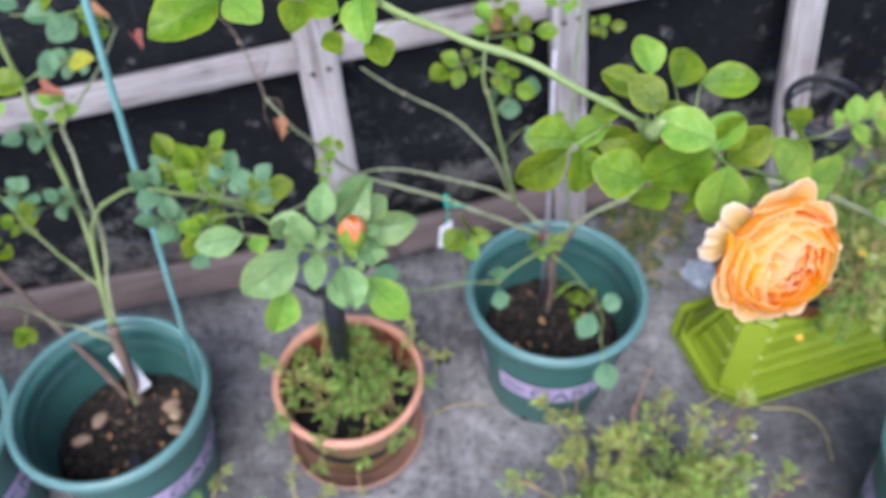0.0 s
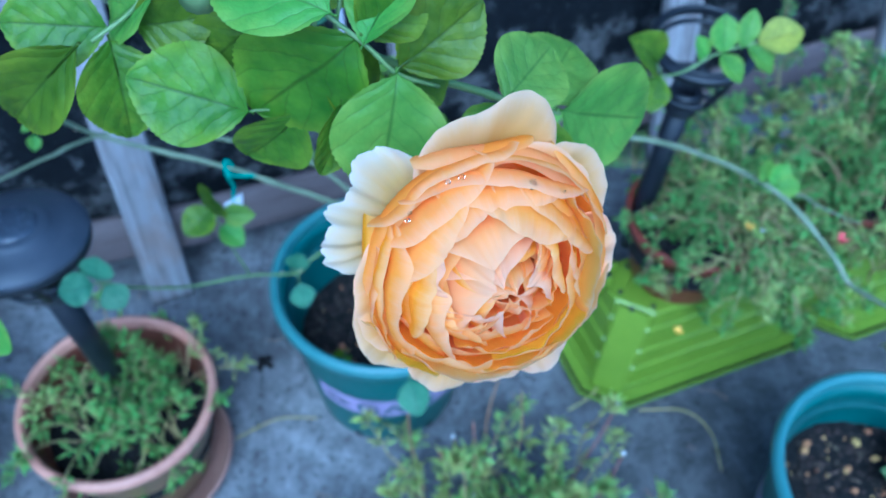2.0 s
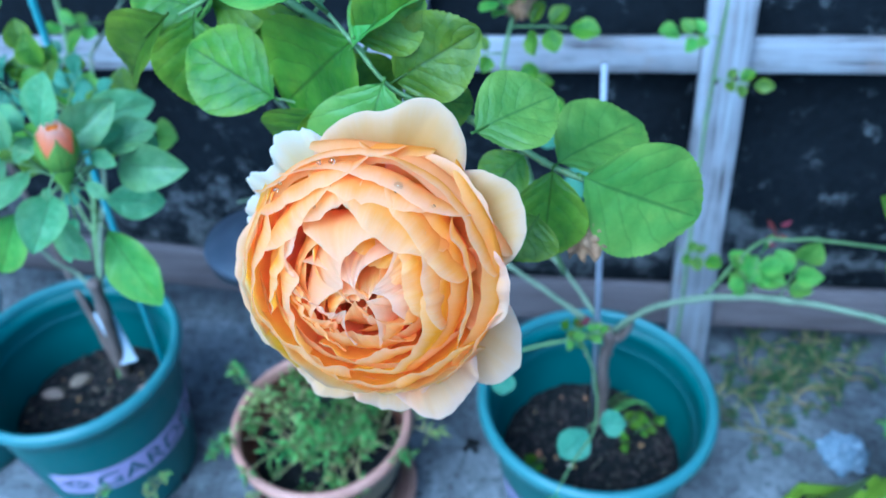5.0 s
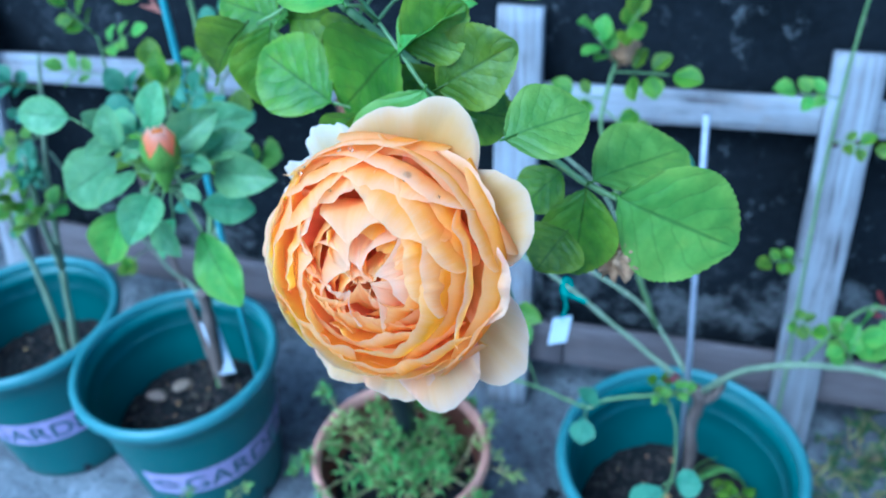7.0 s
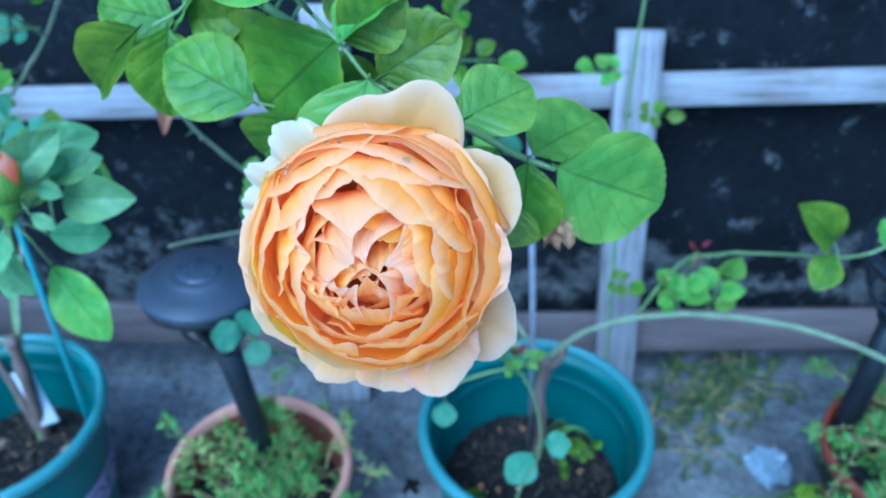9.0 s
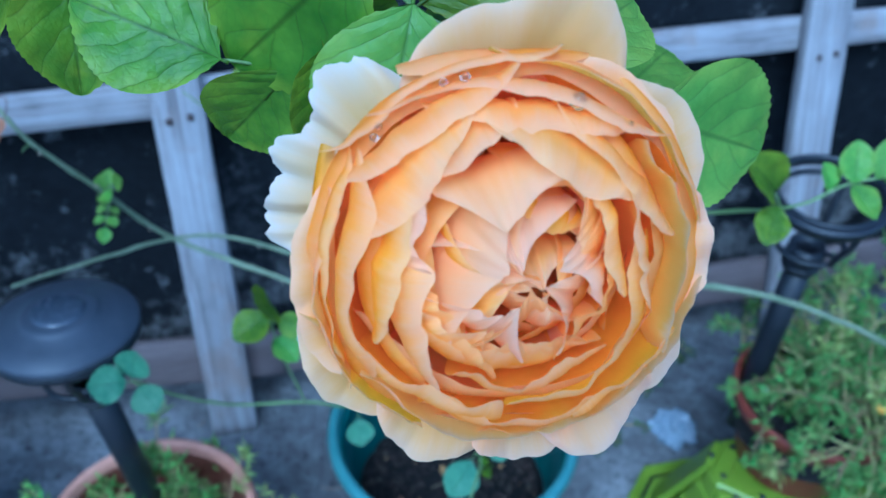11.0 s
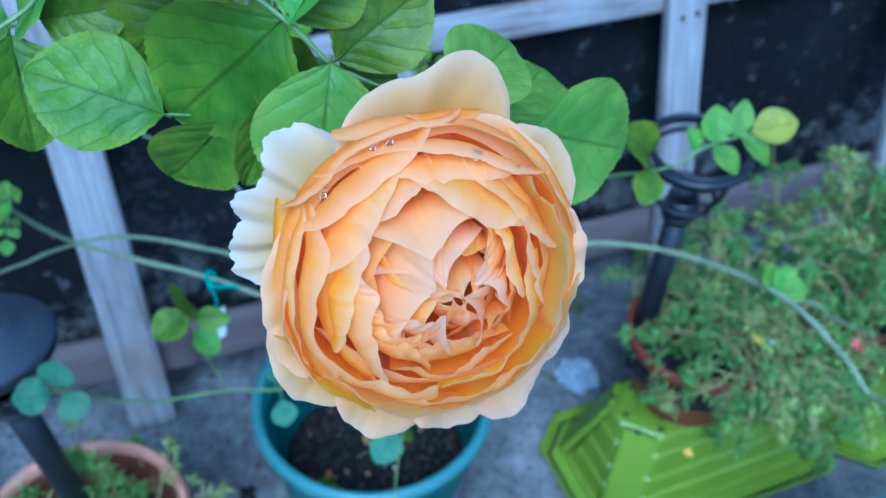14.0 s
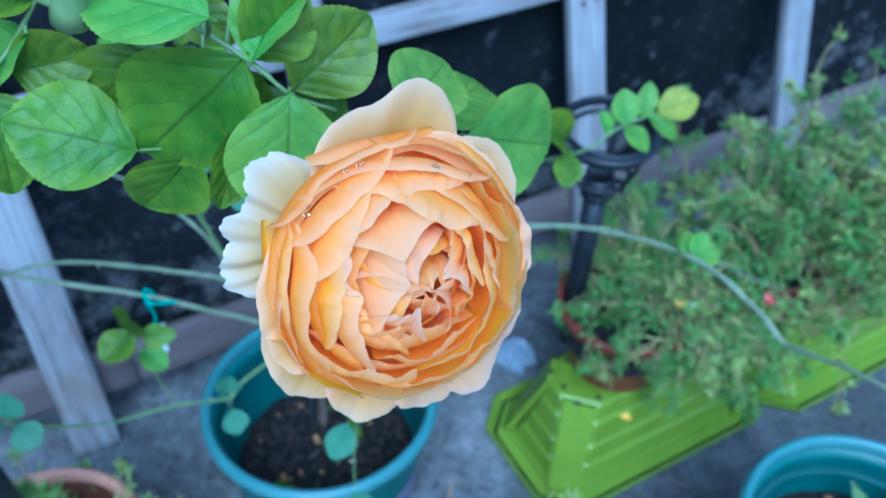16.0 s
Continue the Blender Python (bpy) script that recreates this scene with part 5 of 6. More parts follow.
leaf(rose, (-0.0454, -0.5094, 1.0509), (-0.0741, -0.4980, 1.0130), LEAF, 4, (-0.5, -0.6, 0.5), 0.95)
leaf(rose, (-0.0344, -0.5075, 1.0499), (-0.0390, -0.5190, 1.0150), LEAF, 3, (0.33, -0.78, 0.53), 1.05)
leaf(rose, (0.0160, -0.5260, 1.0600), (-0.0080, -0.5180, 1.0390), LEAF, 0, (0.13, -0.89, 0.44), 1.0)
leaf(rose, (0.0424, -0.5507, 1.0637), (0.0660, -0.5460, 1.0790), LEAF, 2, (-0.18, -0.90, 0.40), 1.4)
leaf(rose, (-0.0342, -0.4979, 1.0480), (-0.0680, -0.4890, 1.0530), LEAF, 0, (0.03, -0.89, 0.46), 1.1)
leaf(rose, (-0.0250, -0.5080, 1.0540), (0.0020, -0.5180, 1.0570), LEAF, 1, (0.14, -0.87, 0.48), 1.0)
leaf(rose, (0.0300, -0.5420, 1.0500), (0.0520, -0.5380, 1.0250), LEAF, 0, (0.18, -0.82, 0.55), 1.0)
leaf(rose, (0.0560, -0.5480, 1.0400), (0.0800, -0.5350, 1.0300), LEAF, 5, (-0.24, -0.80, 0.54), 1.0)
TOP = [((0.0295, -0.5674, 1.0867), (0.0003, -0.5379, 1.0898)), ((0.0509, -0.4821, 1.0609), (0.0775, -0.4555, 1.0672)), ((0.0610, -0.4956, 1.0729), (0.1009, -0.5080, 1.0736)), ((0.0421, -0.5557, 1.0640), (0.0660, -0.5342, 1.0757)),
       ((0.0130, -0.5294, 1.0872), (-0.0050, -0.5070, 1.1020)), ((-0.0076, -0.5092, 1.0793), (-0.0280, -0.5046, 1.0744)), ((-0.0165, -0.5138, 1.0681), (-0.0346, -0.4928, 1.0450)), ((0.0067, -0.5041, 1.0432), (-0.0200, -0.5017, 1.0330)),
       ((0.0200, -0.4900, 1.0700), (-0.0050, -0.4700, 1.0800)), ((0.0300, -0.4800, 1.0750), (0.0350, -0.4500, 1.0880)), ((0.0300, -0.5000, 1.0650), (0.0500, -0.5150, 1.0500))]
ARCH = [((-0.252, -0.404, 1.149), (-0.299, -0.421, 1.139)),
       ((-0.247, -0.404, 1.150), (-0.229, -0.433, 1.147)), ((-0.202, -0.419, 1.148), (-0.212, -0.445, 1.141)), ((-0.192, -0.440, 1.134), (-0.186, -0.462, 1.133)),
       ((-0.164, -0.430, 1.149), (-0.171, -0.463, 1.135)), ((-0.162, -0.450, 1.133), (-0.161, -0.476, 1.127)), ((-0.198, -0.419, 1.149), (-0.182, -0.444, 1.149))]
for i, (b, t) in enumerate(TOP + ARCH):
    stalk(rose, b)
    leaf(rose, b, t, LEAF_LIGHT if i % 3 == 0 else LEAF, i % 4, (-0.25, -0.5, 0.8), 0.9)
bud = part("bud", tube([Vector((-0.0036, -0.543, 1.084)), Vector((-0.0036, -0.545, 1.089)), Vector((-0.003, -0.548, 1.095)), Vector((-0.002, -0.551, 1.101))], 0.0066, 0.0022, 12), GREEN_CANE, rose, "green unopened rose bud")


# ---- the bush in the left pot: budding stem, thorny canes, tag, stake ----
left = thing("rose_bush", (-0.565, -0.012, 0.155), "thorny rose bush with one orange bud in a green pot", "rose bush", "roses in green pots")
part("trunk", tube(spline([(-0.560, -0.010, 0.14), (-0.553, -0.012, 0.23), (-0.545, -0.008, 0.33), (-0.540, -0.012, 0.372)], 6), 0.0085, 0.0085, 12, 0.35, 0.25), BARK, left, "old cut trunk")
cane(left, [(-0.575, 0.000, 0.14), (-0.63, 0.057, 0.27), (-0.69, 0.118, 0.394), (-0.735, 0.165, 0.50)], 0.0056, 0.0049, BARK, rng, 0, 0.2)
cane(left, [(-0.545, -0.005, 0.325), (-0.527, 0.034, 0.43), (-0.510, 0.063, 0.50), (-0.511, 0.089, 0.575), (-0.513, 0.128, 0.62), (-0.516, 0.152, 0.65), (-0.479, 0.149, 0.69), (-0.428, 0.145, 0.75), (-0.394, 0.141, 0.80)], 0.0036, 0.0020, OLD_CANE, rng, 22)
cane(left, [(-0.552, 0.000, 0.315), (-0.544, 0.050, 0.402), (-0.521, 0.053, 0.515), (-0.495, 0.040, 0.576), (-0.453, 0.002, 0.633), (-0.419, -0.031, 0.667), (-0.334, -0.138, 0.732), (-0.277, -0.227, 0.778), (-0.231, -0.356, 0.841), (-0.206, -0.400, 0.874), (-0.192, -0.408, 0.900)], 0.0036, 0.0015, GREEN_CANE, rng, 14)
cane(left, [(-0.550, 0.000, 0.318), (-0.600, 0.040, 0.330), (-0.629, 0.038, 0.359), (-0.663, 0.044, 0.408), (-0.704, 0.011, 0.503), (-0.73, 0.0, 0.60)], 0.0031, 0.0018, OLD_CANE, rng, 14)
cane(left, [(-0.530, 0.030, 0.410), (-0.565, 0.059, 0.444), (-0.597, 0.077, 0.516), (-0.618, 0.081, 0.606), (-0.627, 0.055, 0.688), (-0.62, 0.05, 0.76)], 0.0025, 0.0015, GREEN_CANE, rng, 10)
BUDL = [((-0.240, -0.402, 0.892), (-0.294, -0.407, 0.856)), ((-0.257, -0.398, 0.842), (-0.276, -0.414, 0.799)), ((-0.185, -0.409, 0.840), (-0.152, -0.434, 0.794)), ((-0.176, -0.383, 0.878), (-0.125, -0.389, 0.875)),
        ((-0.190, -0.391, 0.852), (-0.156, -0.377, 0.840)), ((-0.205, -0.420, 0.879), (-0.200, -0.461, 0.865)), ((-0.224, -0.407, 0.888), (-0.234, -0.441, 0.882)), ((-0.212, -0.400, 0.842), (-0.212, -0.426, 0.824)),
        ((-0.215, -0.391, 0.910), (-0.205, -0.379, 0.945)), ((-0.228, -0.410, 0.907), (-0.239, -0.399, 0.935)), ((-0.222, -0.397, 0.913), (-0.256, -0.380, 0.915)), ((-0.200, -0.395, 0.900), (-0.165, -0.375, 0.920)),
        ((-0.281, -0.389, 0.915), (-0.322, -0.394, 0.917)), ((-0.180, -0.385, 0.890), (-0.150, -0.365, 0.898)),
        ((-0.2016, -0.3736, 0.9034), (-0.1554, -0.3496, 0.9042)), ((-0.1932, -0.3839, 0.8996), (-0.1681, -0.3747, 0.8990)), ((-0.1846, -0.3652, 0.8866), (-0.1555, -0.3601, 0.8777)), ((-0.1795, -0.4022, 0.8995), (-0.1633, -0.4039, 0.8924)), ((-0.1776, -0.4213, 0.8914), (-0.1629, -0.4253, 0.8828)), ((-0.1920, -0.4356, 0.8979), (-0.1895, -0.4452, 0.8946)), ((-0.1962, -0.3806, 0.9080), (-0.1797, -0.3864, 0.8937)), ((-0.2154, -0.3971, 0.9062), (-0.2234, -0.4166, 0.9012)), ((-0.2359, -0.3988, 0.9079), (-0.2496, -0.4216, 0.9066)), ((-0.2048, -0.4234, 0.8596), (-0.1866, -0.4370, 0.8375)), ((-0.2432, -0.3891, 0.9098), (-0.2585, -0.4015, 0.9264))]
for i, (b, t) in enumerate(BUDL):
    stalk(left, b)
    leaf(left, b, t, LEAF_LIGHT if i in (1, 2) else LEAF_PALE, i % 4, (0.15, -0.68, 0.72), 0.80)
bq, bd = Vector((-0.1925, -0.4165, 0.8975)), Vector((0.10, 0.12, 0.95)).normalized()
flower_bud = part("flower_bud", lathe_along(bq, bd, ((0.001, 0.0040), (0.004, 0.0080), (0.010, 0.0094), (0.018, 0.0098), (0.025, 0.0078), (0.029, 0.0045), (0.031, 0.0012))), BUD_PETAL, left, "opening salmon orange rose bud in green sepals")
bud_frame = Matrix.Translation(bq) @ bd.to_track_quat('Z', 'Y').to_matrix().to_4x4()

part("hip", lathe_along(bq, bd, ((-0.016, 0.0018), (-0.011, 0.0026), (-0.008, 0.0050), (-0.004, 0.0066), (0.0, 0.0072), (0.004, 0.0086), (0.0045, 0.0005))), LEAF_LIGHT, flower_bud)


def bud_scale(name, k, count, span, height, belly, close, flare, material, nu=10, nv=14):
    """A petal or sepal wrapped round the bud: belly and closing radius, then how far its tip turns out."""
    verts, uvs = [], []
    for j in range(nv + 1):
        v = j / nv
        for i in range(nu + 1):
            u = 2 * i / nu - 1
            h = height * v * (1 - 0.10 * abs(u) ** 2 * v)
            r = between((0.0058, belly * 0.86, belly, belly * 0.94, close), v) + flare * max(0.0, v - 0.8) * 5 + 0.0004 * k % 0.0012
            wide = span * (1 - v ** 2.0) if name == "sepal" else span * (0.7 + 0.3 * math.sin(math.pi * v ** 0.7))
            th = 2 * math.pi * k / count + 0.35 + u * wide
            verts.append(bud_frame @ Vector((r * math.cos(th), r * math.sin(th), h)))
            uvs.append((i / nu, v))
    part(name, (verts, grid_faces(nu, nv), uvs), material, flower_bud)


for k in range(5):
    bud_scale("bud_petal", k, 5, radians(58), 0.0320 + 0.002 * (k % 2), 0.0112, 0.0040 + 0.0014 * (k % 3), 0.0006 * (k % 2), BUD_PETAL)
for k in range(5):
    bud_scale("sepal", k, 5, radians(50), 0.0275 + 0.003 * (k % 2), 0.0126, 0.0098, 0.0012 * (k % 2), LEAF_LIGHT)
CANEB = [((-0.302, -0.145, 0.773), (-0.304, -0.130, 0.801)), ((-0.345, -0.134, 0.772), (-0.339, -0.128, 0.794)), ((-0.356, -0.128, 0.774), (-0.372, -0.119, 0.793)), ((-0.360, -0.140, 0.763), (-0.377, -0.140, 0.775)),
         ((-0.306, -0.157, 0.763), (-0.329, -0.156, 0.774)), ((-0.297, -0.149, 0.771), (-0.276, -0.161, 0.782)), ((-0.312, -0.176, 0.746), (-0.315, -0.168, 0.767)), ((-0.372, -0.178, 0.729), (-0.386, -0.186, 0.736)),
         ((-0.349, -0.180, 0.733), (-0.361, -0.180, 0.747)), ((-0.283, -0.182, 0.747), (-0.259, -0.191, 0.762)), ((-0.289, -0.223, 0.713), (-0.265, -0.231, 0.728)), ((-0.351, -0.209, 0.710), (-0.336, -0.233, 0.709)),
         ((-0.305, -0.186, 0.739), (-0.328, -0.193, 0.744)), ((-0.265, -0.180, 0.753), (-0.233, -0.197, 0.764))]
for i, (b, t) in enumerate(CANEB):
    stalk(left, b)
    leaf(left, b, t, (LEAF, LEAF_LIGHT, LEAF_BLUE)[i % 3], i % 4, (0.0, -0.6, 0.8), 1.1)
CANEA = [((-0.494, 0.006, 0.837), (-0.536, 0.006, 0.843), LEAF), ((-0.463, 0.004, 0.843), (-0.457, 0.014, 0.868), LEAF_BLUE), ((-0.442, 0.004, 0.848), (-0.409, -0.007, 0.862), LEAF_YELLOW), ((-0.474, -0.006, 0.832), (-0.443, -0.041, 0.826), None),
         ((-0.422, 0.045, 0.885), (-0.452, 0.020, 0.874), LEAF_BLUE), ((-0.440, 0.053, 0.888), (-0.476, 0.051, 0.893), LEAF_BLUE), ((-0.398, 0.043, 0.889), (-0.371, 0.013, 0.887), None), ((-0.357, 0.007, 0.870), (-0.346, -0.027, 0.861), None),
         ((-0.483, 0.072, 0.893), (-0.508, 0.082, 0.911), LEAF_BLUE), ((-0.463, 0.068, 0.895), (-0.434, 0.064, 0.914), LEAF)]
for i, (b, t, mt) in enumerate(CANEA):
    stalk(left, b)
    leaf(left, b, Vector(b).lerp(Vector(t), 1.0 if mt else 0.75), mt or DRY_LEAF, 6 if mt is None else i % 4, (0, -0.6, 0.8), 1.0, "" if mt else "curled brown dry leaf")
cane(left, [(-0.428, 0.145, 0.75), (-0.44, 0.08, 0.81), (-0.47, 0.02, 0.838), (-0.494, 0.006, 0.837)], 0.0016, 0.0009, GREEN_CANE, rng)
cane(left, [(-0.394, 0.141, 0.80), (-0.40, 0.08, 0.87), (-0.44, 0.05, 0.888), (-0.49, 0.06, 0.893)], 0.0016, 0.0009, GREEN_CANE, rng)
for b, t in (((-0.333, -0.229, 0.829), (-0.341, -0.212, 0.860)), ((-0.321, -0.230, 0.831), (-0.299, -0.218, 0.866)), ((-0.298, -0.244, 0.825), (-0.287, -0.237, 0.853)), ((-0.284, -0.251, 0.823), (-0.255, -0.264, 0.839)), ((-0.339, -0.256, 0.805), (-0.360, -0.256, 0.820)), ((-0.351, -0.226, 0.827), (-0.367, -0.226, 0.843)), ((-0.309, -0.259, 0.811), (-0.331, -0.278, 0.809)), ((-0.275, -0.260, 0.818), (-0.261, -0.258, 0.842)), ((-0.314, -0.238, 0.826), (-0.321, -0.226, 0.854))):
    stalk(left, b)
    compound(left, b, Vector(t) - Vector(b), (Vector(t) - Vector(b)).length, rng.choice((LEAF, LEAF_LIGHT, LEAF_BLUE)), rng, 2, size=0.028)
LOWL = [((-0.632, 0.133, 0.514), (-0.593, 0.119, 0.528)), ((-0.639, 0.125, 0.506), (-0.653, 0.131, 0.523)), ((-0.644, 0.123, 0.503), (-0.630, 0.105, 0.508)), ((-0.663, -0.004, 0.396), (-0.673, 0.001, 0.413)),
        ((-0.663, -0.004, 0.396), (-0.640, -0.016, 0.407)), ((-0.666, -0.004, 0.395), (-0.676, -0.022, 0.393)), ((-0.662, 0.111, 0.489), (-0.673, 0.110, 0.501)), ((-0.665, 0.102, 0.481), (-0.647, 0.081, 0.484))]
for i, (b, t) in enumerate(LOWL):
    stalk(left, b)
    leaf(left, b, t, LEAF, i % 4, (0, -0.6, 0.8), 1.2)
for q, w in (((-0.63, 0.05, 0.70), (-0.5, -0.3, 0.3)), ((-0.62, 0.05, 0.76), (-0.3, -0.2, 0.6)), ((-0.61, 0.08, 0.62), (0.4, -0.5, 0.2)), ((-0.516, 0.15, 0.65), (-0.6, -0.3, 0.2)), ((-0.48, 0.15, 0.70), (-0.4, -0.5, 0.2)),
             ((-0.43, 0.145, 0.76), (-0.7, -0.2, 0.1)), ((-0.394, 0.141, 0.80), (-0.5, -0.3, 0.5)), ((-0.51, 0.09, 0.58), (-0.7, -0.4, 0.1)), ((-0.62, 0.05, 0.74), (0.5, 0.0, 0.3))):
    compound(left, q, w, 0.055, rng.choice((LEAF, LEAF_BLUE, LEAF_LIGHT)), rng, 2)

stake = thing("plant_stake", (-0.448, -0.070, 0.15), "thin turquoise plastic-coated plant stake", "plant stake")
part("rod", tube([Vector((-0.449, -0.069, 0.11)), Vector((-0.419, -0.086, 0.5)), Vector((-0.385, -0.105, 0.9)), Vector((-0.360, -0.119, 1.2))], 0.0040, 0.0040, 12), TURQ, stake)
tag = thing("plant_tag", (-0.542, -0.013, 0.19), "blank white plastic plant tag hanging in the pot", "plant tag", "plant tags")
tv, tf, tu = board((-0.560, 0.003, 0.290), (-0.541, -0.014, 0.190), 0.026, 0.0012, (0.85, 0.5, -0.1), 1, 8, 0.0002)
part("card", (tv, tf), WHITE, tag, smooth=False)


# ---- the bush in the middle pot ----
mid = thing("rose_bush", (0.204, -0.045, 0.155), "pruned rose bush with long bare canes in a green pot", "rose bush", "roses in green pots")
part("trunk", tube(spline([(0.204, -0.045, 0.13), (0.206, -0.05, 0.22), (0.200, -0.05, 0.30), (0.204, -0.055, 0.355), (0.196, -0.055, 0.375)], 7), 0.0066, 0.0085, 12, 0.3, 0.2), BARK, mid, "grey-brown woody trunk")
part("pruned_stub", tube(spline([(0.203, -0.052, 0.345), (0.222, -0.058, 0.375), (0.226, -0.06, 0.405)], 5), 0.0065, 0.0055, 10, 0.3), BARK, mid)
G = (0.200, -0.052, 0.362)
cane(mid, [G, (0.100, -0.020, 0.420), (0.019, 0.001, 0.4715), (-0.1116, 0.0305, 0.5405), (-0.160, -0.010, 0.640), (-0.200, -0.045, 0.725), (-0.2271, -0.0365, 0.775)], 0.0035, 0.0018, OLD_CANE, rng, 10)
cane(mid, [(-0.2271, -0.0365, 0.775), (-0.231, 0.002, 0.778), (-0.236, 0.035, 0.791), (-0.246, 0.065, 0.813), (-0.260, 0.096, 0.821)], 0.0017, 0.0008, BARK, rng, 4)
cane(mid, [(-0.231, 0.002, 0.778), (-0.219, -0.009, 0.799), (-0.210, 0.006, 0.812)], 0.0009, 0.0005, BARK, rng)
cane(mid, [(-0.2271, -0.0365, 0.775), (-0.212, -0.035, 0.766), (-0.211, -0.062, 0.758)], 0.0008, 0.0005, BARK, rng)
cane(mid, [(-0.2271, -0.0365, 0.775), (-0.233, -0.041, 0.756), (-0.229, -0.066, 0.750)], 0.0007, 0.0004, BARK, rng)
cane(mid, [G, (0.130, 0.000, 0.440), (0.050, 0.025, 0.480), (-0.046, 0.043, 0.5206), (-0.110, 0.032, 0.540), (-0.200, -0.020, 0.560), (-0.260, -0.060, 0.575)], 0.0029, 0.0017, OLD_CANE, rng, 8)
cane(mid, [(0.135, 0.000, 0.435), (0.106, 0.000, 0.526), (0.075, 0.03, 0.57), (0.046, 0.060, 0.593), (-0.030, 0.085, 0.645), (-0.077, 0.100, 0.687)], 0.0024, 0.0013, OLD_CANE, rng, 6)
cane(mid, [(0.140, -0.010, 0.430), (0.105, -0.040, 0.560), (0.074, -0.050, 0.691), (0.060, -0.05, 0.75), (0.075, -0.03, 0.83)], 0.0029, 0.0019, GREEN_CANE, rng, 6)
cane(mid, [G, (0.253, -0.085, 0.455), (0.340, -0.12, 0.512), (0.430, -0.145, 0.525), (0.513, -0.174, 0.521), (0.560, -0.250, 0.540), (0.585, -0.330, 0.555), (0.600, -0.4105, 0.5405), (0.6107, -0.4413, 0.518), (0.605, -0.500, 0.550), (0.602, -0.541, 0.570), (0.610, -0.600, 0.580)], 0.0040, 0.0024, OLD_CANE, rng, 10)
cane(mid, [(0.585, -0.330, 0.555), (0.640, -0.318, 0.520), (0.700, -0.310, 0.468), (0.765, -0.306, 0.417), (0.830, -0.292, 0.365)], 0.0017, 0.0010, OLD_CANE, random.Random(4), 5)
cane(mid, [(0.300, -0.10, 0.49), (0.33, -0.13, 0.60), (0.352, -0.170, 0.645), (0.3824, -0.2142, 0.682), (0.4164, -0.2873, 0.739), (0.45, -0.30, 0.765), (0.5105, -0.321, 0.788)], 0.0022, 0.0009, GREEN_CANE, rng, 4)
cane(mid, [G, (0.150, -0.09, 0.390), (0.0905, -0.115, 0.394), (0.0676, -0.12, 0.38), (0.010, -0.135, 0.42), (-0.060, -0.150, 0.450), (-0.105, -0.185, 0.515), (-0.132, -0.222, 0.585)], 0.0024, 0.0012, GREEN_CANE, rng, 4)
cane(mid, [(0.160, -0.085, 0.388), (0.175, -0.16, 0.42), (0.1738, -0.2634, 0.4541), (0.150, -0.320, 0.465), (0.132, -0.360, 0.470)], 0.0018, 0.0009, GREEN_CANE, rng, 2)
cane(mid, [(0.010, -0.135, 0.42), (-0.005, -0.16, 0.52), (-0.012, -0.185, 0.60)], 0.0011, 0.0009, GREEN_CANE, rng, 0)
leaf(mid, (-0.006, -0.190, 0.618), (-0.022, -0.216, 0.650), LEAF, 5, (-0.05, -0.6, 0.8), 1.0)
stalk(mid, (-0.006, -0.190, 0.618))
leaf(mid, (-0.012, -0.185, 0.605), (-0.045, -0.200, 0.596), LEAF, 0, (-0.05, -0.6, 0.8), 1.1)
stalk(mid, (-0.012, -0.185, 0.605))
leaf(mid, (-0.004, -0.18, 0.590), (0.026, -0.195, 0.588), LEAF_LIGHT, 3, (-0.05, -0.6, 0.8), 0.9)
stalk(mid, (-0.004, -0.18, 0.590))
leaf(mid, (-0.010, -0.17, 0.560), (0.010, -0.19, 0.545), LEAF_LIGHT, 1, (-0.05, -0.6, 0.8), 1.0)
stalk(mid, (-0.010, -0.17, 0.560))
leaf(mid, (0.132, -0.362, 0.470), (0.128, -0.395, 0.450), LEAF_BLUE, 1, (-0.05, -0.6, 0.8), 1.0)
stalk(mid, (0.132, -0.362, 0.470))
leaf(mid, (0.165, -0.262, 0.440), (0.140, -0.284, 0.415), LEAF_BLUE, 0, (-0.05, -0.6, 0.8), 1.1)
stalk(mid, (0.165, -0.262, 0.440))
leaf(mid, (0.178, -0.262, 0.455), (0.205, -0.270, 0.465), LEAF_BLUE, 5, (-0.05, -0.6, 0.8), 1.1)
stalk(mid, (0.178, -0.262, 0.455))
leaf(mid, (0.065, -0.115, 0.385), (0.078, -0.120, 0.415), LEAF_BLUE, 0, (-0.05, -0.6, 0.8), 1.1)
stalk(mid, (0.065, -0.115, 0.385))
leaf(mid, (0.068, -0.13, 0.37), (0.066, -0.15, 0.345), LEAF_BLUE, 5, (-0.05, -0.6, 0.8), 1.1)
stalk(mid, (0.068, -0.13, 0.37))
for q, d in (((-0.136, -0.228, 0.590), (-0.030, -0.006, 0.008)), ((-0.132, -0.222, 0.588), (0.008, 0.004, 0.030)), ((-0.128, -0.224, 0.580), (0.012, -0.018, -0.018))):
    leaf(mid, q, Vector(q) + Vector(d), LEAF_BLUE, 5, (-0.05, -0.6, 0.8), 1.15)
    stalk(mid, q)
leaf(mid, (0.405, -0.275, 0.745), (0.360, -0.280, 0.786), LEAF, 3, (-0.05, -0.6, 0.8), 0.8)
stalk(mid, (0.405, -0.275, 0.745))
leaf(mid, (0.404, -0.284, 0.738), (0.382, -0.31, 0.722), LEAF, 0, (-0.05, -0.6, 0.8), 0.9)
stalk(mid, (0.404, -0.284, 0.738))
leaf(mid, (0.478, -0.312, 0.778), (0.515, -0.322, 0.790), LEAF_YELLOW, 0, (-0.05, -0.6, 0.8), 1.0)
stalk(mid, (0.478, -0.312, 0.778))
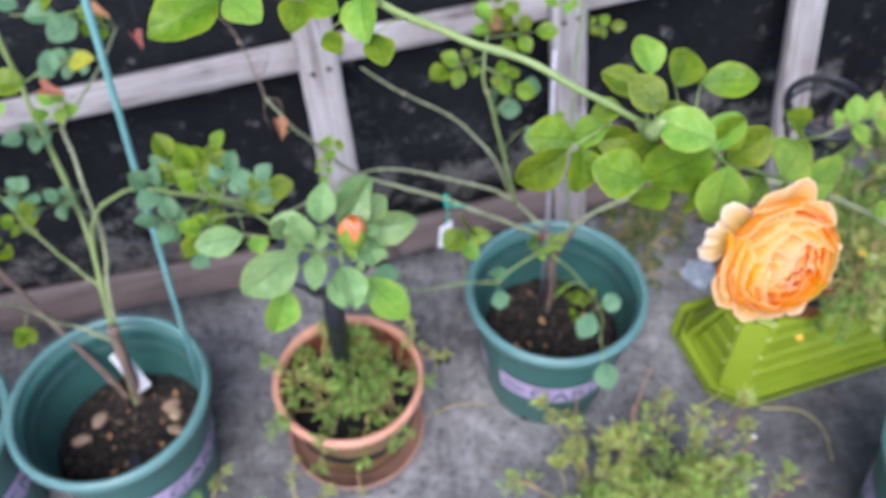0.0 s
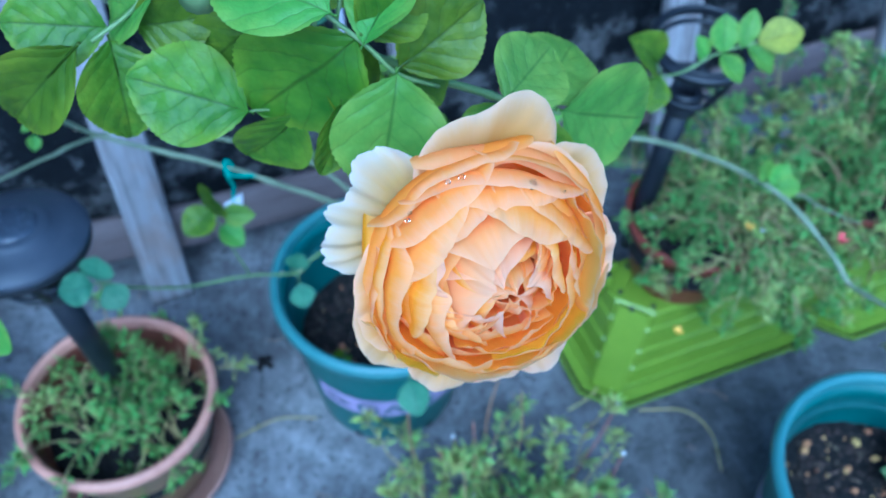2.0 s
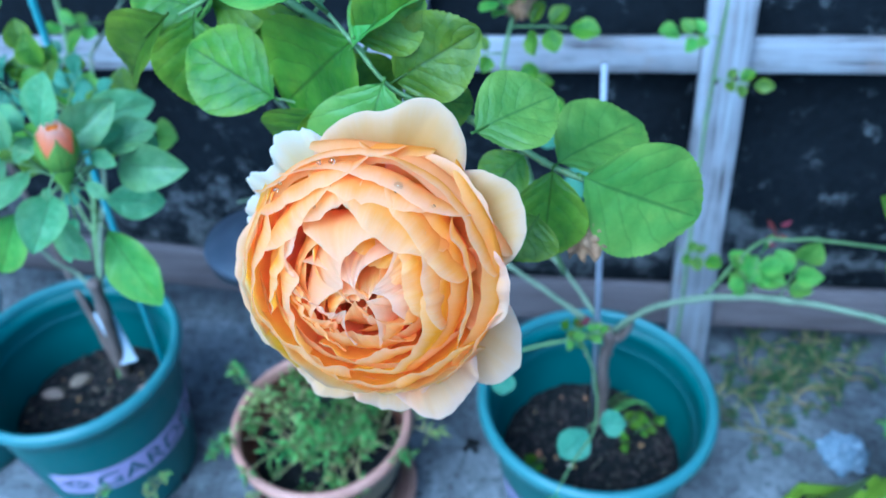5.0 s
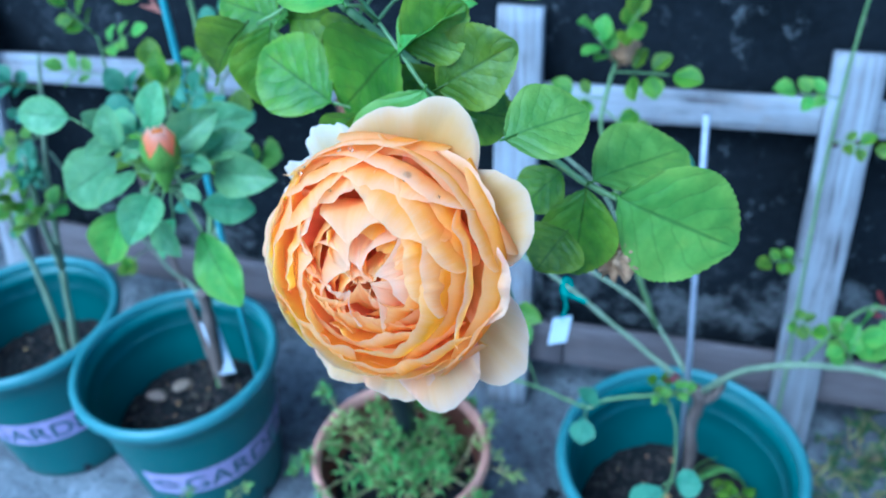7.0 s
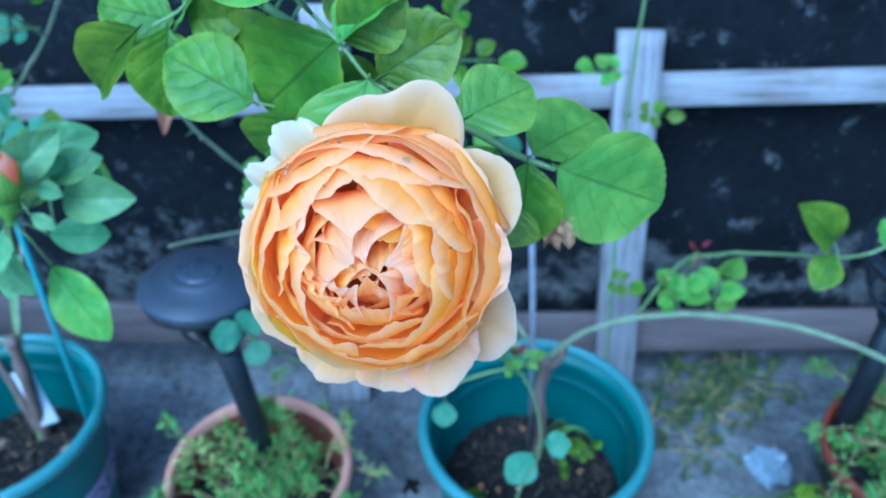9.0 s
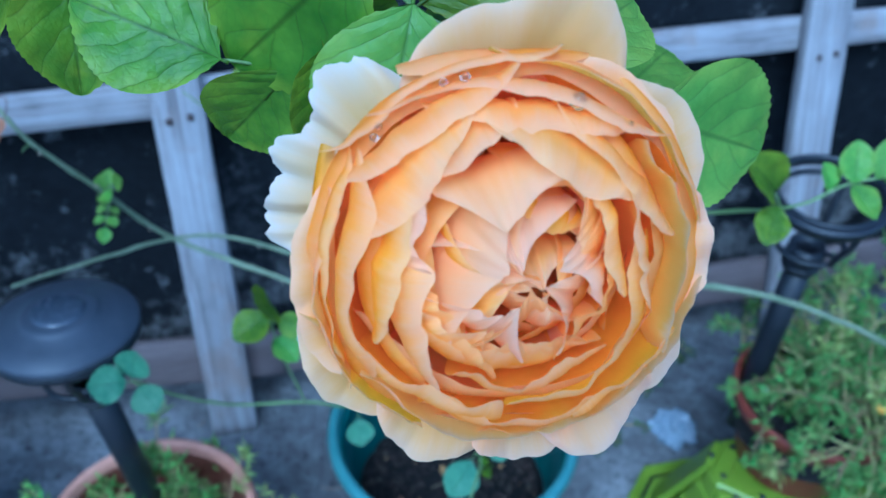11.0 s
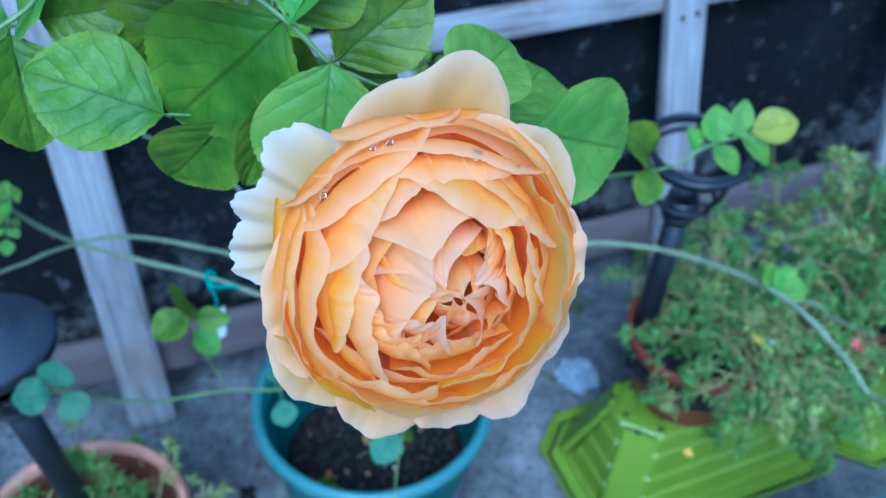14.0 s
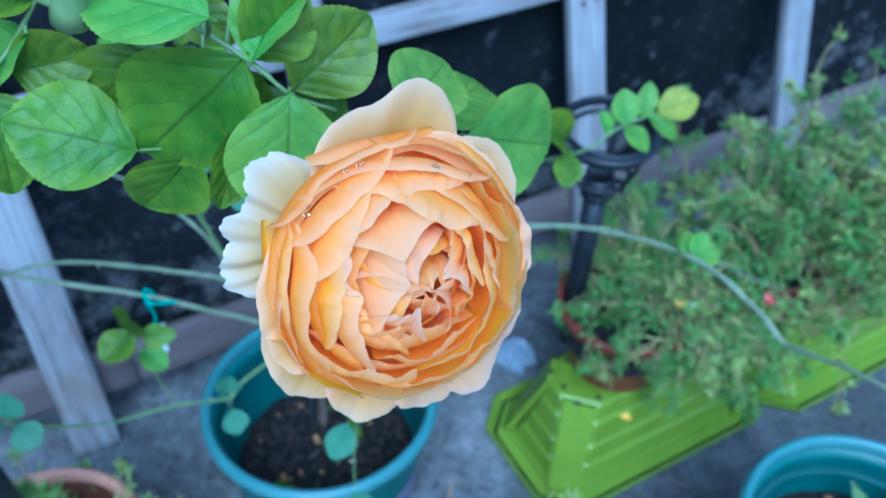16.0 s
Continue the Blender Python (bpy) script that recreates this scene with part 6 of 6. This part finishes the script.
leaf(mid, (0.452, -0.302, 0.766), (0.455, -0.285, 0.795), LEAF_LIGHT, 0, (-0.05, -0.6, 0.8), 1.0)
stalk(mid, (0.452, -0.302, 0.766))
leaf(mid, (0.466, -0.308, 0.772), (0.480, -0.292, 0.800), LEAF_LIGHT, 2, (-0.05, -0.6, 0.8), 0.8)
stalk(mid, (0.466, -0.308, 0.772))
leaf(mid, (0.450, -0.302, 0.764), (0.462, -0.325, 0.745), LEAF_LIGHT, 4, (-0.05, -0.6, 0.8), 1.0)
stalk(mid, (0.450, -0.302, 0.764))
leaf(mid, (0.470, -0.310, 0.774), (0.490, -0.330, 0.752), LEAF_LIGHT, 4, (-0.05, -0.6, 0.8), 0.9)
stalk(mid, (0.470, -0.310, 0.774))
leaf(mid, (0.438, -0.296, 0.757), (0.432, -0.285, 0.778), LEAF_LIGHT, 1, (-0.05, -0.6, 0.8), 1.0)
stalk(mid, (0.438, -0.296, 0.757))
leaf(mid, (0.584, -0.313, 0.554), (0.606, -0.306, 0.574), LEAF_LIGHT, 0, (-0.05, -0.6, 0.8), 1.1)
stalk(mid, (0.579, -0.313, 0.554))
leaf(mid, (0.586, -0.318, 0.555), (0.614, -0.328, 0.556), LEAF_LIGHT, 1, (-0.05, -0.6, 0.8), 1.0)
stalk(mid, (0.579, -0.318, 0.555))
leaf(mid, (0.582, -0.308, 0.553), (0.580, -0.294, 0.579), LEAF_LIGHT, 5, (-0.05, -0.6, 0.8), 1.0)
stalk(mid, (0.579, -0.308, 0.553))
leaf(mid, (0.095, -0.02, 0.66), (0.128, -0.03, 0.655), LEAF_BLUE, 0, (-0.05, -0.6, 0.8), 1.0)
stalk(mid, (0.095, -0.02, 0.66))
leaf(mid, (0.09, -0.02, 0.675), (0.075, -0.03, 0.705), LEAF_BLUE, 1, (-0.05, -0.6, 0.8), 0.9)
stalk(mid, (0.09, -0.02, 0.675))
leaf(mid, (0.13, -0.02, 0.69), (0.16, -0.02, 0.68), LEAF_BLUE, 1, (-0.05, -0.6, 0.8), 1.0)
stalk(mid, (0.13, -0.02, 0.69))
leaf(mid, (0.14, -0.03, 0.62), (0.155, -0.05, 0.59), LEAF_BLUE, 0, (-0.05, -0.6, 0.8), 1.0)
stalk(mid, (0.14, -0.03, 0.62))
leaf(mid, (-0.218, -0.060, 0.757), (-0.216, -0.083, 0.739), DRY_LEAF, 6, (0, -0.7, 0.5), 1.1, "curled brown dry leaf")
stalk(mid, (-0.212, -0.042, 0.715))
compound(mid, (-0.17, 0.0, 0.63), (0.4, -0.4, 0.5), 0.04, LEAF_LIGHT, rng, 2)
compound(mid, (-0.16, 0.01, 0.62), (-0.2, -0.5, -0.4), 0.03, LEAF_LIGHT, rng, 2)
compound(mid, (0.340, -0.12, 0.515), (0.0, -0.1, 1.0), 0.07, LEAF_LIGHT, rng, 2)
compound(mid, (0.37, -0.13, 0.52), (0.2, 0.0, 1.0), 0.06, LEAF_LIGHT, rng, 2)
compound(mid, (0.345, -0.12, 0.52), (-0.4, -0.2, 0.8), 0.05, LEAF_LIGHT, rng, 2)
compound(mid, (0.15, -0.09, 0.395), (0.1, -0.4, 0.3), 0.03, LEAF_LIGHT, rng, 2)
compound(mid, (0.17, -0.08, 0.39), (0.3, -0.3, 0.5), 0.03, LEAF_LIGHT, rng, 2)
compound(mid, (0.17, -0.06, 0.37), (-0.5, -0.2, 0.5), 0.03, LEAF, rng, 2)
compound(mid, (0.07, -0.04, 0.80), (0.7, -0.3, 0.2), 0.06, LEAF, rng, 2)
compound(mid, (0.075, -0.03, 0.83), (0.2, -0.4, 0.6), 0.06, LEAF, rng, 2)
compound(mid, (0.065, -0.04, 0.77), (-0.7, -0.2, 0.1), 0.055, LEAF, rng, 2)
compound(mid, (0.07, -0.04, 0.81), (-0.3, -0.4, 0.7), 0.05, LEAF_LIGHT, rng, 2)
compound(mid, (0.062, -0.045, 0.76), (0.5, -0.2, -0.3), 0.05, LEAF, rng, 2)
for k in range(7):
    q = Vector((0.375, -0.045, 0.535)) + Vector((rng.uniform(-.012, .012), rng.uniform(-.01, .01), rng.uniform(-.005, .012)))
    d = Vector((rng.uniform(-1, 1), rng.uniform(-1, 0.3), rng.uniform(0.2, 1.2))).normalized() * 0.014
    leaf(mid, q, q + d, RED_SHOOT, 4, (0, -0.8, 0.5), 0.7, "dark red young shoot leaf")
    q = Vector((0.166, -0.060, 0.385)) + Vector((rng.uniform(-.012, .012), rng.uniform(-.01, .01), rng.uniform(-.005, .012)))
    leaf(mid, q, q + d, RED_SHOOT, 4, (0, -0.8, 0.5), 0.7, "dark red young shoot leaf")
dead = part("dead_bloom", crumple(0.012, 5), DRY_BLOOM, mid, "withered brown bloom")
dead.matrix_basis = Matrix.Translation(Vector((0.078, -0.035, 0.822)) - ORIGIN[mid.name]) @ Matrix.Translation(ORIGIN[mid.name])
dead = part("dead_bloom", crumple(0.009, 8), DRY_BLOOM, rose, "withered brown bloom")
dead.matrix_basis = Matrix.Translation(Vector((0.1228, -0.5555, 0.9865)) - ORIGIN[rose.name]) @ Matrix.Translation(ORIGIN[rose.name])

shoot = thing("rose_cane", (0.350, 0.165, 0.0), "thin green rose cane climbing beside the fence post", "rose cane")
cane(shoot, [(0.350, 0.165, -0.02), (0.343, 0.185, 0.20), (0.332, 0.20, 0.45), (0.327, 0.20, 0.62), (0.329, 0.20, 0.763), (0.34, 0.19, 1.0), (0.36, 0.17, 1.2)], 0.0026, 0.0018, GREEN_CANE, rng, 6)
compound(shoot, (0.327, 0.20, 0.66), (-0.8, -0.3, 0.3), 0.06, LEAF_LIGHT, rng, 2)
compound(shoot, (0.327, 0.20, 0.60), (0.8, -0.3, 0.1), 0.05, LEAF, rng, 2)
compound(shoot, (0.33, 0.2, 0.40), (-0.7, -0.4, 0.2), 0.05, LEAF, rng, 2)
compound(shoot, (0.32, 0.19, 0.30), (0.6, -0.5, 0.2), 0.05, LEAF, rng, 2)
pole = thing("support_pole", (0.19, -0.035, 0.155), "thin pale metal support pole beside the rose trunk", "support pole")
part("rod", tube([Vector((0.197, -0.036, 0.12)), Vector((0.184, -0.045, 0.42)), Vector((0.1640, -0.045, 0.762))], 0.0038, 0.0036, 14), POLE, pole)
hang = thing("plant_tag", (0.0163, 0.016, 0.38), "small white tag tied to a rose cane with green twine", "plant tag", "plant tags")
tv, tf, tu = board((0.018, -0.004, 0.418), (0.012, -0.012, 0.375), 0.026, 0.001, (0.9, 0.3, 0.1), 4, 6, 0.0002)
part("card", (tv, tf), WHITE, hang, smooth=False)
part("twine", tube(spline([(0.017, -0.005, 0.415), (0.022, -0.004, 0.44), (0.017, -0.006, 0.466), (0.019, 0.004, 0.479), (0.027, 0.004, 0.470), (0.02, -0.006, 0.464), (0.05, -0.012, 0.458)], 6), 0.0016, 0.0016, 6), TIE, hang, "knotted green twine")

far = thing("rose_bush", (-0.86, 0.0, 0.165), "rose bush with leafy canes in a green pot", "rose bush", "roses in green pots")
for pts in ([(-0.862, -0.03, 0.13), (-0.87, 0.0, 0.30), (-0.90, 0.03, 0.50), (-0.86, 0.02, 0.70)], [(-0.855, -0.02, 0.13), (-0.83, 0.02, 0.35), (-0.78, 0.03, 0.55), (-0.74, 0.06, 0.72)], [(-0.83, 0.02, 0.35), (-0.78, -0.02, 0.48), (-0.76, -0.02, 0.60)]):
    path = cane(far, pts, 0.0065, 0.0025, OLD_CANE, rng, 8)
    for k in range(6):
        q = path[int(len(path) * (0.5 + 0.08 * k))] if int(len(path) * (0.5 + 0.08 * k)) < len(path) else path[-1]
        compound(far, q, (rng.uniform(-1, 1), rng.uniform(-1, 0.2), rng.uniform(-0.1, 0.8)), 0.06, rng.choice((LEAF, LEAF_LIGHT, LEAF_BLUE)), rng, 2)


# ---- needle-leaved trailing plants ----
def disc(c, r, z, n, rng):
    out = []
    for _ in range(n):
        a, q = rng.uniform(0, 6.28), r * math.sqrt(rng.random())
        out.append((c[0] + q * math.cos(a), c[1] + q * math.sin(a), z))
    return out


rng = random.Random(17)
p = thing("moss_rose_plant", (*CLAY_AT, 0.152), "trailing moss rose with green needle leaves filling the terracotta pot", "plant", "moss rose plants")
needle_plant("terracotta", p, disc((CLAY_AT[0] + 0.015, CLAY_AT[1] + 0.01), 0.078, 0.150, 46, rng), rng, 0.135, 44, 0.019, 0.55, 0.40, 0.8, 0.20)
p = thing("moss_rose_plant", (0.23, -0.46, 0.0), "pale drying moss rose clump with tiny white seed heads", "plant", "moss rose plants")
tips = needle_plant("front", p, disc((0.23, -0.47), 0.16, 0.0, 120, rng), rng, 0.20, 60, 0.021, 0.5, 0.12, 1.4, 0.5, leaf_skin=NEEDLE_PALE)
for q in tips[::9]:
    floret(p, q, 0.004, FLOWER_WHITE, rng)
for k in range(22):
    a, r = rng.uniform(0, 6.28), rng.uniform(0.08, 0.19)
    q = Vector((0.23 + r * math.cos(a), -0.47 + r * math.sin(a), 0.02))
    top = q + Vector((0.05 * math.cos(a) + rng.uniform(-.03, .03), 0.05 * math.sin(a), rng.uniform(0.12, 0.23)))
    part("seed_stalk", tube(spline([q, q.lerp(top, 0.5) + Vector((rng.uniform(-.01, .01), 0, 0.01)), top], 4), 0.0017, 0.0010, 6), RED_STALK, p, "reddish bare stalk")
    if k % 2:
        floret(p, top, 0.0045, FLOWER_WHITE, rng)
p = thing("moss_rose_plant", (-0.36, -0.33, 0.0), "small moss rose seedling with pale green tips", "plant", "moss rose plants")
needle_plant("small", p, disc((-0.36, -0.30), 0.10, 0.0, 14, rng) + [(-0.53, -0.22, 0.02), (-0.24, -0.30, 0.02), (-0.42, -0.27, 0.0), (-0.50, -0.25, 0.0)], rng, 0.20, 40, 0.014, 0.15, 0.1, 1.2, 0.3)
p = thing("moss_rose_plant", (0.670, -0.155, 0.28), "bushy moss rose spilling over the lime planter", "plant", "moss rose plants")
tips = needle_plant("stand", p, disc((0.720, -0.145), 0.062, 0.285, 90, rng) + disc((0.835, -0.16), 0.10, 0.20, 84, rng) + disc((0.80, -0.24), 0.05, 0.17, 26, rng) + disc((0.715, -0.225), 0.045, 0.29, 34, rng), rng, 0.15, 56, 0.018, 0.9, 0.75, 0.7, 0.2, leaf_skin=NEEDLE_DEEP)
for q in tips[::11]:
    floret(p, q, 0.0055, FLOWER_WHITE, rng)
for q, mt in (((0.567, -0.298, 0.236), FLOWER_YELLOW), ((0.680, -0.242, 0.361), FLOWER_YELLOW), ((0.646, -0.387, 0.516), FLOWER_RED)):
    floret(p, q, 0.009, mt, rng)
p = thing("moss_rose_plant", (1.0, -0.165, 0.26), "tall bushy moss rose crowding its red pot", "plant", "moss rose plants")
needle_plant("stand_far", p, disc((0.985, -0.165), 0.08, 0.25, 84, rng) + disc((1.02, -0.05), 0.10, 0.22, 40, rng) + disc((1.00, -0.265), 0.06, 0.17, 36, rng) + disc((1.13, -0.27), 0.06, 0.17, 30, rng), rng, 0.20, 60, 0.018, 0.6, 0.35, 1.0, 0.3, leaf_skin=NEEDLE_DEEP)
p = thing("moss_rose_plant", (1.24, -0.165, 0.27), "tall bushy moss rose crowding its red pot", "plant", "moss rose plants")
needle_plant("stand_end", p, disc((1.235, -0.165), 0.09, 0.27, 90, rng), rng, 0.24, 60, 0.018, 0.6, 0.4, 1.0, 0.4, leaf_skin=NEEDLE_DEEP)
for c, r, n in (((0.52, 0.18), 0.07, 42), ((0.60, 0.22), 0.07, 40), ((0.90, 0.16), 0.1, 50), ((0.48, 0.08), 0.04, 12), ((0.40, 0.14), 0.03, 10)):
    p = thing("weed_clump", (*c, 0.0), "low green weeds growing along the foot of the fence", "weeds", "weeds by the fence")
    needle_plant("weeds", p, [(x, y, ground_height(x, y)) for x, y, _ in disc(c, r, 0, n, rng)], rng, 0.06, 30, 0.012, 0.8, 0.3, 0.6, 0.0, leaf_skin=WEED)
for q, w in (((0.245, -0.05, 0.158), (0.3, -0.2, 0.9)), ((0.235, -0.08, 0.158), (0.1, -0.5, 0.7)), ((0.255, -0.065, 0.16), (0.6, 0.1, 0.6)), ((0.12, -0.12, 0.158), (-0.3, -0.6, 0.5))):
    w_thing = thing("seedling", q, "small green seedling in the potting soil", "weed", "seedlings in pots")
    compound(w_thing, q, w, 0.035, LEAF, rng, 2)
for k in range(4):
    q = Vector((0.21 + 0.004 * k, -0.03, 0.155))
    g = thing("grass_blade", q, "single blade of grass sprouting from the soil", "grass", "grass in pot")
    part("blade", tube(spline([q, q + Vector((0.01 + 0.01 * k, -0.01, 0.05)), q + Vector((0.03 + 0.012 * k, -0.02, 0.085 - 0.02 * k))], 5), 0.0016, 0.0004, 5), NEEDLE, g)


# ---- front pot's agave, plastic film, twigs on the ground ----
ag = thing("agave", (0.755, -0.60, 0.20), "young agave with broad fleshy green leaves in soil", "agave")
for k, (a, ln, el) in enumerate(((160, 0.09, 0.6), (230, 0.11, 0.8), (300, 0.12, 0.7), (20, 0.12, 0.8), (95, 0.10, 0.7))):
    d = Vector((math.cos(radians(a)), math.sin(radians(a)), el)).normalized()
    s = d.cross(Vector((0, 0, 1))).normalized()
    u = s.cross(d)
    verts, faces = [], []
    n = 12
    for i in range(n + 1):
        t = i / n
        w = 0.021 * math.sin(math.pi * min(1, 0.25 + 0.75 * t)) ** 0.8 * (1 - t ** 5) + 0.0006
        q = Vector((0.755, -0.60, 0.195)) + d * ln * t + u * (0.015 * t * t)
        for j in range(8):
            b = 2 * math.pi * j / 8
            verts.append(q + s * w * math.cos(b) + u * (0.25 * w * math.sin(b) + 0.25 * w * math.cos(b) ** 2))
    for i in range(n):
        for j in range(8):
            faces.append((i * 8 + j, i * 8 + (j + 1) % 8, i * 8 + 8 + (j + 1) % 8, i * 8 + 8 + j))
    part("leaf", (verts, faces), AGAVE, ag)
film = thing("plastic_film", (0.615, 0.03, 0.0), "crumpled bluish clear plastic film on the ground", "litter")
bm = bmesh.new()
bmesh.ops.create_icosphere(bm, subdivisions=4, radius=0.034)
for v in bm.verts:
    c = v.co.copy()
    v.co *= 1 + 0.45 * noise.noise(c * 60) + 0.25 * noise.noise(c * 160)
    v.co.z = abs(v.co.z) * 0.9
bmesh.ops.translate(bm, vec=(0.612, 0.03, 0.0), verts=bm.verts)
part("sheet", bm, FILM, film, smooth=False)
rng = random.Random(31)
for k in range(46):
    x, y = rng.uniform(-0.45, 1.0), rng.uniform(-0.55, 0.28)
    d = Vector((rng.uniform(-1, 1), rng.uniform(-1, 1), 0)).normalized() * rng.uniform(0.006, 0.035)
    z = ground_height(x, y) + 0.0025
    q = Vector((x, y, z))
    tw = thing("fallen_twig", q, "dry brown twig fallen on the concrete", "twig", "litter on the ground")
    part("stick", tube(spline([q - d, q + Vector((d.y, -d.x, 0)) * 0.3, q + d], 4), 0.0009, 0.0006, 5), CHIP, tw)
for pts in ([(0.56, -0.30, 0.003), (0.63, -0.33, 0.006), (0.65, -0.38, 0.004), (0.63, -0.44, 0.003)], [(0.45, -0.26, 0.003), (0.50, -0.25, 0.012), (0.53, -0.22, 0.01)], [(-0.07, -0.12, 0.004), (0.0, -0.11, 0.004), (0.06, -0.13, 0.003)]):
    tw = thing("fallen_twig", pts[0], "long dry stem lying on the concrete", "twig", "litter on the ground")
    part("stick", tube(spline(pts, 6), 0.0018, 0.0012, 6), STEM, tw)
stain = thing("soil_crumb", (0.0, 0.0, 0.0), "dark soil crumbs spilled on the concrete", "soil crumb")
for k in range(7):
    bm = blob(0.006, k, 0.5, 1)
    bmesh.ops.translate(bm, vec=(0.003 + rng.uniform(-.013, .013), rng.uniform(-.010, .010), 0.003), verts=bm.verts)
    part("crumb", bm, SOIL, stain)
